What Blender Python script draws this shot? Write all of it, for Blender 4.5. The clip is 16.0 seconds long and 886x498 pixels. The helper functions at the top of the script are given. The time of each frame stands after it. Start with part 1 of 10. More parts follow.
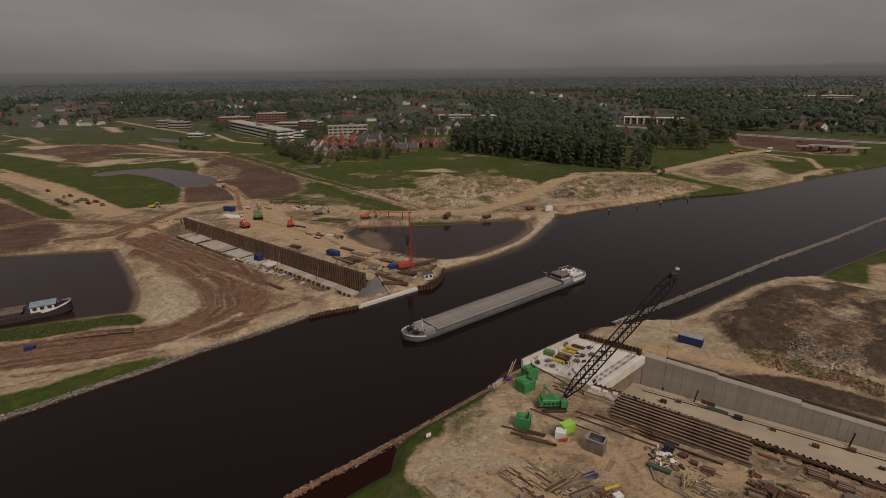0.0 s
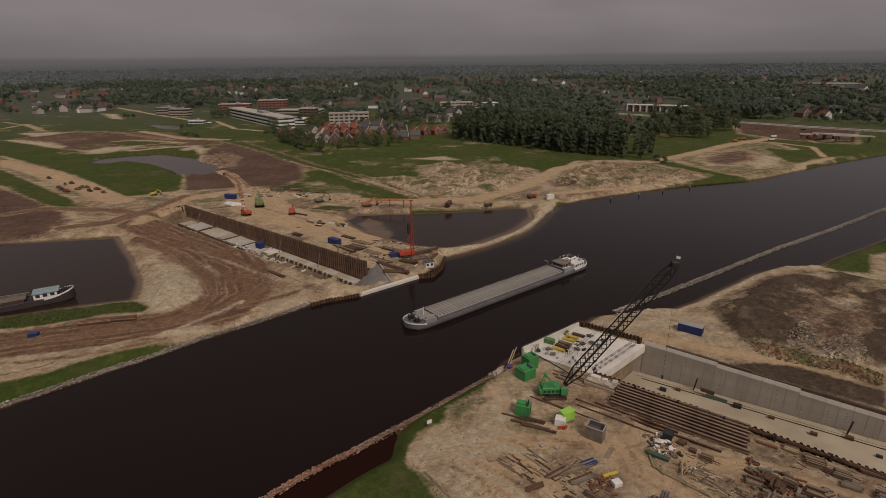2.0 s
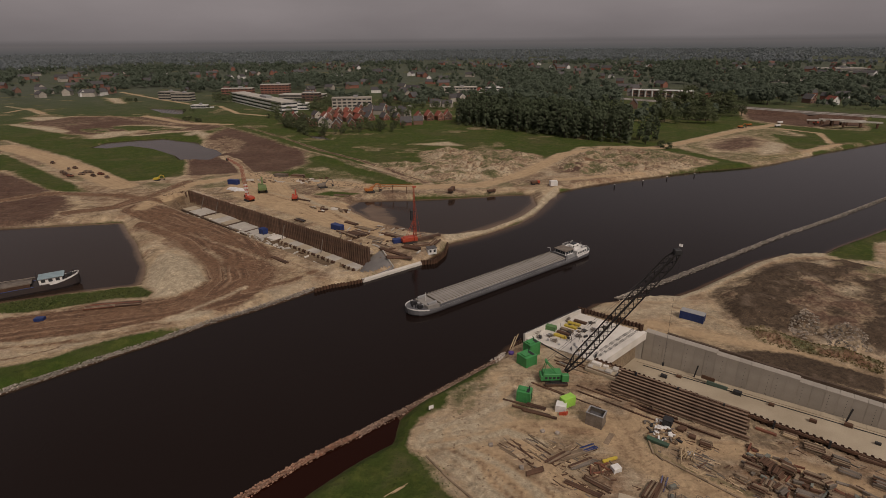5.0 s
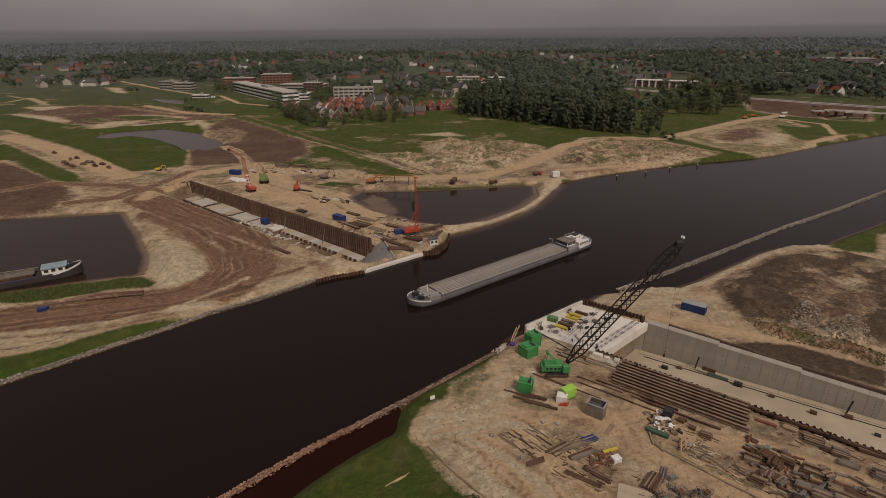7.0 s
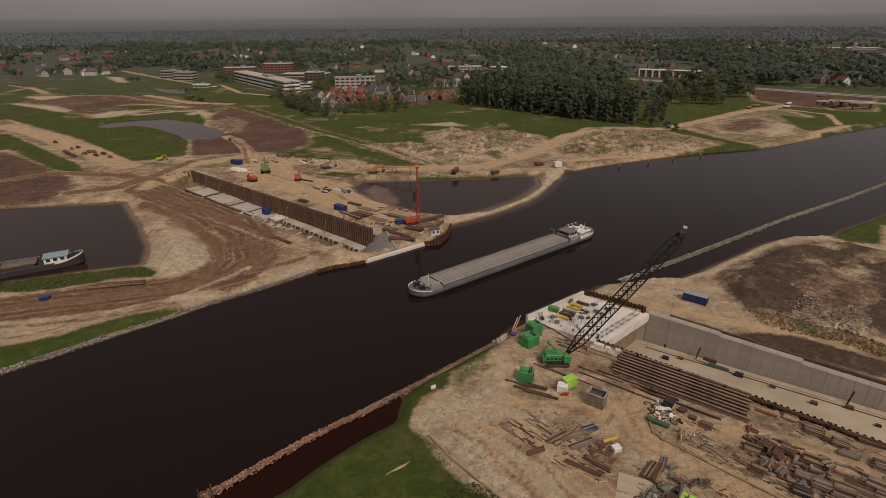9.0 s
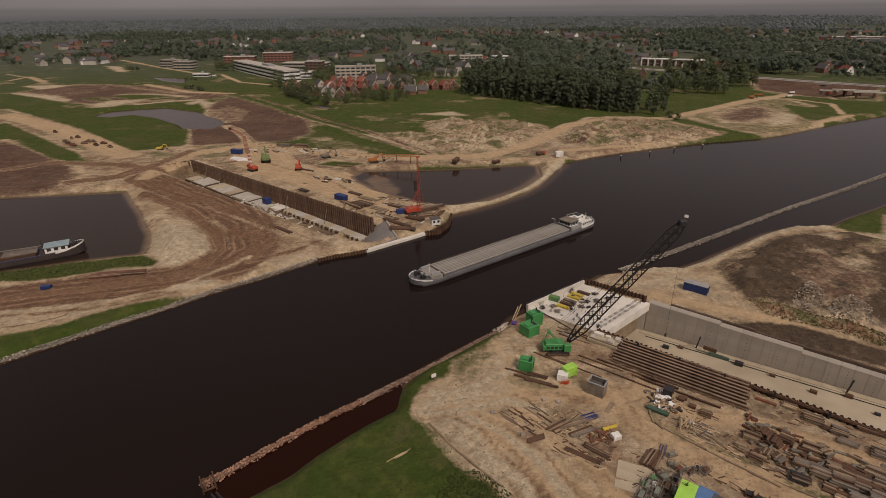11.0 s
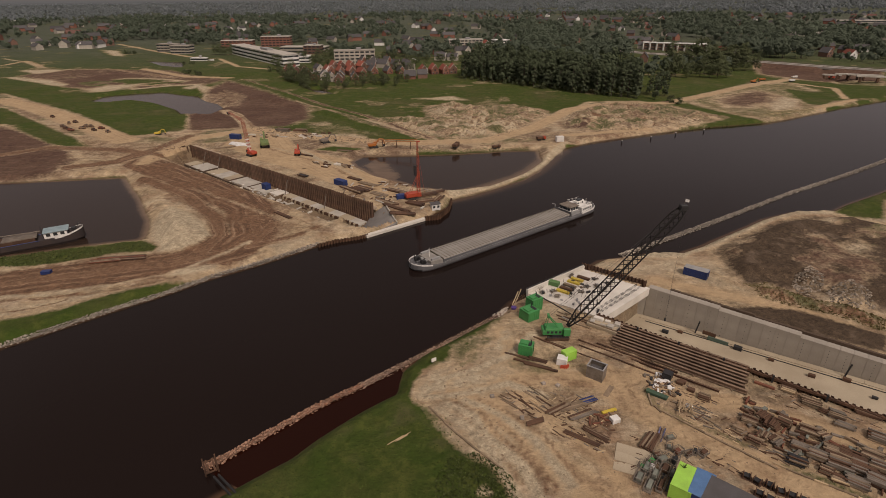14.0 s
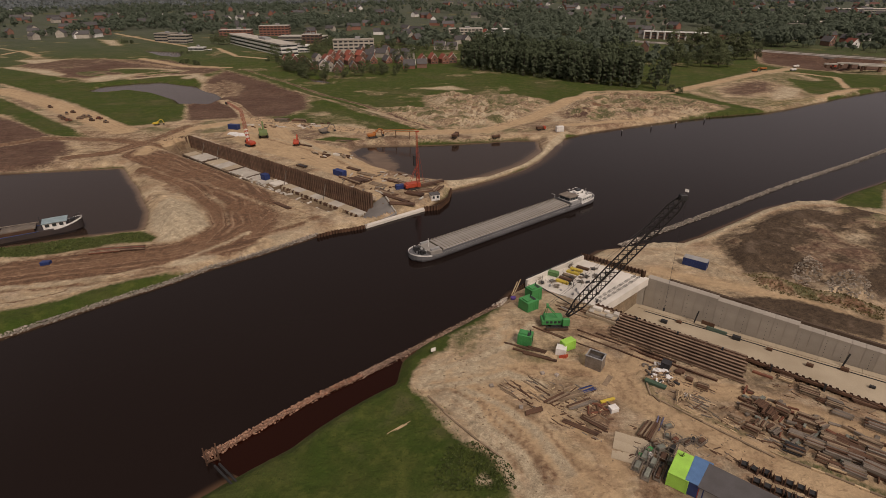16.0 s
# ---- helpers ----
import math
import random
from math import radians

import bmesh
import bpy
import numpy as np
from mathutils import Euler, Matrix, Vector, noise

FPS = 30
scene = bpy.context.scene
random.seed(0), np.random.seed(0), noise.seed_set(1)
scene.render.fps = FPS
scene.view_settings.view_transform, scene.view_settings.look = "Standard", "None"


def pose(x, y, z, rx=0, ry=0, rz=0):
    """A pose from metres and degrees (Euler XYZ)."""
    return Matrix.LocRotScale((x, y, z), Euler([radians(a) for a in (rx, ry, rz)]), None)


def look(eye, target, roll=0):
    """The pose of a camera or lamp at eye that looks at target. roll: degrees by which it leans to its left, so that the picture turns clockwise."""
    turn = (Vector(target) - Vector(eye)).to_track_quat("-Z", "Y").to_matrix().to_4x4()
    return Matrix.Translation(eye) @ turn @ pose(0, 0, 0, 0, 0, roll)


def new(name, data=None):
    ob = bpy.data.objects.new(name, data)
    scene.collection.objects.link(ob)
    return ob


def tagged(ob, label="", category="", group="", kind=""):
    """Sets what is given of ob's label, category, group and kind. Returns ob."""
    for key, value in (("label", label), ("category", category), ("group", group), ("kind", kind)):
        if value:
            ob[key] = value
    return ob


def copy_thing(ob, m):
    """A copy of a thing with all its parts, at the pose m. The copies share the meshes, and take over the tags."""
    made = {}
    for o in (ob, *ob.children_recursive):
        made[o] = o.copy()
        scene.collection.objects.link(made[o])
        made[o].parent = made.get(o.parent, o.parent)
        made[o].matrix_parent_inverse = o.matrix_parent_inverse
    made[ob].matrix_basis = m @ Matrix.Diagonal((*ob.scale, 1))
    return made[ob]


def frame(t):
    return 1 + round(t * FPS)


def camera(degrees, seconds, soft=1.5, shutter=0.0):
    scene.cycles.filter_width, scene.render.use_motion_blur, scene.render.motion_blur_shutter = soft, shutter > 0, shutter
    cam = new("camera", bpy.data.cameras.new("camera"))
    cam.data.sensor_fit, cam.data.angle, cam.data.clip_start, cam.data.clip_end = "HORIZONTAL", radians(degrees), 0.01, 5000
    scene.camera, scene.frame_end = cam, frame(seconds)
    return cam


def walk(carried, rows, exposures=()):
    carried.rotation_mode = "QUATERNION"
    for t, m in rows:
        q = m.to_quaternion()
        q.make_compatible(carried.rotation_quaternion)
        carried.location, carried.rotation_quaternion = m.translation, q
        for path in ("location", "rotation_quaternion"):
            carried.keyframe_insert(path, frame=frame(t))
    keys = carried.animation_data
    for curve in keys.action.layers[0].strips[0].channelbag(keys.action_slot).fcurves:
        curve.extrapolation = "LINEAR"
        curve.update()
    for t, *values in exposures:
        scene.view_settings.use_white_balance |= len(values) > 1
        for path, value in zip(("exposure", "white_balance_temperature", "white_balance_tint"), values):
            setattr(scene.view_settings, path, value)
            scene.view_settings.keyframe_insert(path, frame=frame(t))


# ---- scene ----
cam = camera(79.0, 16.0, soft=0.75)
PATH = [
    (0, 0.00, 0.00, 72.00, 0.000, -18.217, -0.660),
    (1, 0.06, 0.01, 72.07, 0.088, -18.922, -0.628),
    (2, 0.07, -0.06, 72.14, 0.169, -19.501, -0.579),
    (3, 0.11, -0.08, 72.31, 0.307, -20.079, -0.557),
    (4, 0.28, -0.11, 72.37, 0.442, -20.569, -0.544),
    (6.5, 0.25, -0.14, 72.59, 0.708, -21.760, -0.473),
    (7.5, 0.38, 0.00, 72.50, 0.823, -22.271, -0.463),
    (8.5, 0.44, -0.03, 72.29, 0.933, -22.717, -0.440),
    (9, 0.46, 0.12, 72.24, 0.989, -23.000, -0.441),
    (11.5, 0.53, 0.11, 71.82, 1.107, -24.257, -0.460),
    (12.5, 0.51, 0.12, 71.74, 1.100, -24.767, -0.450),
    (13.5, 0.50, 0.17, 71.59, 1.097, -25.253, -0.463),
    (14.5, 0.48, 0.13, 71.52, 1.092, -25.738, -0.473),
    (15.5, 0.54, 0.11, 71.46, 1.064, -26.235, -0.486),
    (16, 0.61, 0.19, 71.43, 1.085, -26.491, -0.521),
]


def flown(x, y, z, yaw, pitch, roll):
    a, b = radians(yaw), radians(pitch)
    eye = Vector((x, y, z))
    return look(eye, eye + Vector((-math.sin(a) * math.cos(b), math.cos(a) * math.cos(b), math.sin(b))), roll)


walk(cam, [(t, flown(*row)) for t, *row in PATH],
     exposures=[(0, -0.33, 6600, 16), (8, -0.13, 6700, 17), (16, 0.07, 6850, 18)])

# ---- daylight: a hazy, overcast sky and a weak veiled sun ----
SUN_EL, SUN_AZ = radians(48), radians(150)
world = bpy.data.worlds.new("hazy_sky")
scene.world = world
world.use_nodes = True
wn, wl = world.node_tree.nodes, world.node_tree.links
wn.clear()
w_out = wn.new("ShaderNodeOutputWorld")
w_bg = wn.new("ShaderNodeBackground")
w_sky = wn.new("ShaderNodeTexSky")
w_sky.sky_type, w_sky.sun_disc = "NISHITA", False
w_sky.sun_elevation, w_sky.sun_rotation = SUN_EL, SUN_AZ
w_sky.dust_density, w_sky.air_density = 4.0, 1.0
w_scale = wn.new("ShaderNodeVectorMath")
w_scale.operation = "SCALE"
w_scale.inputs["Scale"].default_value = 0.06
w_co = wn.new("ShaderNodeTexCoord")
w_sep = wn.new("ShaderNodeSeparateXYZ")
w_ramp = wn.new("ShaderNodeValToRGB")
ramp = w_ramp.color_ramp
ramp.elements[0].position, ramp.elements[0].color = 0.0, (0.055, 0.058, 0.056, 1)
ramp.elements[1].position, ramp.elements[1].color = 1.0, (0.42, 0.39, 0.37, 1)
for p, c in ((0.47, (0.07, 0.075, 0.072, 1)), (0.4985, (0.088, 0.092, 0.092, 1)), (0.5005, (0.15, 0.142, 0.14, 1)), (0.502, (0.20, 0.186, 0.183, 1)), (0.52, (0.25, 0.228, 0.226, 1)), (0.535, (0.275, 0.248, 0.245, 1)), (0.60, (0.275, 0.25, 0.245, 1)), (0.72, (0.26, 0.238, 0.23, 1))):
    e = ramp.elements.new(p)
    e.color = c
w_half = wn.new("ShaderNodeMath")
w_half.operation = "MULTIPLY_ADD"
w_half.inputs[1].default_value, w_half.inputs[2].default_value = 0.5, 0.5
w_noise = wn.new("ShaderNodeTexNoise")
w_noise.inputs["Scale"].default_value, w_noise.inputs["Detail"].default_value = 3.0, 5.0
w_map = wn.new("ShaderNodeMapping")
w_map.inputs["Scale"].default_value = (1, 1, 4)
w_cloud = wn.new("ShaderNodeMapRange")
w_cloud.inputs["From Min"].default_value, w_cloud.inputs["From Max"].default_value = 0.3, 0.75
w_cloud.inputs["To Min"].default_value, w_cloud.inputs["To Max"].default_value = 0.88, 1.14
w_mul = wn.new("ShaderNodeVectorMath")
w_mul.operation = "SCALE"
w_mix = wn.new("ShaderNodeMix")
w_mix.data_type = "RGBA"
w_mix.inputs["Factor"].default_value = 0.9
wl.new(w_co.outputs["Generated"], w_sep.inputs[0])
wl.new(w_sep.outputs["Z"], w_half.inputs[0])
wl.new(w_half.outputs[0], w_ramp.inputs[0])
wl.new(w_co.outputs["Generated"], w_map.inputs["Vector"])
wl.new(w_map.outputs[0], w_noise.inputs["Vector"])
wl.new(w_noise.outputs["Fac"], w_cloud.inputs["Value"])
wl.new(w_ramp.outputs["Color"], w_mul.inputs[0])
wl.new(w_cloud.outputs[0], w_mul.inputs["Scale"])
wl.new(w_sky.outputs[0], w_scale.inputs[0])
wl.new(w_scale.outputs[0], w_mix.inputs[6])
wl.new(w_mul.outputs[0], w_mix.inputs[7])
wl.new(w_mix.outputs[2], w_bg.inputs["Color"])
w_bg.inputs["Strength"].default_value = 1.0
wl.new(w_bg.outputs[0], w_out.inputs["Surface"])

sun = new("sun", bpy.data.lights.new("sun", "SUN"))
sun.data.energy, sun.data.angle, sun.data.color = 2.15, radians(16), (1.0, 0.90, 0.77)
sun.matrix_world = look(Vector((math.sin(SUN_AZ) * math.cos(SUN_EL), math.cos(SUN_AZ) * math.cos(SUN_EL), math.sin(SUN_EL))) * 300, (0, 0, 0))


# ---- materials ----
def mat(name, a, b=None, scale=0.6, rough=0.8, metal=0.0, bump=0.3, fine=6.0, vary=0.0, spec=0.4, streak=None):
    """A weathered surface: two tones mixed by noise at two scales, with fine relief; vary: brightness from piece to piece."""
    m = bpy.data.materials.new(name)
    m.use_nodes = True
    n, k = m.node_tree.nodes, m.node_tree.links
    bsdf = n["Principled BSDF"]
    b = b or tuple(v * 0.72 for v in a)
    co = n.new("ShaderNodeTexCoord")
    mp = n.new("ShaderNodeMapping")
    if streak:
        mp.inputs["Scale"].default_value = streak
    k.new(co.outputs["Object"], mp.inputs["Vector"])
    big, small = n.new("ShaderNodeTexNoise"), n.new("ShaderNodeTexNoise")
    big.inputs["Scale"].default_value, big.inputs["Detail"].default_value = scale, 6
    small.inputs["Scale"].default_value, small.inputs["Detail"].default_value = fine, 4
    k.new(mp.outputs[0], big.inputs["Vector"])
    k.new(mp.outputs[0], small.inputs["Vector"])
    add = n.new("ShaderNodeMath")
    add.operation = "MULTIPLY_ADD"
    add.inputs[1].default_value = 0.45
    k.new(small.outputs["Fac"], add.inputs[0])
    k.new(big.outputs["Fac"], add.inputs[2])
    rng = n.new("ShaderNodeMapRange")
    rng.inputs["From Min"].default_value, rng.inputs["From Max"].default_value = 0.5, 0.95
    k.new(add.outputs[0], rng.inputs["Value"])
    mix = n.new("ShaderNodeMix")
    mix.data_type = "RGBA"
    mix.inputs[6].default_value, mix.inputs[7].default_value = (*a, 1), (*b, 1)
    k.new(rng.outputs[0], mix.inputs["Factor"])
    colour = mix.outputs[2]
    if vary:
        info, hsv = n.new("ShaderNodeObjectInfo"), n.new("ShaderNodeHueSaturation")
        vr = n.new("ShaderNodeMapRange")
        vr.inputs["To Min"].default_value, vr.inputs["To Max"].default_value = 1 - vary, 1 + vary
        k.new(info.outputs["Random"], vr.inputs["Value"])
        k.new(vr.outputs[0], hsv.inputs["Value"])
        k.new(colour, hsv.inputs["Color"])
        colour = hsv.outputs[0]
    k.new(colour, bsdf.inputs["Base Color"])
    bsdf.inputs["Roughness"].default_value, bsdf.inputs["Metallic"].default_value = rough, metal
    bsdf.inputs["Specular IOR Level"].default_value = spec
    if bump:
        bp = n.new("ShaderNodeBump")
        bp.inputs["Strength"].default_value, bp.inputs["Distance"].default_value = bump, 0.05
        k.new(add.outputs[0], bp.inputs["Height"])
        k.new(bp.outputs[0], bsdf.inputs["Normal"])
    return m


def island(m, low=0.7, high=1.3, by_object=False):
    """Vary a material's brightness from island to island of one mesh."""
    n, k = m.node_tree.nodes, m.node_tree.links
    bsdf = n["Principled BSDF"]
    src = bsdf.inputs["Base Color"].links[0].from_socket
    hsv, vr, geo = n.new("ShaderNodeHueSaturation"), n.new("ShaderNodeMapRange"), n.new("ShaderNodeNewGeometry")
    vr.inputs["To Min"].default_value, vr.inputs["To Max"].default_value = low, high
    k.new(geo.outputs["Random Per Island"], vr.inputs["Value"])
    k.new(vr.outputs[0], hsv.inputs["Value"])
    k.new(src, hsv.inputs["Color"])
    k.new(hsv.outputs[0], bsdf.inputs["Base Color"])
    return m


def leafy(m, share=0.4):
    """Let light through a leaf material."""
    n, k = m.node_tree.nodes, m.node_tree.links
    bsdf = n["Principled BSDF"]
    lit_leaf, mix = n.new("ShaderNodeBsdfTranslucent"), n.new("ShaderNodeMixShader")
    k.new(bsdf.inputs["Base Color"].links[0].from_socket, lit_leaf.inputs["Color"])
    mix.inputs[0].default_value = share
    k.new(bsdf.outputs[0], mix.inputs[1])
    k.new(lit_leaf.outputs[0], mix.inputs[2])
    k.new(mix.outputs[0], n["Material Output"].inputs["Surface"])
    return m


M_CONC = mat("pale_concrete", (0.50, 0.47, 0.42), (0.36, 0.33, 0.29), 0.25, 0.85, bump=0.2)
M_WHITECONC = mat("fresh_white_concrete", (0.72, 0.68, 0.62), (0.52, 0.49, 0.44), 0.2, 0.8, bump=0.15)
M_GREYCONC = mat("grey_concrete", (0.375, 0.34, 0.295), (0.285, 0.255, 0.215), 0.3, 0.85, bump=0.2, vary=0.07)
M_TANCONC = mat("dusty_concrete_floor", (0.46, 0.39, 0.29), (0.34, 0.28, 0.20), 0.12, 0.9, bump=0.15)
M_GIRDER = mat("dusty_rusted_girder", (0.24, 0.165, 0.115), (0.13, 0.085, 0.06), 0.5, 0.8, 0.1, vary=0.2)
M_RUST = mat("rusted_steel", (0.15, 0.082, 0.05), (0.07, 0.042, 0.031), 0.5, 0.75, 0.3, vary=0.22)
M_RUSTRED = mat("red_rusted_steel", (0.22, 0.085, 0.05), (0.12, 0.055, 0.038), 0.6, 0.75, 0.2, vary=0.2)
M_PILE = mat("brown_rusted_piles", (0.185, 0.11, 0.073), (0.105, 0.065, 0.046), 0.5, 0.8, 0.1, vary=0.2)
M_STEEL = mat("grey_steel", (0.21, 0.178, 0.148), (0.108, 0.088, 0.07), 0.7, 0.65, 0.05, vary=0.2)
M_DARK = mat("dark_steel", (0.045, 0.045, 0.05), (0.03, 0.03, 0.03), 0.8, 0.6, 0.3)
M_BOOM = mat("black_boom_paint", (0.016, 0.015, 0.015), (0.022, 0.02, 0.019), 0.8, 0.8, bump=0.1, spec=0.2)
M_RUBBER = mat("black_rubber", (0.025, 0.025, 0.025), (0.04, 0.038, 0.034), 2, 0.85)
M_GREEN = mat("bright_green_paint", (0.055, 0.28, 0.085), (0.045, 0.20, 0.065), 0.5, 0.5, bump=0.1)
M_LIME = mat("lime_green_paint", (0.36, 0.68, 0.10), (0.28, 0.52, 0.08), 0.5, 0.5, bump=0.1)
M_BLUE = mat("blue_paint", (0.022, 0.045, 0.17), (0.02, 0.035, 0.11), 0.7, 0.55, bump=0.1)
M_TARP = mat("blue_tarpaulin", (0.10, 0.21, 0.42), (0.07, 0.15, 0.30), 0.7, 0.5, bump=0.6)
M_RED = mat("orange_red_paint", (0.46, 0.075, 0.035), (0.32, 0.055, 0.03), 0.7, 0.5, bump=0.1)
M_FADEDRED = mat("faded_red_paint", (0.36, 0.135, 0.09), (0.26, 0.10, 0.07), 0.7, 0.6, bump=0.1)
M_ORANGE = mat("orange_paint", (0.42, 0.15, 0.035), (0.30, 0.11, 0.03), 0.7, 0.5, bump=0.1)
M_YELLOW = mat("yellow_paint", (0.62, 0.47, 0.06), (0.45, 0.33, 0.05), 0.7, 0.5, bump=0.1)
M_WHITE = mat("white_paint", (0.80, 0.79, 0.77), (0.62, 0.60, 0.57), 0.6, 0.5, bump=0.1)
M_GREYPAINT = mat("grey_paint", (0.33, 0.33, 0.33), (0.25, 0.25, 0.25), 0.6, 0.55, bump=0.1)
M_HULL = mat("grey_blue_hull_paint", (0.15, 0.15, 0.16), (0.10, 0.10, 0.105), 0.3, 0.5, bump=0.1)
M_HATCH = mat("aluminium_hatch", (0.32, 0.30, 0.275), (0.25, 0.235, 0.215), 0.4, 0.55, 0.1, bump=0.1, vary=0.06)
M_BLACKHULL = mat("black_hull_paint", (0.035, 0.03, 0.032), (0.055, 0.04, 0.036), 0.4, 0.6)
M_ROOF = mat("dark_bitumen_roof", (0.10, 0.095, 0.10), (0.075, 0.07, 0.07), 0.4, 0.85)
M_TIMBER = mat("weathered_timber", (0.27, 0.20, 0.135), (0.17, 0.125, 0.085), 1.2, 0.85, vary=0.25)
M_PALETIMBER = mat("fresh_timber", (0.50, 0.38, 0.24), (0.38, 0.28, 0.17), 1.2, 0.8, vary=0.2)
M_PURPLE = mat("bluish_steel_pipe", (0.16, 0.16, 0.27), (0.11, 0.11, 0.17), 0.8, 0.5, 0.2, vary=0.2)
M_GLASS = mat("dark_window_glass", (0.03, 0.035, 0.04), (0.04, 0.045, 0.05), 0.5, 0.08, bump=0.0, spec=0.7)
M_STONE = mat("riprap_stone", (0.34, 0.30, 0.26), (0.20, 0.165, 0.14), 1.5, 0.9, bump=0.6, vary=0.35)
M_STONERED = mat("iron_stained_stone", (0.33, 0.17, 0.10), (0.22, 0.12, 0.08), 1.5, 0.9, bump=0.6, vary=0.35)
M_BRICK = mat("brown_brick", (0.20, 0.115, 0.085), (0.145, 0.085, 0.065), 0.5, 0.9, vary=0.25)
M_REDBRICK = mat("red_brick", (0.27, 0.12, 0.085), (0.19, 0.09, 0.065), 0.5, 0.9, vary=0.2)
M_REDTILE = mat("red_roof_tile", (0.30, 0.085, 0.055), (0.20, 0.065, 0.045), 0.8, 0.85, vary=0.25)
M_GREYTILE = mat("grey_roof_tile", (0.095, 0.09, 0.093), (0.065, 0.062, 0.062), 0.8, 0.85, vary=0.25)
M_RENDER = mat("cream_render", (0.46, 0.42, 0.36), (0.34, 0.31, 0.27), 0.6, 0.9, vary=0.15)
M_LEAF = leafy(island(mat("leaf_green", (0.135, 0.155, 0.08), (0.095, 0.115, 0.062), 0.15, 0.8, bump=0, vary=0.2, spec=0.2), 0.85, 1.15))
M_POPLAR = leafy(island(mat("poplar_leaf", (0.125, 0.152, 0.09), (0.10, 0.126, 0.075), 0.15, 0.8, bump=0, vary=0.15, spec=0.2), 0.9, 1.1))
# leaves of far woods, paled and greyed to carry haze in their colour
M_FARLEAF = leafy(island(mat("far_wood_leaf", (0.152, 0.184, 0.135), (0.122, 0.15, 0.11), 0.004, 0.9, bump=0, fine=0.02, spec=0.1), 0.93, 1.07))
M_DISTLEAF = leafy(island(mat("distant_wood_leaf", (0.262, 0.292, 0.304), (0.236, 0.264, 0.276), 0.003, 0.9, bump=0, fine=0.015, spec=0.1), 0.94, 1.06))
M_FARTILE = mat("dull_red_roof_tile", (0.15, 0.075, 0.06), (0.105, 0.06, 0.05), 0.8, 0.9, vary=0.25)
M_BARK = mat("bark", (0.09, 0.075, 0.06), (0.06, 0.05, 0.04), 2, 0.9)
M_SANDHEAP = mat("piled_sand", (0.46, 0.37, 0.27), (0.34, 0.26, 0.19), 0.3, 0.95, bump=0.8)
M_REED = leafy(island(mat("reed_green", (0.115, 0.14, 0.05), (0.085, 0.105, 0.042), 0.3, 0.85, bump=0, spec=0.2), 0.7, 1.5))
M_SHEET = mat("white_plastic_sheet", (0.78, 0.77, 0.76), (0.62, 0.61, 0.60), 0.8, 0.5, bump=0.8)
M_ROAD = mat("pale_road_surface", (0.36, 0.33, 0.30), (0.27, 0.245, 0.22), 0.05, 0.9)


# ---- mesh helpers ----
def box(bm, sx, sy, sz, x=0, y=0, z=0, rz=0.0, taper=1.0, tilt=0.0):
    """A box with its base centre at x, y, z."""
    m = Matrix.Translation((x, y, z)) @ Matrix.Rotation(radians(rz), 4, "Z") @ Matrix.Rotation(radians(tilt), 4, "Y")
    vs = []
    for k in (0, 1):
        f = taper if k else 1.0
        for a, b in ((-1, -1), (1, -1), (1, 1), (-1, 1)):
            vs.append(bm.verts.new(m @ Vector((a * sx / 2 * f, b * sy / 2 * f, k * sz))))
    for q in ((3, 2, 1, 0), (4, 5, 6, 7), (0, 1, 5, 4), (1, 2, 6, 5), (2, 3, 7, 6), (3, 0, 4, 7)):
        bm.faces.new([vs[i] for i in q])
    return bm


def tube(bm, p, q, r, r2=None, sides=6, caps=True):
    """A tapered round bar from p to q."""
    p, q = Vector(p), Vector(q)
    r2 = r if r2 is None else r2
    turn = (q - p).to_track_quat("Z", "Y").to_matrix()
    rings = []
    for c, rad in ((p, r), (q, r2)):
        rings.append([bm.verts.new(c + turn @ Vector((rad * math.cos(i * math.tau / sides), rad * math.sin(i * math.tau / sides), 0))) for i in range(sides)])
    for i in range(sides):
        j = (i + 1) % sides
        bm.faces.new((rings[0][i], rings[0][j], rings[1][j], rings[1][i]))
    if caps:
        bm.faces.new(rings[0][::-1])
        bm.faces.new(rings[1])
    return bm


def pipe(bm, pts, r, sides=5):
    """A round bar that follows a line of points."""
    rings = []
    for i, p in enumerate(pts):
        d = pts[min(i + 1, len(pts) - 1)] - pts[max(i - 1, 0)]
        turn = d.to_track_quat("Z", "Y").to_matrix()
        rings.append([bm.verts.new(p + turn @ Vector((r * math.cos(k * math.tau / sides), r * math.sin(k * math.tau / sides), 0))) for k in range(sides)])
    for a, b in zip(rings, rings[1:]):
        for k in range(sides):
            bm.faces.new((a[k], a[(k + 1) % sides], b[(k + 1) % sides], b[k]))
    bm.faces.new(rings[0][::-1])
    bm.faces.new(rings[-1])
    return bm


def prism(bm, outline, z0, z1):
    """An upright prism over a plan outline."""
    if sum(a[0] * b[1] - b[0] * a[1] for a, b in zip(outline, outline[1:] + outline[:1])) < 0:
        outline = outline[::-1]
    lo = [bm.verts.new((x, y, z0)) for x, y in outline]
    hi = [bm.verts.new((x, y, z1)) for x, y in outline]
    bm.faces.new(lo[::-1])
    bm.faces.new(hi)
    for i in range(len(lo)):
        j = (i + 1) % len(lo)
        bm.faces.new((lo[i], lo[j], hi[j], hi[i]))
    return bm


def beveled(bm, w):
    bmesh.ops.bevel(bm, geom=list(bm.edges), offset=w, segments=1, affect="EDGES")
    return bm


def mesh_of(name, bm, material):
    bmesh.ops.recalc_face_normals(bm, faces=list(bm.faces))
    me = bpy.data.meshes.new(name)
    bm.to_mesh(me)
    bm.free()
    me.materials.append(material)
    return me


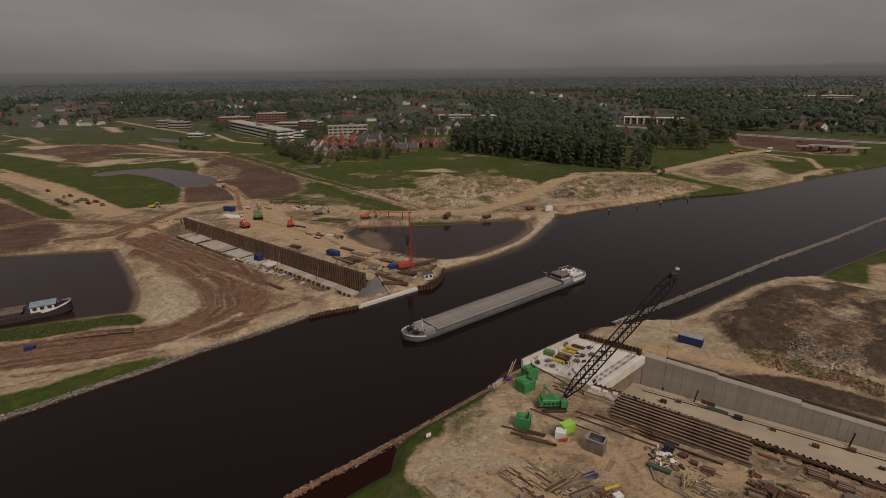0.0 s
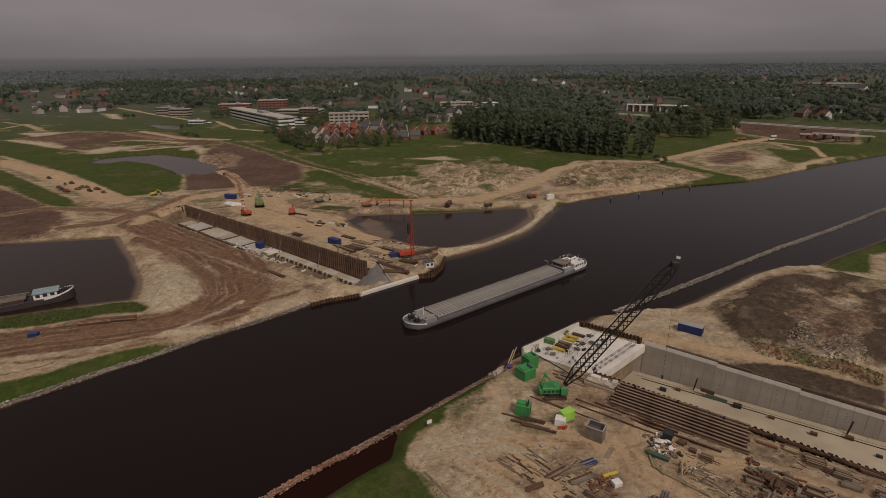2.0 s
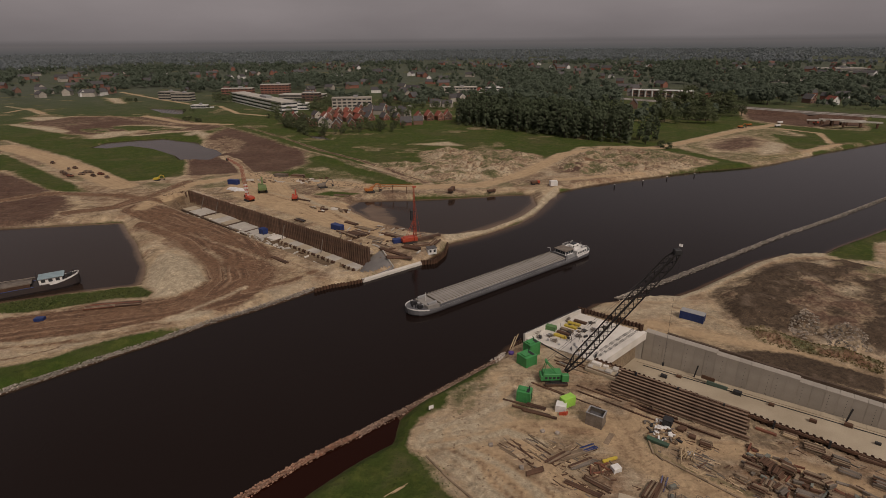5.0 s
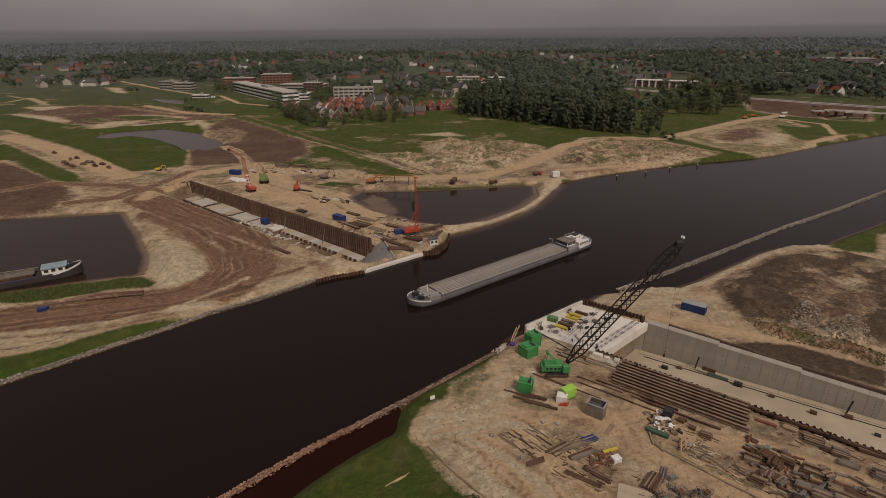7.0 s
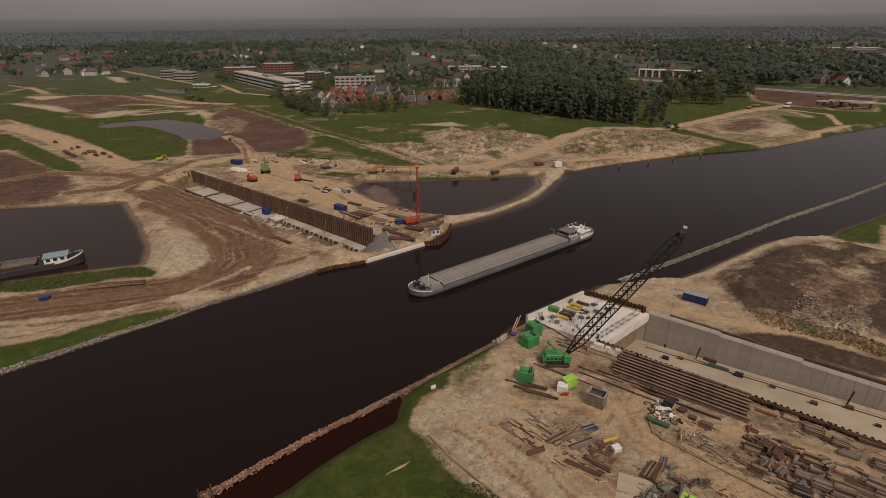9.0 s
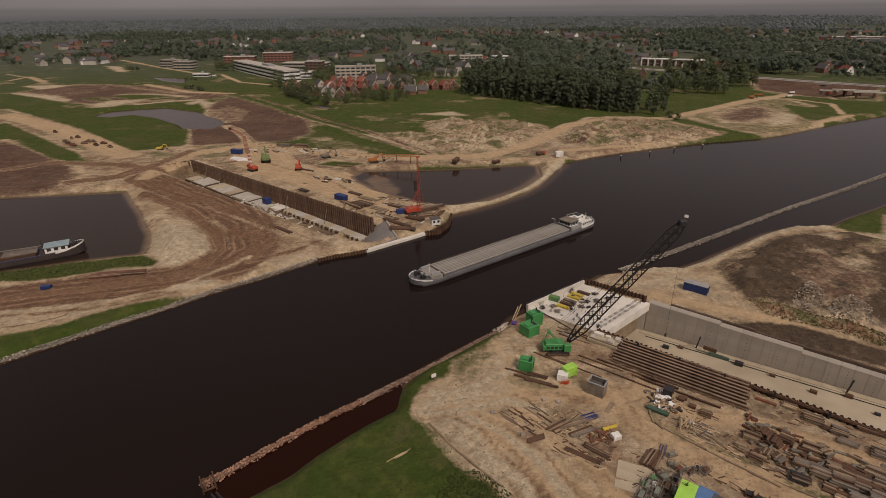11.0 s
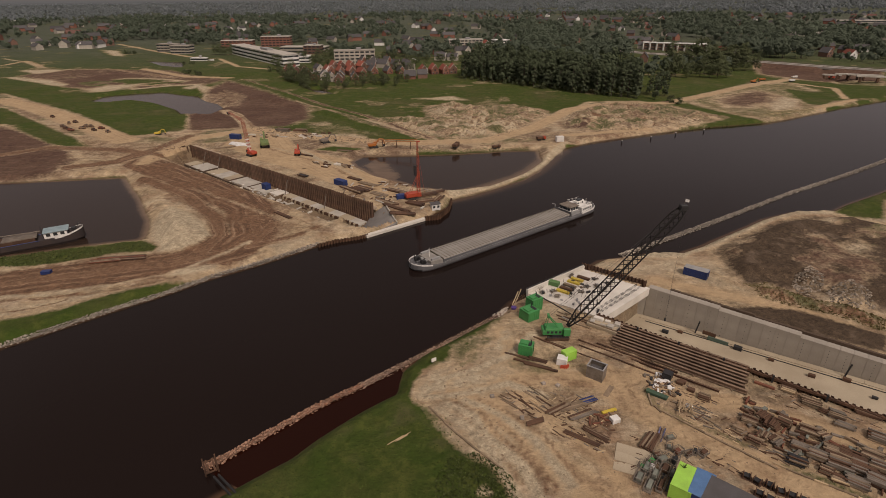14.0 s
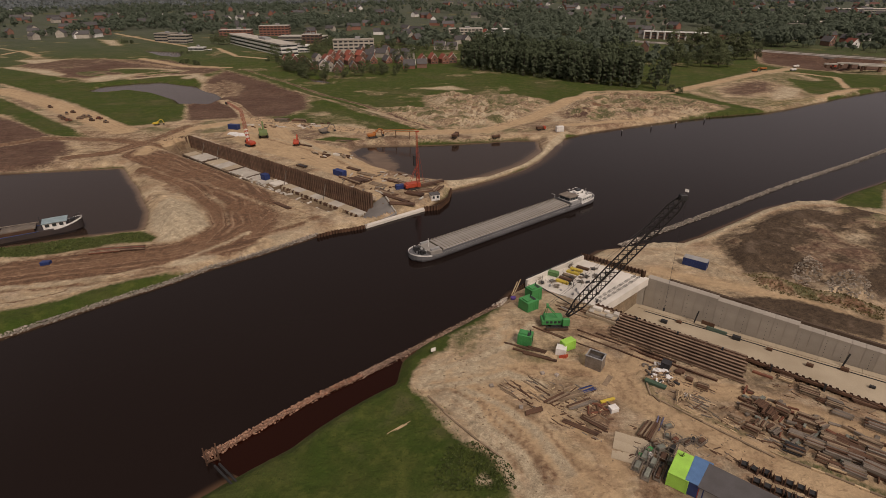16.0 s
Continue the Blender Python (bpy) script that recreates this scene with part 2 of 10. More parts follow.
def part(name, bm, material, parent, label=""):
    ob = new(name, mesh_of(name, bm, material) if not isinstance(bm, bpy.types.Mesh) else bm)
    ob.parent = parent
    return tagged(ob, label)


def thing(name, m, label, category, group="", kind=""):
    ob = new(name)
    ob.empty_display_size = 0.5
    ob.matrix_world = m
    return tagged(ob, label, category, group, kind)


def solid(name, bm, material, label, category, m=None, group="", kind=""):
    ob = new(name, mesh_of(name, bm, material))
    if m is not None:
        ob.matrix_world = m
    return tagged(ob, label, category, group, kind)


def B():
    return bmesh.new()


def vnoise(x, y, seed=0):
    """Smooth value noise on arrays, 0 to 1."""
    xi, yi = np.floor(x).astype(np.int64), np.floor(y).astype(np.int64)
    fx, fy = x - xi, y - yi
    fx, fy = fx * fx * (3 - 2 * fx), fy * fy * (3 - 2 * fy)

    def h(i, j):
        v = np.sin(i * 127.1 + j * 311.7 + seed * 74.7) * 43758.5453
        return v - np.floor(v)
    return (h(xi, yi) * (1 - fx) + h(xi + 1, yi) * fx) * (1 - fy) + (h(xi, yi + 1) * (1 - fx) + h(xi + 1, yi + 1) * fx) * fy


def fbm(x, y, seed=0, octaves=4):
    s, a, t = 0, 0.5, 0
    for o in range(octaves):
        s, t = s + a * vnoise(x * 2**o, y * 2**o, seed + o), t + a
        a *= 0.5
    return s / t


def inside(X, Y, poly):
    """Signed distance to a plan outline, positive inside."""
    best = np.full(X.shape, 1e9)
    odd = np.zeros(X.shape, bool)
    for (ax, ay), (bx, by) in zip(poly, poly[1:] + poly[:1]):
        dx, dy = bx - ax, by - ay
        t = np.clip(((X - ax) * dx + (Y - ay) * dy) / (dx * dx + dy * dy + 1e-9), 0, 1)
        best = np.minimum(best, (X - ax - t * dx) ** 2 + (Y - ay - t * dy) ** 2)
        if ay != by:
            odd ^= ((ay > Y) != (by > Y)) & (X < (bx - ax) * (Y - ay) / (by - ay) + ax)
    return np.where(odd, 1, -1) * np.sqrt(best)


def along(X, Y, line):
    """Distance to a polyline."""
    best = np.full(X.shape, 1e9)
    for (ax, ay), (bx, by) in zip(line, line[1:]):
        dx, dy = bx - ax, by - ay
        t = np.clip(((X - ax) * dx + (Y - ay) * dy) / (dx * dx + dy * dy + 1e-9), 0, 1)
        best = np.minimum(best, (X - ax - t * dx) ** 2 + (Y - ay - t * dy) ** 2)
    return np.sqrt(best)


def steps(line, gap):
    """Points every gap metres along a polyline, with the heading in degrees."""
    out, rest = [], 0.0
    for (ax, ay), (bx, by) in zip(line, line[1:]):
        d = math.hypot(bx - ax, by - ay)
        s = rest
        while s < d:
            out.append((ax + (bx - ax) * s / d, ay + (by - ay) * s / d, math.degrees(math.atan2(by - ay, bx - ax))))
            s += gap
        rest = s - d
    return out


# ---- the lie of the land ----
LAND = 2.0
FAR_BANK = [(-420, -190)] + [(-101.5, 98.4), (-93.6, 105.9), (-84.8, 114.3), (-74.6, 123.1), (-67.2, 131.0), (-57.1, 138.9), (-47.7, 147.2), (-41.3, 153.3), (-29.3, 158.9), (-26.8, 161.2), (-8.7, 174.8), (-0.5, 188.1)] + [(0.6, 196.2), (14.2, 206.0), (29.4, 220.4), (41.4, 236.7), (51.0, 255.2), (57.6, 268.6), (72.9, 279.7), (109.6, 297.5), (150.2, 313.2), (187, 324), (207, 335), (265, 371), (307, 394)] + [(700, 610), (2400, 1450)]
NEAR_BANK = [(2400, 1180), (600, 480)] + [(169.8, 202.0), (145.9, 187.9), (134.5, 179.6), (120.7, 179.7), (107.6, 173.4), (90.4, 161.0), (77.4, 151.6), (68.4, 146.0), (60.1, 146.4), (52.6, 143.8), (43.7, 141.6)] + [(37.3, 134.9), (19.6, 120.9), (15.7, 118.0), (12.4, 112.3)] + [(7.3, 108.1), (0.6, 101.8), (-5.6, 96.4), (-9.9, 90.5), (-10.6, 83.5), (-16.6, 78.6), (-23.6, 71.4), (-26.7, 67.4), (-33.4, 61.5), (-38.8, 56.9)] + [(-110, -10), (-420, -330)]
CANAL = FAR_BANK + NEAR_BANK
PONDS = [
    [(-47.0, 245.0), (-43.2, 254.5), (-17.2, 256.2), (0.6, 257.9), (28.7, 263.7), (42.8, 264.6), (42.0, 243.8), (36.8, 230.8), (28.1, 218.9), (16.8, 210.2), (0.6, 203.4), (-13.1, 206.9), (-33.7, 224.2), (-42.9, 236.0)],
    [(-270, 205)] + [(-190.6, 215.0), (-168.8, 218.6), (-142.6, 223.0), (-124.2, 199.1), (-106.7, 174.5), (-100.4, 160.8), (-99.6, 156.3), (-115.4, 152.0), (-135.9, 143.3)] + [(-190, 115)],
    [(-269.7, 403.0), (-269.7, 426.1), (-254.4, 437.4), (-235.4, 443.3), (-218.7, 434.0), (-197.5, 424.1), (-184.6, 404.9), (-170.9, 393.3), (-158.9, 376.7), (-159.6, 355.4), (-177.2, 354.4), (-191.8, 374.6), (-213.2, 394.2), (-238.3, 407.8), (-250.9, 397.9)],
    [(-365, 671), (-341, 663), (-311, 656), (-293, 603), (-314, 614)],
    [(-118, 456), (-105, 450), (-90, 428), (-104, 436)],
]
# the road trough on the near bank: along it a, across it b
TO = Vector((50.7, 122.6))
TA, TB = Vector((0.786, -0.618)), Vector((-0.618, -0.786))


def tr(a, b):
    p = TO + TA * a + TB * b
    return (p.x, p.y)


# the open trench on the far bank
PA, PB = Vector((-133.0, 269.0)), Vector((-28.1, 179.8))
PD = (PB - PA).normalized()
PN = Vector((PD.y, -PD.x))
PN = PN if PN.y < 0 else -PN


def pt(a, b):
    p = PA + PD * a + PN * b
    return (p.x, p.y)


PLEN = (PB - PA).length
TROUGH = [tr(-1, -1.0), tr(90, -1.0), tr(90, 20.6), tr(-3.5, 20.6)]
TRENCH = [pt(0, -0.5), pt(PLEN - 2, -0.5), pt(PLEN - 2, 18), pt(60, 19), pt(4, 20)]

xs = np.concatenate([-640 - np.geomspace(4, 4800, 45)[::-1], np.arange(-640, -400, 4.0), np.arange(-400, -150, 2.0), np.arange(-150, 125, 0.85), np.arange(125, 215, 1.6), np.arange(215, 440, 2.4), 440 + np.geomspace(3, 4900, 60)])
ys = np.concatenate([50 - np.geomspace(1, 600, 30)[::-1], np.arange(50, 265, 0.85), np.arange(265, 430, 1.6), np.arange(430, 900, 3.6), 900 + np.geomspace(4, 4000, 70)])
GX, GY = np.meshgrid(xs, ys)
WOB = 2.2 * (fbm(GX / 9, GY / 9, 3) - 0.5) + 0.9 * (vnoise(GX / 1.7, GY / 1.7, 9) - 0.5)

rough = fbm(GX / 14, GY / 14, 11)
bumps = fbm(GX / 3.2, GY / 3.2, 21, 3)
GZ = LAND + 0.5 * (rough - 0.5) + 0.4 * (bumps - 0.5)
GZ = GZ + 2.0 * np.clip((np.hypot(GX, GY) - 900) / 2000, 0, 1)


def raise_by(poly, height, edge, lumps=0.5, size=6.0, seed=5):
    """A mound over an outline, with lumps of its own."""
    global GZ
    d = np.clip((inside(GX, GY, poly) + WOB * 0.6) / edge, 0, 1)
    d = d * d * (3 - 2 * d)
    GZ = GZ + d * height * (1 - lumps + 2 * lumps * (fbm(GX / size, GY / size, seed) - 0.15))


PEAT_MOUND = [(77.8, 143.4), (82.9, 149.3), (90.9, 155.6), (99.8, 160.9), (112.1, 168.5), (124.7, 171.0), (133.5, 169.9), (141.4, 163.1)] + [(190, 165), (175, 110)] + [(104.2, 110.9), (98.0, 115.3), (93.0, 120.9), (86.9, 125.3), (77.3, 126.9), (76.3, 132.0)]
SAND_MOUND = [(-18, 368), (1, 386), (19, 367), (39, 374), (60, 358), (62, 340), (42.6, 309.4), (27.9, 288.2), (0.6, 278.9), (-16.1, 289.0), (-35.4, 312.6), (-49, 331), (-34, 336), (-13, 332)]
SAND_HEAP = [(-103.8, 170.6), (-102.4, 182.6), (-90.7, 174.7), (-73.8, 155.3), (-75.8, 144.5), (-86.2, 143.0), (-93.5, 151.1)]
FAR_MOUND = [(76, 347), (101, 377), (129, 380), (145, 371), (156, 345), (168, 331), (144.5, 316.0), (103.8, 299.8), (71.9, 296.4), (63.4, 317.8)]
WEST_BERM = [(-141, 421), (-92, 374), (-55, 333), (-24.5, 298.3), (-5.4, 283.8), (-17.4, 284.0), (-51.8, 312.9), (-95, 355), (-140, 401)]
PEAT_FIELD = [(-199, 444), (-201, 499), (-165, 459), (-133, 420), (-97, 370), (-88, 334), (-96.1, 312.4), (-117.3, 311.4), (-148.5, 303.6), (-173, 346), (-164, 357), (-158, 376), (-182, 405)]
WEST_PEAT = [(-260, 250)] + [(-268.1, 317.6), (-235.2, 299.8), (-195.5, 268.4), (-176.2, 243.5), (-172.2, 221.0), (-188.1, 212.7)] + [(-270, 215)]
raise_by(PEAT_MOUND, 2.6, 7, 0.35, 5, 5)
raise_by([(90.1, 125.8), (96.1, 129.7), (97.8, 126.1), (95.0, 121.2), (90.0, 119.1), (88.3, 121.9)], 1.8, 3.5, 0.6, 3, 13)
raise_by([(95.7, 120.3), (102.1, 122.3), (103.9, 116.9), (102.1, 111.8), (97.4, 112.4), (93.3, 115.7)], 1.4, 3.0, 0.7, 3, 14)
raise_by(SAND_MOUND, 2.6, 12, 0.9, 6, 6)
raise_by(SAND_HEAP, 3.2, 9, 0.4, 6, 7)
raise_by(FAR_MOUND, 2.6, 12, 0.9, 6, 8)
raise_by(WEST_BERM, 1.5, 6, 0.4, 9, 8)
raise_by(PEAT_FIELD, -1.0, 6, 0.5, 12, 9)
raise_by([(-219, 458), (-215, 470), (-200, 455), (-194, 433), (-206, 433)], 2.5, 7, 0.4, 6, 2)
raise_by([(72.9, 139.7), (73.2, 129.4), (78.7, 123.8), (88.9, 118.6), (96.8, 113.5), (102.4, 108.4), (99.8, 104.8), (88.1, 112.7), (76.3, 118.9), (69.6, 126.3)], 1.7, 4, 0.95, 3.5, 12)

# motorway embankment and the fields' low ridges
HIGHWAY = [(201, 706), (224, 670), (276, 624), (309, 580), (347, 541), (385, 507)] + [(560, 395)]
hd = along(GX, GY, HIGHWAY)
GZ = np.maximum(GZ, 6.0 - np.clip((hd - 9) / 2.2, 0, 6) + 0 * GZ)
CUT = [(338, 533), (366, 548), (337, 482), (351, 463), (321, 458), (320, 490)]
raise_by(CUT, -2.5, 8, 0.3, 9, 3)

# banks and beds
for poly, slope, bed in ((CANAL, 0.75, -3.0), *((p, 0.45, -2.0) for p in PONDS)):
    d = inside(GX, GY, poly) + WOB * (0.25 if poly is CANAL else 0.6)
    GZ = np.where(d > -6, np.minimum(GZ, np.maximum(bed, -d * slope - 0.02)), GZ)

# a sandy shoal in the pond
shoal = np.clip((inside(GX, GY, [(-44.1, 237.8), (-36.8, 251.2), (-26.1, 244.1), (-20.3, 225.3), (-19.3, 208.7), (-28.5, 215.6), (-36.9, 224.5)]) + 2 * WOB) / 5, 0, 1)
GZ = np.where((inside(GX, GY, PONDS[0]) > 0) & (shoal > 0), np.maximum(GZ, -2.0 + 1.25 * shoal + 0.75 * fbm(GX / 6, GY / 3, 91)), GZ)

# the sandy spit between pond and canal
SPIT = [(-0.1, 195.9), (7.2, 200.3), (14.2, 205.7), (21.5, 212.7), (29.4, 220.1), (36.7, 230.5), (42.7, 241.8), (48.1, 254.1), (53.9, 264.3)]
sd = along(GX, GY, SPIT) + WOB * 0.3
GZ = np.maximum(GZ, np.maximum(1.1 + 0.5 * (bumps - 0.5) - 0.55 * sd, -0.25 - 0.2 * np.maximum(sd - 2.5, 0)))

# the two excavations
d = inside(GX, GY, TROUGH)
ta = (GX - TO.x) * TA.x + (GY - TO.y) * TA.y
RAMP0, RAMP1 = -6.2, 0.052
GZ = np.where(d > 0, RAMP0 + RAMP1 * np.clip(ta, 0, 100) - 0.35, GZ)
d = inside(GX, GY, TRENCH)
GZ = np.where(d > 0, np.maximum(-4.0, np.where((GX - PA.x) * PN.x + (GY - PA.y) * PN.y > 9, -d * 0.75 + LAND, -4.0)) + 0.5 * (bumps - 0.5), GZ)

MOUTH = [(-29.2, 182.7), (-24.5, 182.7), (-21.2, 175.1), (-18.8, 170.5), (-26.7, 164.2), (-30.9, 163.3), (-37.9, 168.6), (-37.6, 177.3)]
d = inside(GX, GY, MOUTH)
GZ = np.where(d > 0, np.minimum(GZ, np.maximum(-4.2, -d * 1.6)), GZ)
d = inside(GX, GY, [(19.4, 120.0), (36.7, 133.5), (50.7, 122.6), (35.4, 108.7)])
GZ = np.where(d > 0.3, np.minimum(GZ, 0.3), GZ)
d = inside(GX, GY, [tr(-25, 21.4), tr(-3, 21.4), tr(45, 21.4), tr(45, 26), tr(-25, 30)])
GZ = np.where(d > -1.5, np.minimum(GZ, 1.85), GZ)

d = inside(GX, GY, [tr(0, -5), tr(90, -5), tr(90, -2.75), tr(0, -2.75)])
GZ = np.where(d > 0, np.minimum(GZ, 2.1), GZ)
d = inside(GX, GY, [tr(0, -2.75), tr(90, -2.75), tr(90, 0), tr(0, 0)])
GZ = np.where(d > 0, np.minimum(GZ, 0.9), GZ)

# ---- what grows and lies on it ----
ZONES = {k: np.zeros_like(GX) for k in ("grass", "peat", "mud", "dirt", "pale", "weed")}


def ridged(a, b, size, seed):
    return 1 - np.abs(2 * fbm(a / size, b / size, seed, 4) - 1)


def zone(kind, poly, soft=3.0, amount=1.0, ragged=1.0):
    d = np.clip(0.5 + (inside(GX, GY, poly) + WOB * ragged * soft * 0.22) / (2 * soft), 0, 1) * amount
    for k in ZONES:
        ZONES[k] = np.maximum(ZONES[k], d) if k == kind else ZONES[k] * (1 - d)


def bare(poly, soft=3.0, amount=1.0):
    d = np.clip(0.5 + (inside(GX, GY, poly) + WOB * soft * 0.22) / (2 * soft), 0, 1) * amount
    for k in ZONES:
        ZONES[k] = ZONES[k] * (1 - d)


def lane(kind, line, width, soft=1.5, amount=1.0):
    d = np.clip(0.5 + (width / 2 - along(GX, GY, line) + WOB * soft * 0.3) / (2 * soft), 0, 1) * amount
    for k in ZONES:
        ZONES[k] = np.maximum(ZONES[k], d) if k == kind else ZONES[k] * (1 - d)


ZONES["grass"][:] = 1.0
# bare building land: far bank, near bank
bare([(-330, 20)] + [(-100.5, 98.0), (-74.2, 123.1), (-47.6, 147.6), (-29.0, 158.3), (-7.3, 175.3), (-0.0, 192.6), (14.1, 204.3), (41.1, 235.2), (57.0, 266.5), (127.9, 306.2), (169, 334), (159, 352), (145, 371), (131, 388), (95, 385), (72, 347), (46.5, 315.2), (24.5, 283.3), (0.6, 271.9), (-28.6, 275.9)] + [(-73.0, 290.1), (-118.3, 314.3), (-150.1, 303.6), (-169.9, 291.9), (-177.8, 287.0), (-241, 348), (-356, 433)] + [(-420, 330), (-420, 180)], 4)
zone("weed", [(157, 383), (189, 414), (259, 479), (280, 466), (282, 431), (244, 374), (233, 350), (204, 330), (184, 324), (172, 348)], 6, 0.62)
BARE_EAST = ([(163.8, 315.5), (184, 321), (173, 343), (160, 363), (154, 388), (189, 414), (219, 434), (265, 486), (282, 478), (278, 431), (238, 375), (233, 350), (204, 330), (186, 327)])

bare([(12, 113), (20, 121), (37, 135), (52, 144), (68, 146), (78, 152), (108, 173), (135, 180), (170, 190), (230, 150), (200, 20), (60, 20)] + [(9.5, 55.9), (8.0, 64.0), (3.5, 69.3), (-1.0, 76.8), (-5.0, 79.2), (-5.6, 84.5), (0.6, 89.5), (6.7, 95.4), (12.3, 104.1)], 2.5)
bare([(328, 616), (368, 583), (414, 545), (392, 515), (329, 518), (298, 551)], 5)
# uneven patches of other soil over the bare land
free = 1 - np.clip(ZONES["grass"] * 1.5, 0, 1)
P1, P2, P3 = fbm(GX / 15, GY / 15, 51, 5), fbm(GX / 8, GY / 8, 52, 5), fbm(GX / 26, GY / 20, 53, 5)
beyond = np.clip((GY - 215) / 30, 0, 1)


def patch(kind, field, lo, hi, amount):
    d = np.clip((field - lo) / (hi - lo), 0, 1) * amount
    for k in ZONES:
        ZONES[k] = np.maximum(ZONES[k], d) if k == kind else ZONES[k] * (1 - d)


patch("dirt", P1, 0.52, 0.60, 0.55 * free)
patch("pale", P2, 0.55, 0.63, 0.5 * free)
patch("weed", P3, 0.5, 0.58, 0.62 * free * beyond)
patch("mud", fbm(GX / 18, GY / 18, 56, 5), 0.52, 0.6, 0.55 * free * beyond)
patch("peat", fbm(GX / 12, GY / 12, 54, 5), 0.58, 0.66, 0.45 * free)
patch("dirt", P3, 0.64, 0.72, 0.45 * np.clip(ZONES["grass"], 0, 1))
# mounds and fields
zone("peat", PEAT_MOUND, 4, 1.0, 1.6)
zone("mud", PEAT_FIELD, 6)
zone("mud", [(-172, 343), (-161, 372), (-137, 360), (-114.4, 312.8), (-146.2, 302.1)], 4, 0.9)
zone("dirt", [(-190, 422), (-185, 454), (-155, 421), (-145, 372), (-157, 376)], 5, 0.5)
zone("mud", WEST_PEAT, 9)
zone("mud", [(-355, 498), (-337, 558), (-305, 540), (-278, 482), (-292, 450), (-332, 472)], 8)
zone("peat", [(193, 386), (219, 408), (202, 362), (184, 344), (177, 351)], 6, 0.8)
zone("peat", [(290, 535), (334, 518), (301, 477), (279, 499)], 8, 0.7)
zone("mud", [(-422, 534), (-414, 553), (-396, 587), (-287, 573), (-243, 530), (-204, 506), (-207, 476), (-238, 468), (-260, 451), (-296, 486), (-303, 456), (-326, 460), (-363, 495)], 5, 0.72)
patch("grass", fbm(GX / 40, GY / 20, 67, 4), 0.5, 0.58, 0.8 * np.clip(inside(GX, GY, [(-378, 503), (-360, 531), (-257, 508), (-230, 500), (-238, 468), (-263, 457), (-308, 465)]) / 6, 0, 1))
lane("dirt", [(-402, 587), (-350, 580), (-302, 544), (-255, 515)], 4.0, 2.0, 0.9)
lane("pale", [(-554, 692), (-498, 653), (-440, 599)], 5, 2.0, 0.8)
lane("pale", [(-416, 522), (-376, 499), (-337, 475)], 9, 3.0, 0.9)
lane("pale", [(-310, 510), (-280, 513), (-240, 494)], 5, 3.0, 0.7)
lane("pale", [(-260, 451), (-241, 465), (-221, 474)], 6, 3.0, 0.8)
zone("dirt", [(62.9, 297.9), (84.1, 308.5), (122.0, 316.5), (125.3, 307.6), (90.8, 287.0), (65.0, 277.7)], 5, 0.7)
zone("pale", SAND_MOUND, 6, 0.75)
zone("pale", [(-29, 400), (1, 411), (13, 392), (-3, 393)], 4, 0.8)
patch("weed", fbm(GX / 5, GY / 7, 61, 5), 0.53, 0.6, 0.62 * np.clip(inside(GX, GY, SAND_MOUND) / 8, 0, 1))
patch("dirt", fbm(GX / 7, GY / 9, 62, 5), 0.54, 0.62, 0.5 * np.clip(inside(GX, GY, SAND_MOUND) / 8, 0, 1))
zone("pale", [(67, 337), (89, 357), (130, 360), (156, 345), (167, 333), (129.5, 310.4), (94.5, 300.0), (62.4, 295.3), (49.4, 290.3)], 5, 0.62)
patch("weed", fbm(GX / 6, GY / 8, 63, 5), 0.5, 0.58, 0.66 * np.clip(inside(GX, GY, FAR_MOUND) / 8, 0, 1))
zone("mud", [(63, 322), (75, 327), (85.2, 312.8), (75.9, 300.3), (63.9, 303.3)], 4, 0.85)
lane("mud", [(71, 340), (93, 346), (114, 332), (128.4, 316.3)], 3.0, 2.5, 0.6)
zone("mud", [(183, 396), (212, 418), (236, 433), (240, 412), (218, 375), (196, 362), (184, 366)], 7, 0.7)
lane("pale", [(217, 369), (232, 373), (236, 361), (242, 353)], 9, 4, 0.6)
lane("pale", [(169, 377), (183, 357), (193, 340)], 4, 3, 0.6)
lane("none", [(236, 361), (257, 374), (280, 388)], 3, 1.5, 0.9)
zone("mud", [(307, 587), (363, 574), (349, 517), (318, 490), (290, 520)], 6, 0.8)
# weed, mud and pale lanes painted in place of ditch and berm shading
lane("weed", [(-186, 498), (-131, 430), (-93, 378), (-57, 347), (-32.1, 312.5), (-9.7, 279.1)], 4.5, 1.5, 0.95)
lane("mud", [(-112, 391), (-72, 351), (-38.5, 311.2), (-17.2, 281.6)], 2.5, 1.5, 0.85)
lane("pale", [(-55, 331), (-31.4, 305.3), (-8.3, 280.2)], 3.5, 2.0, 0.8)
zone("weed", [(1, 375), (31, 367), (59, 354), (35, 334), (8, 345)], 6, 0.5)
zone("weed", [(96, 357), (127, 364), (142, 345), (117, 332), (91, 336)], 6, 0.5)
zone("pale", [(145, 352), (158, 341), (168, 331), (143.3, 313.0), (125.8, 309.1)], 6, 0.7)
zone("pale", SAND_HEAP, 3)
zone("pale", [(210, 373), (236, 381), (225, 354), (208, 350)], 6, 0.7)
zone("pale", [(-223, 456), (-217, 477), (-200, 455), (-195, 433)], 5)
zone("pale", [(-386, 514), (-360, 499), (-335, 475), (-354, 479)], 5)
zone("pale", [(-301, 453), (-294, 473), (-267, 479), (-272, 443), (-286, 436)], 7, 0.8)
zone("pale", [(-451, 576), (-399, 583), (-411, 549)], 5)
zone("pale", [(-497, 802), (-462, 783), (-412, 708), (-435, 723)], 8)
zone("grass", [(-425, 523), (-366, 486), (-309, 437), (-275, 418), (-246, 424), (-199, 385), (-168, 343), (-156.3, 313.7), (-172.0, 295.9), (-182.8, 294.8), (-247, 357), (-360, 438)] + [(-420, 330)], 3)
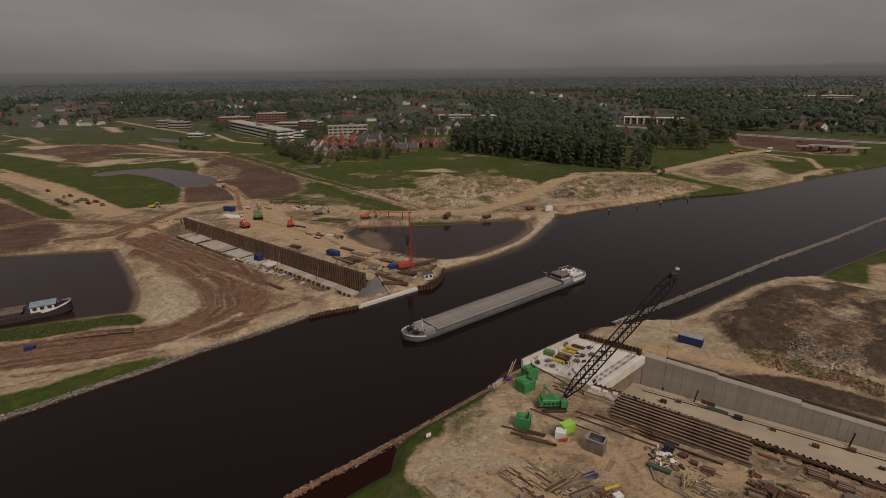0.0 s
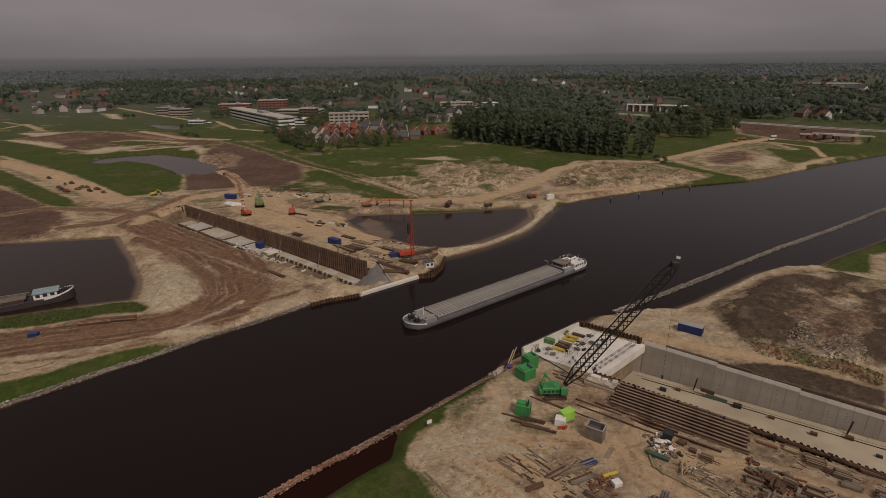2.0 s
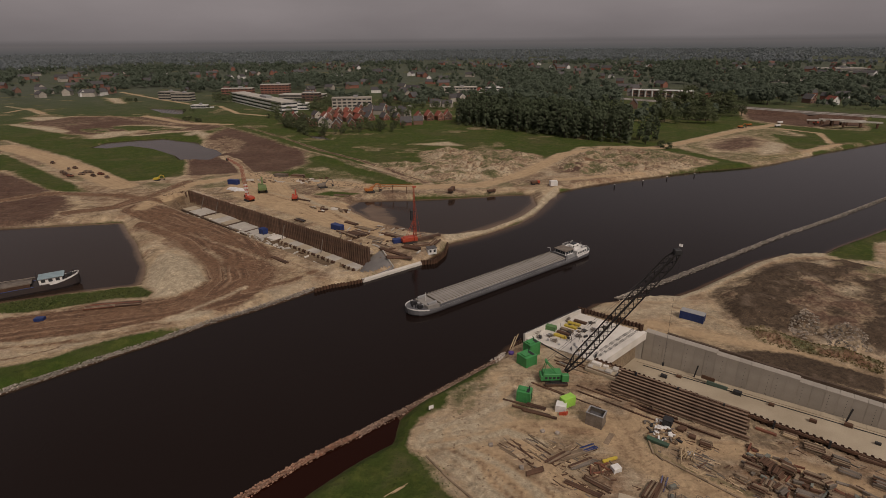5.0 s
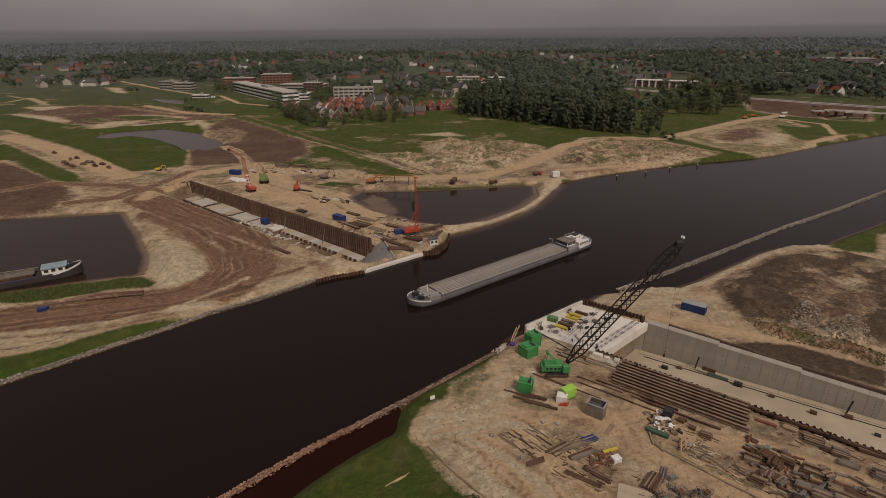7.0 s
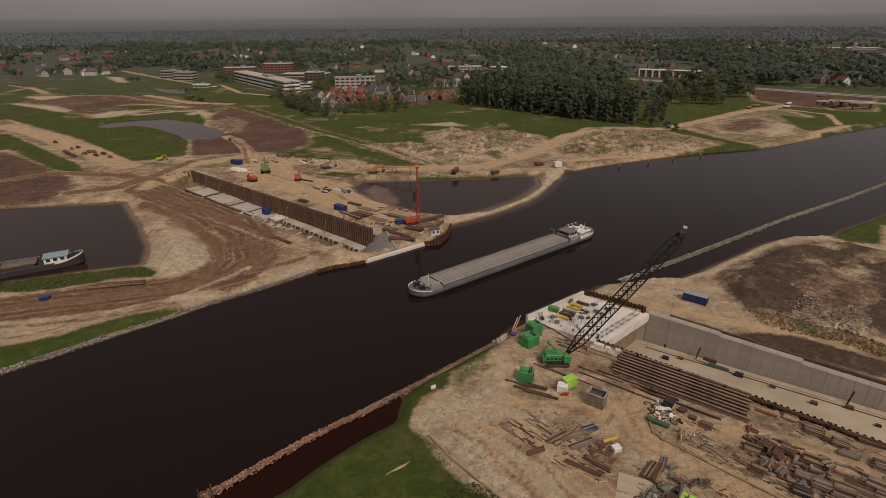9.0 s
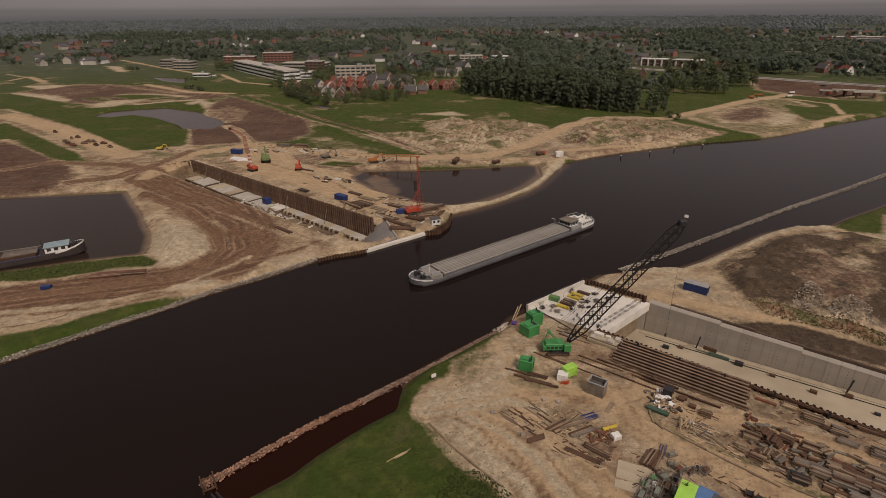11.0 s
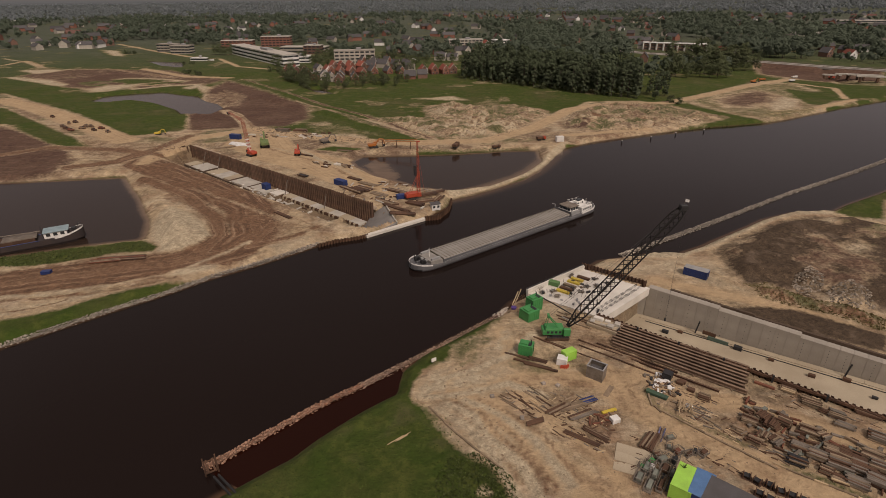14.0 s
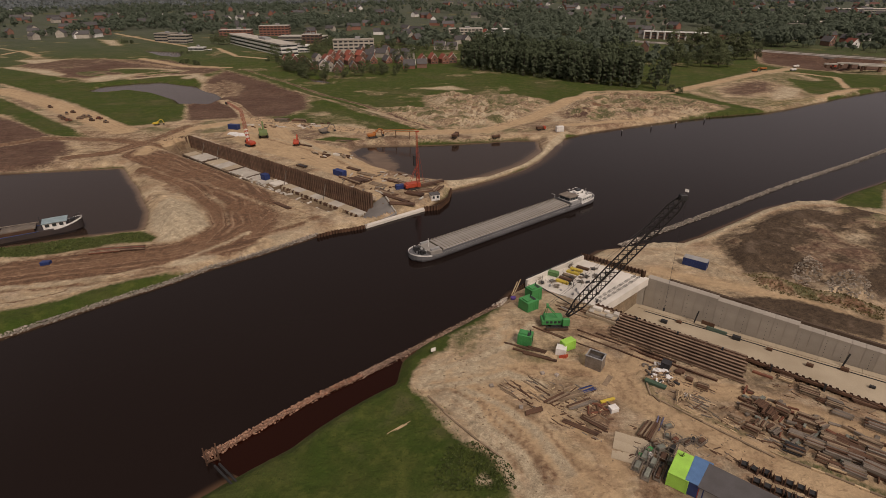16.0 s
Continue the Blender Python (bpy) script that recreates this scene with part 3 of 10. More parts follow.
zone("grass", [(-330, 260)] + [(-311, 374), (-215.5, 295.4), (-171.2, 259.4), (-183.4, 258.5), (-212.0, 275.5), (-270, 321)], 2.5)
zone("grass", [(-67.2, 259.9), (-59.2, 267.3), (-44.1, 261.6), (-51.4, 255.5)], 2)
zone("grass", [(-17.4, 259.1), (0.6, 259.9), (38.6, 265.7), (39.2, 259.3), (14.2, 255.5), (-15.5, 250.9)], 2)
zone("grass", [(-140, 40)] + [(-106.8, 106.2), (-96.6, 111.3), (-87.3, 119.6), (-75.4, 125.6), (-66.2, 130.1), (-65.6, 128.8), (-83.8, 113.4), (-100.8, 98.4)] + [(-150, 55)], 1.5)
zone("grass", [(-134.3, 142.3), (-125.7, 144.6), (-112.1, 147.8), (-97.2, 152.8), (-90.3, 148.1), (-89.8, 144.5), (-100.6, 143.0), (-107.1, 139.6), (-113.3, 136.3), (-121.6, 134.2), (-127.9, 133.9)] + [(-150, 120)], 1.6)
zone("grass", [(-189.8, 215.0), (-167.6, 217.8), (-143.1, 223.9), (-138.3, 217.5), (-164.5, 213.2), (-185.8, 209.7)], 1.8)
zone("grass", [(140, 375), (164, 355), (174, 337), (188, 324), (180.5, 316.6), (125.8, 300.7), (163.8, 315.5), (155, 341)], 3)
zone("grass", [(75.7, 274.0), (125.8, 300.7), (161.7, 311.2), (156.0, 305.6), (106.5, 289.2), (72.0, 270.7)], 1.5)
zone("weed", [(140, 367), (159, 352), (157, 338), (140, 338)], 5, 0.6)
zone("weed", [(-2.5, 75.0), (3.5, 68.9), (8.0, 64.4), (9.7, 58.0), (8.0, 54.0), (-4.4, 53.9), (-6.9, 64.5)], 4, 0.8)
zone("weed", [(74.0, 126.3), (87.0, 120.3), (104.2, 110.9), (100.5, 105.8), (89.4, 114.8), (77.0, 120.3)], 3, 0.55)
zone("weed", [(-5.8, 88.0), (0.6, 92.8), (11.1, 105.6), (12.2, 103.2), (6.7, 95.0), (-0.6, 88.1)], 2.5, 0.55)
zone("weed", [(11.4, 86.7), (12.3, 90.3), (16.9, 89.6), (17.1, 87.2)], 1.6, 0.8)
zone("weed", [(2.4, 60.2), (7.6, 59.0), (6.5, 55.9), (2.3, 57.9)], 3, 0.3)
zone("weed", [(-268.1, 317.6), (-263, 325), (-246.8, 307.0), (-257.0, 303.0)], 3, 0.3)
# haul roads
HAUL = [
    ([(-120.2, 123.7), (-101.2, 130.1), (-80.1, 135.6), (-66.9, 143.7), (-62.4, 158.4), (-72.9, 181.2), (-99.4, 205.4), (-121.1, 222.0), (-141.5, 237.6)], 17.0, "dirt"),
    ([(-141.5, 237.6), (-140.2, 281.4), (-114.8, 304.3), (-71.8, 285.0), (-28.3, 272.4), (18.1, 276.2), (45.0, 303.7), (78, 358), (100, 373), (148, 379)], 9.0, ""),
    ([(148, 379), (187, 409), (250, 461), (290, 484)], 7.0, ""),
    ([(-173.7, 279.6), (-216.5, 316.5), (-284, 370), (-333, 403)] + [(-330, 395)], 14.0, ""),
    ([(-218.0, 251.9), (-205.0, 265.2), (-168.2, 261.4), (-127.4, 246.7)], 7.0, "dirt"),
    ([(30.4, 88.2), (33.7, 79.8), (38.9, 73.6), (47.5, 66.3), (55.3, 60.4), (64.3, 55.0)], 7.0, ""),
    ([(-3.8, 83.1), (6.2, 85.9), (17.6, 86.3), (27.5, 85.5), (35.6, 86.4)], 5.0, ""),
    ([(7.0, 79.6), (12.3, 69.6), (18.7, 62.4), (24.2, 55.9)], 6.0, ""),
    ([(54.7, 126.3), (71.7, 118.0), (86.3, 109.6), (95.1, 98.2)], 4.5, ""),
    ([(38.4, 88.2), (45.4, 79.8), (53.5, 79.1), (61.5, 74.7), (68.5, 70.0), (72.3, 66.3)], 5.0, ""),
    ([(-525, 895), (-393, 763), (-328, 703)], 6.0, ""),
    ([(-278, 675), (-227, 597), (-190, 577)], 5.0, ""),
    ([(280, 466), (298, 436), (278, 393)], 3.5, ""),
    ([(195, 339), (234, 357), (281, 388)], 4.0, ""),
    ([(-500, 622), (-506, 665), (-447, 609)], 5.0, ""),
    ([(-322, 583), (-248, 522), (-204, 513)], 7.0, ""),
    ([(-129.4, 214.4), (-101.0, 193.4), (-81.0, 170.5), (-73.5, 156.2), (-75.5, 139.9), (-87.7, 134.6)], 6.0, "dirt"),
    ([(-100.6, 299.8), (-74.1, 247.9), (-47.7, 221.2), (-23.3, 196.0)], 9.0, ""),
    ([(-105.9, 286.9), (-87.6, 248.1), (-61.2, 238.3), (-41.6, 245.5)], 7.0, ""),
    ([(9.8, 88.1), (3.8, 81.2), (7.6, 72.3), (15.4, 64.6), (22.6, 55.9)], 4.0, ""),
    ([(11.8, 84.6), (19.6, 72.3), (25.0, 65.9), (27.1, 60.2)], 3.0, ""),
    ([(12.1, 102.3), (12.4, 91.9), (6.2, 84.6), (0.6, 81.2)], 4.0, ""),
    ([(87, 333), (108, 323), (136, 329), (160, 338)], 5.0, "dirt"),
    ([(61.0, 287.6), (86.9, 294.8), (110.8, 302.4)], 5.0, ""),
    ([(166, 377), (193, 362), (231, 365)], 5.0, "dirt"),
    ([(-59.9, 165.4), (-61.5, 147.7), (-49.8, 156.1), (-44.2, 162.9)], 4.0, "dirt"),
    ([(-105, 275), (-80, 250), (-55, 232), (-38, 214)], 24.0, ""),
    ([(-143.0, 287.6), (-147.1, 259.0), (-155.7, 239.6), (-171.2, 230.9)], 8.0, "dirt"),
]
RUT = np.full(GX.shape, 50.0)
ROADS = np.zeros_like(GX)
for line, width, kind in HAUL:
    if kind:
        lane(kind, line, width, 1.6, 0.9)
    else:
        lane("none", line, width, 1.8, 0.9)
        ROADS = np.maximum(ROADS, np.clip(0.5 + (width / 2 - along(GX, GY, line) + WOB * 0.35) / 1.6, 0, 1))
    RUT = np.minimum(RUT, along(GX, GY, line) + np.where(along(GX, GY, line) > width, 40, 0))
zone("dirt", [(25.0, 78.9), (31.7, 78.2), (29.1, 69.1), (23.6, 68.1)], 2.5, 0.65)
zone("dirt", [(13.3, 100.5), (22.0, 108.2), (35.0, 107.0), (36.0, 95.9), (24.8, 94.7), (16.5, 95.9)], 3, 0.5)
zone("dirt", [(53.1, 78.3), (60.3, 76.1), (72.3, 66.3), (66.4, 57.9), (55.9, 64.7), (48.9, 69.2)], 4, 0.42)
zone("dirt", [(30.4, 68.4), (38.8, 67.9), (41.3, 64.8), (32.6, 58.2), (28.0, 60.2)], 3, 0.4)
zone("dirt", [(9.3, 81.2), (22.7, 83.8), (27.3, 79.7), (20.9, 73.7), (12.7, 73.0)], 3, 0.35)
zone("pale", [(-2.8, 84.5), (11.0, 104.6), (12.4, 91.9), (9.3, 81.2), (13.3, 69.6), (18.5, 61.2), (22.6, 55.9), (10.7, 55.8), (8.8, 63.4), (0.6, 75.1)], 4, 0.55)
zone("pale", [(42.1, 136.2), (64.8, 137.6), (75.3, 139.7), (75.5, 129.4), (72.7, 120.3), (59.5, 123.2)], 3, 0.6)
zone("pale", [(-121.1, 222.0), (-79.1, 187.1), (-50.4, 158.3), (-35.5, 156.9), (-44.1, 147.6), (-53.9, 139.9), (-57.1, 156.1), (-73.9, 184.1)], 3, 0.5)
zone("dirt", [(-121.4, 239.1), (-85.7, 205.2), (-53.3, 169.3), (-43.4, 159.7), (-54.5, 159.7), (-75.0, 181.2), (-100.0, 206.8)], 3, 0.4)
zone("mud", [(313, 586), (392, 515), (347, 451), (306, 471), (296, 494), (282, 520)], 6, 0.85)
zone("weed", [(328, 483), (359, 469), (343, 446), (312, 458)], 4, 0.7)
zone("peat", [(-95, 328), (-58.4, 313.0), (-29.4, 284.3), (-73.0, 290.1)], 5, 0.4)
zone("dirt", [(-205.6, 288.8), (-172.5, 279.6), (-135.0, 269.6), (-127.4, 246.7), (-160.0, 247.1), (-179.2, 247.4)], 4, 0.5)
for line, width, kind in HAUL:
    lane(kind or "none", line, width * 0.8, 1.6, 0.8)
zone("weed", [(10.6, 95.8), (17.9, 97.5), (18.7, 88.1), (11.9, 86.0)], 2, 0.75)
lane("pale", [(-109.1, 109.2), (-102.9, 112.3), (-92.7, 118.7)], 3.0, 1.5, 0.9)
lane("pale", [(-114.6, 116.4), (-104.1, 118.1), (-92.1, 120.1)], 2.0, 1.2, 0.8)
lane("pale", [(0.6, 197.8), (14.3, 207.0), (29.5, 221.7), (41.8, 239.1), (51.5, 258.1), (58.2, 271.9)], 4.5, 1.2, 1.0)
lane("pale", [(51.8, 141.8), (66.9, 142.5), (75.7, 147.9), (88.3, 157.0), (105.1, 169.0), (117.8, 175.0), (132.0, 176.0), (145.1, 167.8)], 4.5, 1.2, 0.9)
lane("pale", [(-41.6, 151.7), (-49.4, 141.8), (-55.3, 139.2)], 4, 1.5, 0.9)
lane("pale", [(-75.9, 130.1), (-68.3, 134.5)], 4, 1.5, 0.9)
lane("pale", [(42.1, 136.2), (50.6, 132.7), (64.3, 136.2)], 6, 2, 0.6)
lane("pale", [(-102.5, 295.9), (-79.2, 290.2), (-54.5, 289.7), (-47.5, 284.6)], 4, 2.5, 0.7)
lane("pale", [(-1.6, 83.2), (-4.9, 81.2), (-3.9, 85.4), (0.6, 88.1)], 4, 1.5, 0.8)
lane("peat", [(-111, 396), (-53, 320), (-11.3, 281.5)], 3.5, 2.0, 0.7)
EAST = [(164, 387), (187, 409), (255, 467), (277, 460), (279, 426), (244, 374), (236, 352), (205, 332), (185, 326), (174, 344)]
zone("weed", EAST, 5, 0.72)
zone("mud", [(184, 391), (211, 416), (235, 430), (239, 410), (218, 375), (196, 362), (184, 366)], 6, 0.75)
zone("grass", [(258, 438), (273, 424), (300, 425), (275, 388), (240, 368), (241, 385)], 4, 0.9)
lane("pale", [(217, 369), (232, 373), (236, 361), (242, 353)], 9, 4, 0.6)
lane("pale", [(169, 377), (183, 357), (193, 340)], 4, 3, 0.6)
lane("none", [(236, 361), (257, 374), (280, 388)], 3, 1.5, 0.9)
lane("none", [(148, 379), (187, 409), (250, 461), (290, 484)], 8, 2, 0.95)
lane("none", [(280, 466), (298, 436), (278, 393)], 4, 1.5, 0.95)
zone("weed", [(104, 359), (128, 368), (149, 363), (166, 334), (147, 322), (114, 323)], 5, 0.6)
zone("grass", [(-16.3, 256.0), (0.6, 257.8), (38.4, 263.5), (39.5, 259.3), (17.0, 255.5), (-15.5, 250.0)], 1.0)
lane("grass", [(58.7, 270.3), (83.2, 280.2), (125.1, 298.3), (183.2, 318.2)], 2.6, 0.8, 1.0)
zone("peat", [(71.7, 112.9), (81.7, 110.9), (89.6, 106.5), (96.6, 100.4), (92.6, 94.7), (83.4, 100.5), (76.1, 105.5), (70.2, 109.8)], 1.5, 1.0)
zone("weed", [(73.6, 126.9), (87.3, 120.9), (104.2, 110.9), (98.9, 103.5), (87.5, 111.6), (74.7, 118.6)], 2, 0.62)
patch("mud", fbm(GX / 5, GY / 5, 66, 4), 0.48, 0.56, 0.8 * np.clip(inside(GX, GY, [(74.1, 128.1), (88.6, 123.2), (105.4, 112.7), (99.5, 104.4), (88.1, 112.7), (75.2, 119.4)]) / 2, 0, 1))
lane("none", [(58.8, 129.4), (72.0, 118.9), (82.7, 112.6), (92.4, 106.7), (97.6, 101.7)], 3.0, 1.2, 0.9)
zone("peat", [(76.7, 132.0), (92.1, 129.4), (109.9, 118.9), (103.6, 110.1), (90.4, 116.4), (77.9, 122.0)], 2, 0.85)
zone("weed", [(77.4, 121.2), (89.9, 115.6), (103.1, 109.4), (99.8, 104.8), (87.5, 111.6)], 1.5, 0.46)
patch("dirt", fbm(GX / 4, GY / 4, 81, 4), 0.46, 0.54, 0.6 * np.clip(inside(GX, GY, [(77.7, 121.7), (90.2, 116.1), (103.3, 109.6), (99.8, 104.8), (87.5, 111.6)]) / 1.5, 0, 1))
lane("pale", [(85.4, 119.7), (91.7, 123.2), (93.1, 119.1)], 2.2, 1.2, 0.6)
lane("pale", [(93.5, 116.8), (97.4, 115.5), (102.6, 113.1)], 2.2, 1.2, 0.6)
zone("pale", [(0.6, 72.9), (5.6, 72.3), (10.0, 65.8), (18.1, 59.1), (20.7, 55.1), (14.0, 55.0), (9.6, 61.2)], 3, 0.62)
zone("pale", [(-6.4, 79.6), (-4.0, 88.0), (4.2, 93.8), (12.1, 102.3), (13.0, 97.9), (6.3, 88.1), (0.6, 85.4), (-2.6, 79.6)], 2, 0.85)
patch("weed", fbm(GX / 2.5, GY / 2.5, 65, 4), 0.45, 0.53, 0.75 * np.clip(inside(GX, GY, [(-6.4, 79.6), (-4.0, 88.0), (4.3, 95.8), (12.3, 104.6), (14.0, 95.8), (6.3, 88.1), (0.6, 85.4), (-2.6, 79.6)]) / 3, 0, 1))
zone("dirt", [(0.6, 74.3), (4.2, 76.2), (5.6, 72.9), (3.1, 70.9)], 1.5, 0.8)
zone("dirt", [(-3.1, 77.3), (0.6, 78.0), (9.0, 65.8), (8.0, 64.6)], 1.2, 0.6)
lane("pale", [(-1.4, 71.5), (5.2, 64.6), (11.1, 59.0), (14.0, 55.0)], 3.5, 1.5, 0.8)
zone("pale", [(2.4, 60.2), (6.0, 60.9), (7.9, 57.7), (4.9, 56.9)], 1.5, 0.6)
lane("weed", [(54.0, 64.5), (59.3, 61.3), (65.6, 56.8)], 1.3, 0.6, 0.9)
lane("weed", [(38.2, 83.4), (37.9, 79.0), (41.3, 74.6), (46.1, 71.7), (50.5, 68.6)], 1.5, 0.8, 0.75)
# streaks of pale and damp soil over the yard
for kind, line, width in (("dirt", [(0.6, 75.1), (9.9, 64.6), (18.2, 55.0)], 1.5), ("pale", [(3.8, 79.6), (12.2, 68.3), (21.8, 56.0)], 2.0), ("pale", [(5.5, 70.9), (14.0, 61.2), (18.3, 55.8)], 2.5), ("dirt", [(8.0, 78.1), (17.5, 65.9), (24.6, 57.1)], 1.4),
                          ("dirt", [(10.3, 69.6), (15.3, 63.5), (20.9, 56.0)], 1.2), ("dirt", [(-3.9, 85.4), (6.2, 85.1), (18.8, 86.7), (27.2, 84.0)], 1.6), ("pale", [(0.6, 83.2), (9.5, 83.9), (21.5, 83.3)], 1.4), ("pale", [(9.0, 65.8), (13.7, 59.0), (15.7, 55.0)], 2.2),
                          ("dirt", [(-1.6, 79.6), (3.7, 77.3), (7.0, 79.6), (11.4, 81.3)], 2.0), ("dirt", [(12.7, 64.6), (16.5, 60.1), (20.0, 55.8)], 0.9), ("pale", [(6.8, 75.1), (13.9, 67.1), (18.7, 62.4)], 1.5), ("dirt", [(11.3, 79.7), (19.1, 69.7), (26.6, 64.7)], 1.0),
                          ("pale", [(60.5, 134.4), (69.8, 126.9), (77.7, 118.9)], 1.6), ("dirt", [(55.7, 129.4), (66.5, 122.6), (74.9, 116.1)], 0.9), ("pale", [(52.0, 132.1), (61.1, 127.5), (71.4, 117.5)], 1.0), ("dirt", [(64.1, 135.5), (71.2, 130.1), (74.6, 124.4)], 0.8),
                          ("dirt", [(33.9, 88.2), (35.3, 78.2), (43.0, 71.1), (54.7, 62.4)], 0.7), ("dirt", [(31.1, 86.4), (33.0, 77.5), (40.6, 70.2), (52.4, 61.5)], 0.7), ("pale", [(-104.8, 274.8), (-62.9, 245.8), (-36.8, 213.4)], 2.0), ("dirt", [(-92.4, 263.5), (-55.1, 233.8), (-30.4, 200.6)], 1.5)):
    lane(kind, line, width * 1.4, 1.4, 0.66)
zone("grass", [(-10.0, 78.0), (-4.9, 77.7), (-1.9, 72.9), (0.6, 69.3), (3.9, 65.8), (8.4, 63.7), (9.9, 60.1), (10.0, 55.0), (-7.8, 54.8)], 1.6, 1.0)
patch("pale", fbm(GX / 2.2, GY / 2.2, 68, 4), 0.5, 0.56, 0.8 * np.clip(inside(GX, GY, [(2.5, 60.0), (6.0, 61.4), (8.4, 57.7), (4.8, 56.3)]) / 1.5, 0, 1))
patch("pale", fbm(GX / 2.2, GY / 2.2, 69, 4), 0.5, 0.56, 0.8 * np.clip(inside(GX, GY, [(-2.5, 72.9), (-0.4, 72.2), (8.9, 64.0), (10.0, 61.2), (6.1, 64.0)]) / 1.0, 0, 1))
zone("peat", [(23.6, 72.6), (26.8, 73.1), (25.7, 68.2), (23.5, 67.6)], 1.5, 0.6)
# the ramp down into the peat field
lane("none", [(-152.1, 362.9), (-140.0, 350.0), (-126.9, 327.9), (-117.1, 309.6), (-108.2, 293.1)], 7.0, 1.2, 0.95)
lane("dirt", [(-149, 362.0), (-137.0, 349.0), (-124.0, 327.9), (-114.5, 309.6)], 2.0, 1.0, 0.7)
# bands of light and dark soil along the haul road
lane('pale', [(-115.1, 117.2), (-103.2, 119.1), (-89.7, 123.9), (-77.6, 130.2)], 1.3, 0.9, 0.7)
lane('dirt', [(-113.4, 115.0), (-100.4, 117.2), (-86.8, 121.5), (-75.1, 128.3)], 1.0, 0.9, 0.8)
lane('dirt', [(-102.8, 125.3), (-84.9, 129.2), (-74.4, 137.3)], 1.4, 0.9, 0.7)
lane('pale', [(-77.2, 129.5), (-69.2, 140.5), (-62.7, 150.8)], 1.8, 0.9, 0.7)
lane('dirt', [(-101.8, 193.9), (-81.6, 181.2), (-63.0, 167.9), (-53.9, 156.8)], 1.6, 0.9, 0.6)
lane('pale', [(-99.8, 199.3), (-78.9, 184.9), (-57.5, 169.2), (-43.3, 158.1)], 1.4, 0.9, 0.6)
lane('dirt', [(-72.9, 185.7), (-54.3, 171.4), (-39.9, 159.2)], 1.5, 0.9, 0.7)
zone("weed", [(-94.1, 100.5), (-86.3, 106.6), (-77.6, 115.6), (-71.4, 123.7), (-69.2, 120.8), (-80.1, 107.6), (-89.5, 99.5)], 1.2, 0.58)
lane("pale", [(-88.9, 102.5), (-83.1, 108.0), (-77.4, 113.9)], 0.8, 0.5, 0.8)
lane("dirt", [(-113.2, 114.9), (-104.3, 116.6), (-95.8, 119.2)], 1.0, 0.7, 0.85)
lane("dirt", [(-109.1, 109.6), (-102.4, 112.0), (-97.3, 116.0)], 0.9, 0.7, 0.85)
zone("dirt", [(-121.4, 239.1), (-85.7, 205.2), (-53.3, 169.3), (-43.4, 159.7), (-54.5, 159.7), (-75.0, 181.2), (-100.0, 206.8)], 5, 0.6)
lane("pale", [(-74.0, 259.2), (-62.0, 243.6), (-50.9, 233.1), (-40.3, 230.1)], 3.0, 1.2, 0.9)
zone("grass", [(132.6, 175.4), (146.5, 187.4), (166.4, 199.1), (145.2, 169.0), (135.2, 171.5)], 2, 1.0)
# the ditch between the fields: no relief, its shade painted as a mud lane
lane("grass", [(-186, 498), (-131, 430), (-93, 378), (-57, 347)], 10, 2, 0.95)
lane("mud", [(-188, 503), (-130, 433), (-91, 381), (-54, 341), (-25, 301), (-11, 282)], 2.6, 1.0, 0.95)
zone("grass", EAST, 5, 0.52)
# tipped sand, mixed with dark soil and weeds
for poly, k in ((SAND_MOUND, 101), (FAR_MOUND, 104)):
    heart = np.clip((inside(GX, GY, poly) + 4) / 8, 0, 1)
    patch("dirt", ridged(GX, GY, 5.0, k), 0.86, 0.97, 0.75 * heart)
    patch("weed", fbm(GX / 8, GY / 5, k + 1, 5), 0.48, 0.62, 0.75 * heart)
    patch("mud", fbm(GX / 4, GY / 4, k + 2, 4), 0.58, 0.7, 0.6 * heart)
zone("pale", [(213.5, 379.7), (237.1, 402.2), (244.1, 389.8), (226.0, 361.3), (206.0, 351.2)], 4, 0.8)
zone("mud", [(184, 391), (211, 416), (235, 430), (239, 410), (218, 375), (196, 362), (184, 366)], 8, 0.7)
lane("none", [(148, 379), (187, 409), (250, 461), (290, 484)], 8, 2, 0.95)
lane("none", [(45.0, 303.7), (78, 358), (100, 373), (148, 379)], 9, 2, 0.95)
# the spoil mound: torn south bank, pale scrapes and mixed soil on its top
patch("mud", fbm(GX / 11, GY / 8, 95, 5), 0.45, 0.65, 0.7 * np.clip(inside(GX, GY, PEAT_MOUND) / 5, 0, 1))
patch("weed", fbm(GX / 9, GY / 6, 96, 5), 0.55, 0.75, 0.6 * np.clip(inside(GX, GY, PEAT_MOUND) / 5, 0, 1))
for poly in ([(120.4, 165.4), (127.3, 168.8), (124.7, 161.0), (118.2, 157.9)], [(114.2, 144.4), (121.6, 145.9), (121.7, 139.9), (113.8, 137.3)]):
    zone("pale", poly, 2.5, 0.62)
SCARP = [(76.5, 124.7), (82.3, 124.9), (86.1, 119.8), (92.4, 115.1), (102.3, 108.6), (97.9, 102.4), (90.6, 109.4), (82.6, 113.5), (77.7, 117.7)]
zone("weed", SCARP, 1.5, 0.7)
patch("dirt", fbm(GX / 3, GY / 5, 97, 4), 0.47, 0.55, 0.7 * np.clip(inside(GX, GY, SCARP) / 1.5, 0, 1))
zone("peat", [(67.6, 113.0), (75.2, 114.0), (83.7, 111.9), (97.3, 101.0), (95.2, 98.1), (81.0, 104.1), (72.8, 109.1)], 1.2, 0.95)
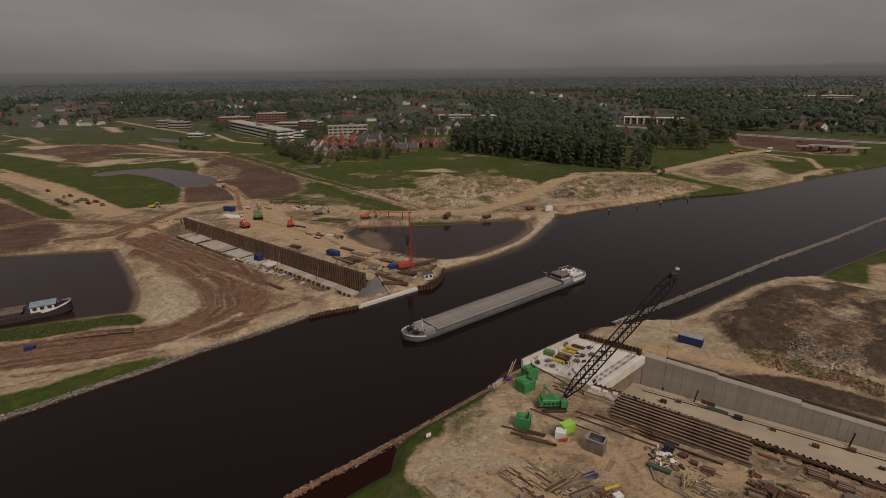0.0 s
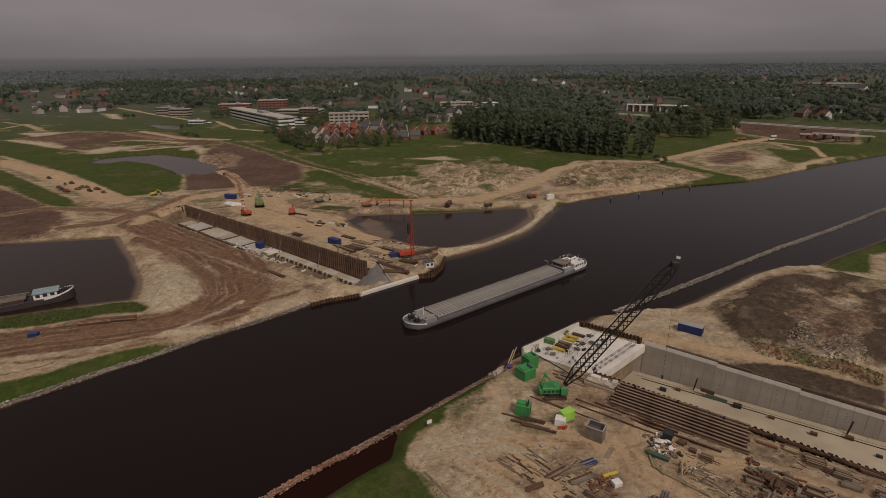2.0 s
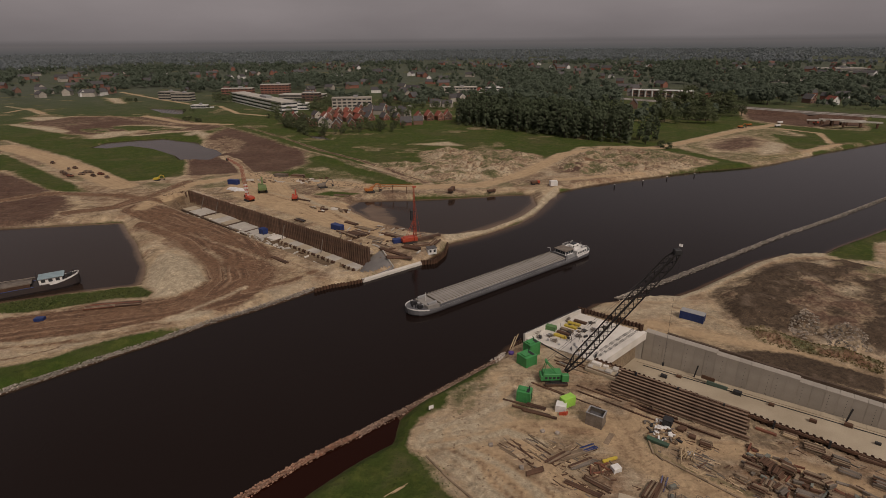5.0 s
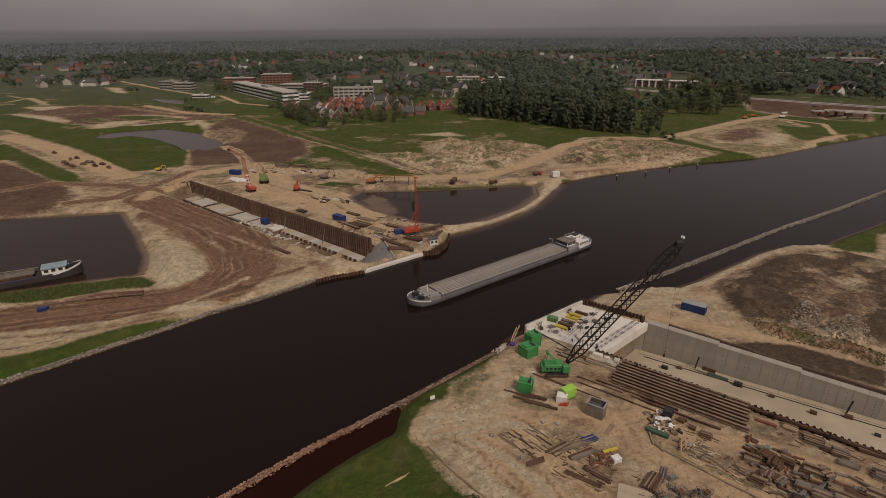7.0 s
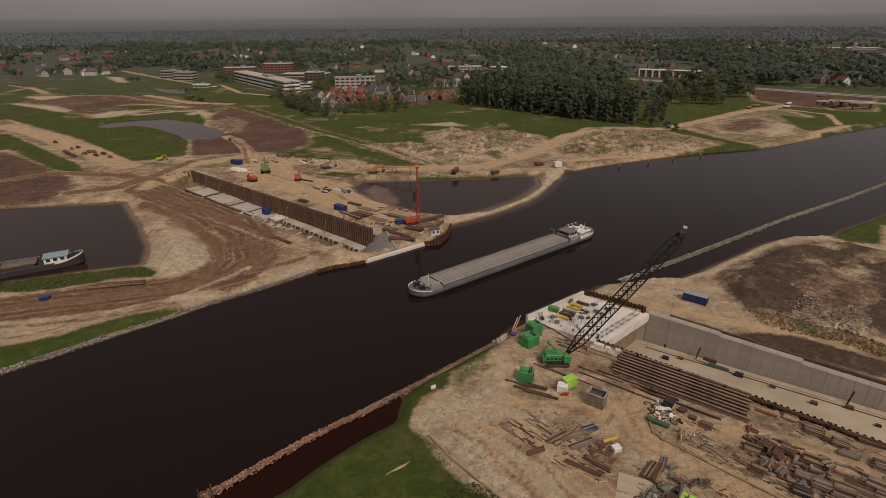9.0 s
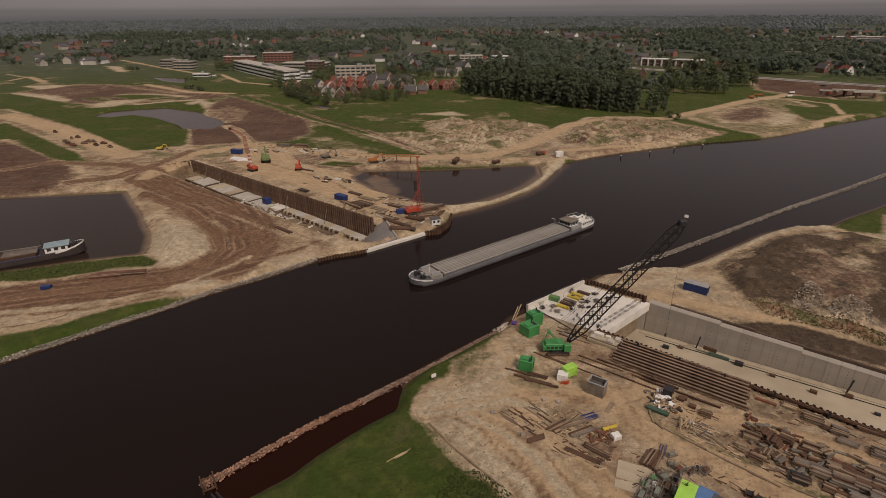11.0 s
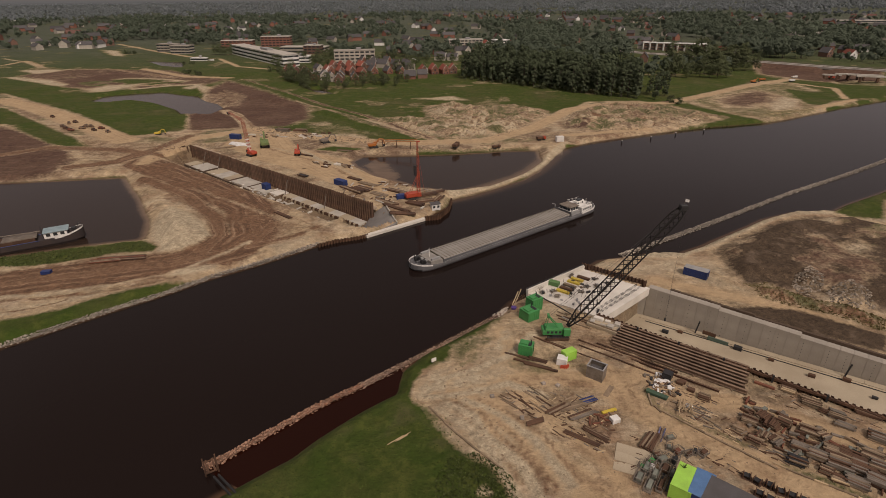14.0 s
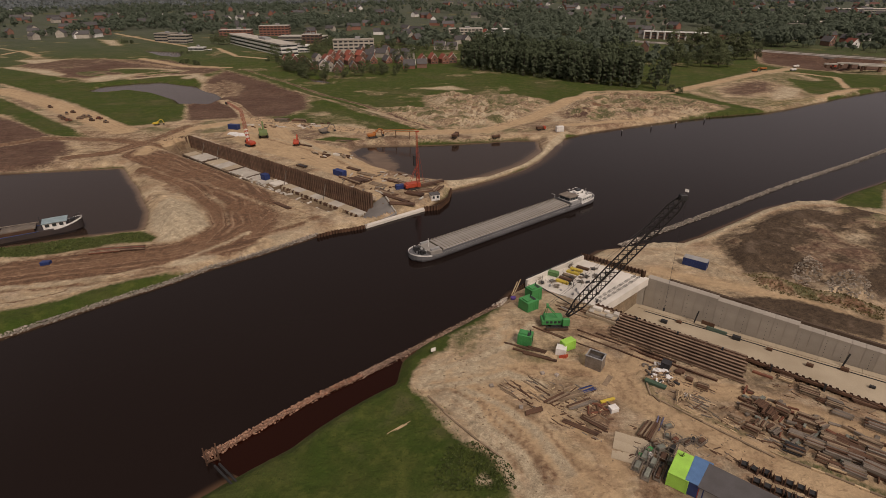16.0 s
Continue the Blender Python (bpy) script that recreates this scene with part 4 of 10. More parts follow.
# gravel and weeds where the sand meets the meadow
GRAVEL = [(-6.9, 81.3), (-4.3, 87.4), (-0.8, 88.9), (4.7, 91.3), (7.7, 96.8), (13.1, 104.7), (14.8, 101.2), (6.3, 84.3), (-0.6, 80.3)]
zone("pale", GRAVEL, 1.8, 0.85)
patch("weed", fbm(GX / 2.0, GY / 2.0, 98, 4), 0.47, 0.54, 0.7 * np.clip(inside(GX, GY, GRAVEL) / 2, 0, 1))
zone("weed", [(0.1, 97.2), (7.2, 101.6), (10.7, 100.6), (6.8, 90.7), (0.9, 87.5)], 1.5, 0.75)
patch("grass", fbm(GX / 2.5, GY / 2.5, 111, 4), 0.45, 0.6, 0.7 * np.clip(inside(GX, GY, [(0.1, 97.2), (7.2, 101.6), (10.7, 100.6), (6.8, 90.7), (0.9, 87.5)]) / 1.5, 0, 1))
zone("weed", [(10.8, 90.1), (13.4, 93.0), (19.6, 90.7), (23.0, 88.6), (19.1, 87.1), (12.3, 87.6)], 1.5, 0.7)
patch("peat", fbm(GX / 2.5, GY / 2.5, 112, 4), 0.45, 0.58, 0.7 * np.clip(inside(GX, GY, [(10.8, 90.1), (13.4, 93.0), (19.6, 90.7), (23.0, 88.6), (19.1, 87.1), (12.3, 87.6)]) / 1.5, 0, 1))
zone("pale", [(-5, 85), (12, 100), (14, 88), (10, 80), (16, 70), (22, 58), (12, 55), (8, 64), (0, 75)], 4, 0.6)
SWEEPS = [[(-2.2, 77.2), (2.7, 73.4), (7.1, 66.4), (10.6, 57.8)], [(-0.6, 78.5), (5.9, 74.6), (10.2, 69.4), (15.1, 58.8)], [(2.8, 79.8), (9.2, 75.8), (14.8, 69.6), (19.2, 60.5)], [(-3.9, 80.2), (2.8, 81.6), (11.5, 84.5), (18.2, 80.9)], [(4.3, 75.7), (6.5, 70.4), (11.9, 63.8), (13.9, 57.1)], [(-2.4, 85.4), (4.6, 88.4), (12.2, 93.1), (18.8, 101.4)]]
for i, line in enumerate(SWEEPS):
    lane("dirt", [(x + 1.3, y + 0.8) for x, y in line], 1.5, 0.9, 0.8)
    lane("pale", line, 1.9, 0.8, 0.95)
# stray wheel tracks over the yard
for line in ([(-0.5, 79.6), (6.4, 68.3), (14.3, 57.0)], [(3.9, 82.9), (10.3, 69.6), (18.4, 56.0)], [(-2.6, 77.3), (3.5, 67.6), (9.2, 57.8)], [(5.9, 78.1), (13.7, 65.8), (20.0, 55.8)], [(0.6, 86.3), (6.3, 88.1), (15.3, 86.3), (25.2, 79.7)], [(12.3, 104.6), (9.0, 93.8), (0.6, 86.3)], [(32.2, 78.2), (28.8, 69.7), (23.9, 61.3)],
             [(57.2, 129.4), (66.8, 123.2), (77.0, 114.7)], [(60.5, 134.4), (70.9, 129.4), (77.7, 121.7)], [(-77.2, 129.5), (-67.4, 136.3), (-58.4, 143.7)], [(-88.8, 214.0), (-66.7, 181.2), (-57.8, 158.4)], [(-94.1, 269.0), (-65.6, 257.8), (-36.8, 213.4)], [(-79.4, 229.8), (-43.6, 199.4), (-22.0, 183.8)]):
    dl = along(GX, GY, line)
    RUT = np.where(dl < 3.2, np.minimum(RUT, dl + 1.5), RUT)
# lumpy relief where soil was tipped or torn up
loose = np.clip(0.8 * ZONES["pale"] + 0.8 * ZONES["mud"] + ZONES["peat"] + 0.6 * ZONES["dirt"] + 0.5 * ZONES["weed"], 0, 1) * (1 - ROADS) * np.clip((GZ - 1.2) / 0.8, 0, 1)
GZ = GZ + loose * (0.9 * (ridged(GX, GY, 3.4, 71) - 0.72) + 0.5 * (fbm(GX / 1.6, GY / 1.6, 72, 3) - 0.5))
for poly, by in ((SAND_MOUND, 2.4), (FAR_MOUND, 2.2), ([(74.3, 126.9), (92.1, 129.4), (107.9, 116.1), (101.2, 106.7), (89.4, 114.8), (77.3, 120.9)], 2.0), (PEAT_MOUND, 0.5)):
    d = np.clip(inside(GX, GY, poly) / 5, 0, 1) * (1 - ROADS)
    GZ = GZ + d * by * (ridged(GX, GY, 7.5, 73) - 0.7)
# grows with distance; mixes painted haze into the far grass colour
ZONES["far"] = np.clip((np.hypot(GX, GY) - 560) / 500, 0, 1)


def sheet(name, X, Y, Z, material, attrs=None):
    """One ground sheet from a height field."""
    ny, nx = X.shape
    me = bpy.data.meshes.new(name)
    idx = np.arange(nx * ny).reshape(ny, nx)
    quads = np.stack([idx[:-1, :-1], idx[:-1, 1:], idx[1:, 1:], idx[1:, :-1]], -1).reshape(-1, 4)
    me.vertices.add(nx * ny)
    me.vertices.foreach_set("co", np.stack([X, Y, Z], -1).astype(np.float32).ravel())
    me.loops.add(quads.size)
    me.loops.foreach_set("vertex_index", quads.astype(np.int32).ravel())
    me.polygons.add(len(quads))
    me.polygons.foreach_set("loop_start", np.arange(0, quads.size, 4, dtype=np.int32))
    me.polygons.foreach_set("use_smooth", np.ones(len(quads), bool))
    me.update(calc_edges=True)
    for key, values in (attrs or {}).items():
        me.attributes.new(key, "FLOAT", "POINT").data.foreach_set("value", values.astype(np.float32).ravel())
    me.materials.append(material)
    return new(name, me)


def ground_material():
    m = bpy.data.materials.new("building_land")
    m.use_nodes = True
    n, k = m.node_tree.nodes, m.node_tree.links
    bsdf = n["Principled BSDF"]
    bsdf.inputs["Roughness"].default_value, bsdf.inputs["Specular IOR Level"].default_value = 0.95, 0.15
    geo = n.new("ShaderNodeNewGeometry")

    def noise_at(scale, detail=5, rough=0.5):
        t = n.new("ShaderNodeTexNoise")
        t.inputs["Scale"].default_value, t.inputs["Detail"].default_value, t.inputs["Roughness"].default_value = scale, detail, rough
        k.new(geo.outputs["Position"], t.inputs["Vector"])
        return t.outputs["Fac"]

    def span(v, a, b, c=0.0, d=1.0):
        r = n.new("ShaderNodeMapRange")
        r.inputs["From Min"].default_value, r.inputs["From Max"].default_value = a, b
        r.inputs["To Min"].default_value, r.inputs["To Max"].default_value = c, d
        k.new(v, r.inputs["Value"])
        return r.outputs[0]

    def calc(op, a, b):
        x = n.new("ShaderNodeMath")
        x.operation = op
        for i, v in enumerate((a, b)):
            if isinstance(v, (int, float)):
                x.inputs[i].default_value = v
            else:
                k.new(v, x.inputs[i])
        return x.outputs[0]

    def mixed(f, a, b):
        x = n.new("ShaderNodeMix")
        x.data_type = "RGBA"
        k.new(f, x.inputs["Factor"])
        for i, v in ((6, a), (7, b)):
            if isinstance(v, tuple):
                x.inputs[i].default_value = (*v, 1)
            else:
                k.new(v, x.inputs[i])
        return x.outputs[2]

    def attr(key):
        a = n.new("ShaderNodeAttribute")
        a.attribute_name = key
        return a.outputs["Fac"]

    big, mid, fine, grain = noise_at(0.035), noise_at(0.22, 6), noise_at(1.1, 6), noise_at(4.5, 5)
    edge = calc("ADD", calc("MULTIPLY", mid, 0.55), calc("MULTIPLY", fine, 0.6))
    detail = calc("ADD", calc("MULTIPLY", fine, 0.5), calc("MULTIPLY", grain, 0.5))
    # dry sand, trodden and stony
    sand = mixed(span(mid, 0.35, 0.7), (0.425, 0.325, 0.207), (0.335, 0.252, 0.158))
    sand = mixed(span(detail, 0.5, 0.68, 0, 0.35), sand, (0.195, 0.146, 0.098))
    sand = mixed(span(big, 0.5, 0.68, 0, 0.6), sand, (0.47, 0.365, 0.25))
    sand = mixed(calc("MULTIPLY", span(noise_at(0.075, 7), 0.5, 0.62), 0.7), sand, (0.225, 0.145, 0.092))
    sand = mixed(span(noise_at(0.4, 7), 0.56, 0.7, 0, 0.35), sand, (0.54, 0.44, 0.32))
    # streaks left by dozers and water
    lay = n.new("ShaderNodeMapping")
    lay.inputs["Rotation"].default_value, lay.inputs["Scale"].default_value = (0, 0, radians(48)), (0.1, 0.75, 0.3)
    k.new(geo.outputs["Position"], lay.inputs["Vector"])
    drag = n.new("ShaderNodeTexNoise")
    drag.inputs["Scale"].default_value, drag.inputs["Detail"].default_value, drag.inputs["Distortion"].default_value = 0.8, 7, 0.3
    k.new(lay.outputs[0], drag.inputs["Vector"])
    sand = mixed(span(drag.outputs["Fac"], 0.52, 0.62, 0, 0.3), sand, (0.215, 0.155, 0.105))
    sand = mixed(span(drag.outputs["Fac"], 0.46, 0.36, 0, 0.35), sand, (0.46, 0.385, 0.29))
    # finer scrapes and scattered damp spots
    lay2 = n.new("ShaderNodeMapping")
    lay2.inputs["Rotation"].default_value, lay2.inputs["Scale"].default_value = (0, 0, radians(44)), (0.16, 1.5, 0.4)
    k.new(geo.outputs["Position"], lay2.inputs["Vector"])
    scrape = n.new("ShaderNodeTexNoise")
    scrape.inputs["Scale"].default_value, scrape.inputs["Detail"].default_value, scrape.inputs["Roughness"].default_value, scrape.inputs["Distortion"].default_value = 1.1, 8, 0.65, 0.5
    k.new(lay2.outputs[0], scrape.inputs["Vector"])
    sand = mixed(span(scrape.outputs["Fac"], 0.54, 0.64, 0, 0.28), sand, (0.17, 0.122, 0.08))
    sand = mixed(span(scrape.outputs["Fac"], 0.46, 0.35, 0, 0.32), sand, (0.50, 0.425, 0.32))
    sand = mixed(calc("MULTIPLY", span(noise_at(0.16, 8), 0.55, 0.63), 0.5), sand, (0.185, 0.135, 0.09))
    # ruts along the haul roads
    rut = attr("rut")
    wave = n.new("ShaderNodeMath")
    wave.operation = "SINE"
    k.new(calc("ADD", calc("MULTIPLY", rut, 2.9), calc("MULTIPLY", mid, 4.0)), wave.inputs[0])
    lines = calc("MULTIPLY", calc("MULTIPLY", span(wave.outputs[0], 0.25, 0.8), span(noise_at(0.12, 4), 0.36, 0.56)), span(rut, 3.5, 11.0, 0.55, 0.0))
    road = mixed(span(mid, 0.3, 0.7), (0.475, 0.348, 0.215), (0.42, 0.3, 0.18))
    sand = mixed(calc("MULTIPLY", attr("road"), 0.9), sand, road)
    sand = mixed(calc("MULTIPLY", lines, span(fine, 0.3, 0.7)), sand, (0.20, 0.128, 0.08))
    pale = mixed(span(detail, 0.42, 0.62), (0.475, 0.4, 0.285), (0.315, 0.255, 0.176))
    pale = mixed(span(noise_at(0.13, 8, 0.65), 0.5, 0.62, 0, 0.45), pale, (0.285, 0.22, 0.15))
    dirt = mixed(span(detail, 0.42, 0.62), (0.19, 0.112, 0.068), (0.12, 0.07, 0.045))
    # bands worn along the haul roads, dark where wet and light where crumbled
    worn = n.new("ShaderNodeTexNoise")
    worn.noise_dimensions = "1D"
    worn.inputs["Scale"].default_value, worn.inputs["Detail"].default_value, worn.inputs["Roughness"].default_value = 0.7, 3, 0.55
    k.new(calc("ADD", rut, calc("ADD", calc("MULTIPLY", noise_at(0.04, 3), 5.0), calc("MULTIPLY", fine, 1.2))), worn.inputs["W"])
    on_road = calc("MULTIPLY", span(rut, 9.0, 13.0, 1.0, 0.0), span(noise_at(0.09, 6), 0.38, 0.6))
    dirt = mixed(calc("MULTIPLY", on_road, span(worn.outputs["Fac"], 0.5, 0.6, 0, 0.9)), dirt, (0.088, 0.052, 0.036))
    dirt = mixed(calc("MULTIPLY", on_road, span(worn.outputs["Fac"], 0.48, 0.36, 0, 0.8)), dirt, (0.30, 0.205, 0.135))
    peat = mixed(span(detail, 0.44, 0.62), (0.09, 0.064, 0.044), (0.054, 0.039, 0.027))
    peat = mixed(span(mid, 0.55, 0.7, 0, 0.6), peat, (0.20, 0.15, 0.11))
    peat = mixed(span(noise_at(0.06, 7), 0.58, 0.7, 0, 0.25), peat, (0.2, 0.15, 0.11))
    mud = mixed(span(detail, 0.42, 0.62), (0.112, 0.064, 0.046), (0.068, 0.041, 0.031))
    mud = mixed(span(drag.outputs["Fac"], 0.5, 0.62, 0, 0.35), mud, (0.075, 0.05, 0.038))
    mud = mixed(span(drag.outputs["Fac"], 0.46, 0.36, 0, 0.3), mud, (0.19, 0.135, 0.1))
    mud = mixed(span(noise_at(0.045, 9, 0.62), 0.42, 0.64, 0, 0.5), mud, (0.155, 0.1, 0.07))
    grass = mixed(span(mid, 0.32, 0.68), (0.042, 0.068, 0.012), (0.060, 0.074, 0.018))
    grass = mixed(span(detail, 0.5, 0.66, 0, 0.7), grass, (0.032, 0.056, 0.011))
    grass = mixed(span(big, 0.48, 0.66, 0, 0.6), grass, (0.085, 0.08, 0.034))
    grass = mixed(span(noise_at(0.09, 7), 0.58, 0.68, 0, 0.3), grass, (0.16, 0.125, 0.075))
    grass = mixed(span(noise_at(0.3, 7, 0.65), 0.5, 0.62, 0, 0.5), grass, (0.088, 0.098, 0.024))
    weed = mixed(span(detail, 0.44, 0.6), (0.062, 0.074, 0.026), (0.18, 0.15, 0.088))
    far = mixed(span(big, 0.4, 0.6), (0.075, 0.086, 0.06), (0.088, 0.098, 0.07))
    out = sand
    for key, c in (("pale", pale), ("dirt", dirt), ("peat", peat), ("mud", mud), ("weed", weed), ("grass", grass)):
        f = span(calc("ADD", attr(key), calc("SUBTRACT", edge, 0.575)), 0.3, 0.74)
        out = mixed(f, out, c)
    # crumbled and trodden soil: tone lighter on its bumps, darker in its hollows
    crumble = noise_at(0.6, 9, 0.72)
    speck = noise_at(3.0, 5, 0.7)
    torn = noise_at(0.28, 10, 0.7)
    soil_tone = calc("MULTIPLY", calc("MULTIPLY", span(crumble, 0.34, 0.66, 0.78, 1.28), span(speck, 0.3, 0.7, 0.8, 1.24)), span(torn, 0.35, 0.65, 0.86, 1.2))
    lush = calc("MAXIMUM", span(attr("grass"), 0.3, 0.8, 0.0, 0.5), calc("MULTIPLY", attr("road"), 0.55))
    tone = n.new("ShaderNodeHueSaturation")
    k.new(out, tone.inputs["Color"])
    k.new(calc("ADD", calc("MULTIPLY", soil_tone, calc("SUBTRACT", 1.0, lush)), lush), tone.inputs["Value"])
    out = tone.outputs[0]
    # far grass greyed and paled, haze put into its base colour
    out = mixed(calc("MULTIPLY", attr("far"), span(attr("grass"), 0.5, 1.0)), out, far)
    # wet margin by the water
    sep = n.new("ShaderNodeSeparateXYZ")
    k.new(geo.outputs["Position"], sep.inputs[0])
    wet = span(calc("ADD", sep.outputs["Z"], calc("MULTIPLY", fine, 0.3)), 0.25, 0.65, 0.55, 0.0)
    out = mixed(wet, out, (0.075, 0.05, 0.032))
    k.new(out, bsdf.inputs["Base Color"])
    bp = n.new("ShaderNodeBump")
    bp.inputs["Strength"].default_value, bp.inputs["Distance"].default_value = 0.9, 0.55
    k.new(calc("ADD", calc("MULTIPLY", calc("SUBTRACT", fine, calc("MULTIPLY", lines, 0.35)), 0.8), calc("ADD", calc("MULTIPLY", grain, 0.3), calc("MULTIPLY", crumble, 1.0))), bp.inputs["Height"])
    k.new(bp.outputs[0], bsdf.inputs["Normal"])
    return m


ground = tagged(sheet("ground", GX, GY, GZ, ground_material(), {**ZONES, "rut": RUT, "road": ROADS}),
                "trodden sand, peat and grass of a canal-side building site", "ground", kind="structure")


def height(x, y):
    """The ground's height at a place."""
    i = int(np.clip(np.searchsorted(xs, x) - 1, 0, len(xs) - 2))
    j = int(np.clip(np.searchsorted(ys, y) - 1, 0, len(ys) - 2))
    u, v = (x - xs[i]) / (xs[i + 1] - xs[i]), (y - ys[j]) / (ys[j + 1] - ys[j])
    return float((GZ[j, i] * (1 - u) + GZ[j, i + 1] * u) * (1 - v) + (GZ[j + 1, i] * (1 - u) + GZ[j + 1, i + 1] * u) * v)


def water_material(name, tint, ripple=0.05, bed=None):
    m = bpy.data.materials.new(name)
    m.use_nodes = True
    n, k = m.node_tree.nodes, m.node_tree.links
    bsdf = n["Principled BSDF"]
    bsdf.inputs["Base Color"].default_value = (*tint, 1)
    bsdf.inputs["Roughness"].default_value, bsdf.inputs["IOR"].default_value = 0.12, 1.21
    bsdf.inputs["Specular Tint"].default_value = (0.72, 0.58, 0.52, 1)
    if bed:
        at_depth, fade, mix = n.new("ShaderNodeAttribute"), n.new("ShaderNodeMapRange"), n.new("ShaderNodeMix")
        at_depth.attribute_name, mix.data_type, fade.interpolation_type = "depth", "RGBA", "SMOOTHSTEP"
        fade.inputs["From Min"].default_value, fade.inputs["From Max"].default_value = 0.0, 1.3
        mix.inputs[6].default_value, mix.inputs[7].default_value = (*bed, 1), (*tint, 1)
        k.new(at_depth.outputs["Fac"], fade.inputs["Value"])
        k.new(fade.outputs[0], mix.inputs["Factor"])
        k.new(mix.outputs[2], bsdf.inputs["Base Color"])
    geo = n.new("ShaderNodeNewGeometry")
    mp = n.new("ShaderNodeMapping")
    mp.inputs["Rotation"].default_value, mp.inputs["Scale"].default_value = (0, 0, radians(-40)), (1, 0.5, 1)
    k.new(geo.outputs["Position"], mp.inputs["Vector"])
    a, b = n.new("ShaderNodeTexNoise"), n.new("ShaderNodeTexNoise")
    a.inputs["Scale"].default_value, a.inputs["Detail"].default_value = 0.9, 4
    b.inputs["Scale"].default_value, b.inputs["Detail"].default_value = 0.06, 3
    k.new(mp.outputs[0], a.inputs["Vector"])
    k.new(mp.outputs[0], b.inputs["Vector"])
    mul = n.new("ShaderNodeMath")
    mul.operation = "MULTIPLY"
    k.new(a.outputs["Fac"], mul.inputs[0])
    k.new(b.outputs["Fac"], mul.inputs[1])
    bp = n.new("ShaderNodeBump")
    bp.inputs["Strength"].default_value, bp.inputs["Distance"].default_value = 0.6, ripple
    k.new(mul.outputs[0], bp.inputs["Height"])
    k.new(bp.outputs[0], bsdf.inputs["Normal"])
    return m


def pool(name, outline, z, material, label, grow=0.0):
    bm = B()
    c = Vector((sum(p[0] for p in outline) / len(outline), sum(p[1] for p in outline) / len(outline)))
    vs = [bm.verts.new((x + (x - c.x) * grow, y + (y - c.y) * grow, z)) for x, y in outline]
    f = bm.faces.new(vs)
    bmesh.ops.triangulate(bm, faces=[f])
    ob = solid(name, bm, material, label, "water", kind="structure")
    return ob


M_WATER = water_material("dark_canal_water", (0.0122, 0.0075, 0.0064), bed=(0.085, 0.05, 0.03))
M_POND = water_material("pond_water", (0.032, 0.021, 0.016), 0.03, bed=(0.17, 0.115, 0.075))
M_SILT = water_material("silty_pond_water", (0.06, 0.043, 0.033), 0.03)
M_REDWATER = water_material("iron_red_water", (0.017, 0.0042, 0.0022), 0.02)


def widened(poly, by):
    """An outline pushed outward."""
    area = sum(p[0] * q[1] - q[0] * p[1] for p, q in zip(poly, poly[1:] + poly[:1]))
    sign, out = (1 if area > 0 else -1), []
    for i, p in enumerate(poly):
        a, c = Vector(poly[i - 1]), Vector(poly[(i + 1) % len(poly)])
        t = (c - a).normalized()
        out.append((p[0] + sign * t.y * by, p[1] - sign * t.x * by))
    return out


def water_sheet(name, wet, z, material, label):
    """A water surface over the wet cells of the land's grid, with its depth."""
    idx = np.arange(GX.size).reshape(GX.shape)
    cell = wet[:-1, :-1] & wet[:-1, 1:] & wet[1:, 1:] & wet[1:, :-1]
    quads = np.stack([idx[:-1, :-1], idx[:-1, 1:], idx[1:, 1:], idx[1:, :-1]], -1)[cell]
    used = np.unique(quads)
    back = np.zeros(GX.size, int)
    back[used] = np.arange(len(used))
    me = bpy.data.meshes.new(name)
    me.from_pydata(np.column_stack([GX.ravel()[used], GY.ravel()[used], np.full(len(used), z)]).tolist(), [], back[quads].tolist())
    me.attributes.new("depth", "FLOAT", "POINT").data.foreach_set("value", (z - GZ.ravel()[used]).astype(np.float32))
    me.materials.append(material)
    return tagged(new(name, me), label, "water", kind="structure")


from_canal = inside(GX, GY, CANAL)
water_sheet("water_canal", (from_canal > -1.5) | ((from_canal > -9) & (GZ < 0.5) & (sd < 12)), 0.0, M_WATER, "dark still canal water under a grey sky")
for p, lab in zip(PONDS[:2], ("dark pond water inside a sandy spit", "dark water of the moored ship's basin")):
    water_sheet("water_pond", inside(GX, GY, p) > -3.5, 0.02, M_POND, lab)
for p, lab in zip(PONDS[2:], ("shallow silty pond water", "shallow silty pond water", "ditch water beside the houses")):
    pool("water_pond", p, 0.3, M_SILT, lab, 0.12)
bm = B()
bmesh.ops.triangulate(bm, faces=[bm.faces.new([bm.verts.new((x, y, 0.006)) for x, y in [(-41.0, 64.6), (-28.0, 76.7), (-17.7, 85.5), (-10.7, 91.7), (-8.8, 88.7), (-10.2, 81.8), (-16.5, 77.4), (-23.4, 70.3), (-33.1, 60.6)]])])
solid("water_channel", bm, M_REDWATER, "iron-red shallow water behind the stone dam", "water", kind="structure")

# glowing backdrop ring beyond the woods: far haze painted as a height gradient
m = bpy.data.materials.new("hazy_distance")
m.use_nodes = True
n, k = m.node_tree.nodes, m.node_tree.links
n.remove(n["Principled BSDF"])
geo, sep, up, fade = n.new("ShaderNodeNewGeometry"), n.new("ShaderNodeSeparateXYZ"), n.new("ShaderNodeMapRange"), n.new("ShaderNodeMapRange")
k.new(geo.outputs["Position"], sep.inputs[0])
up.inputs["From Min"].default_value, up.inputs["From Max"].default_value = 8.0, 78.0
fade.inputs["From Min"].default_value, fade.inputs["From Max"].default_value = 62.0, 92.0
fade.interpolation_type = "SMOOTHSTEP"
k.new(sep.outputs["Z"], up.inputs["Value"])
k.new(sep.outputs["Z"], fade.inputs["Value"])
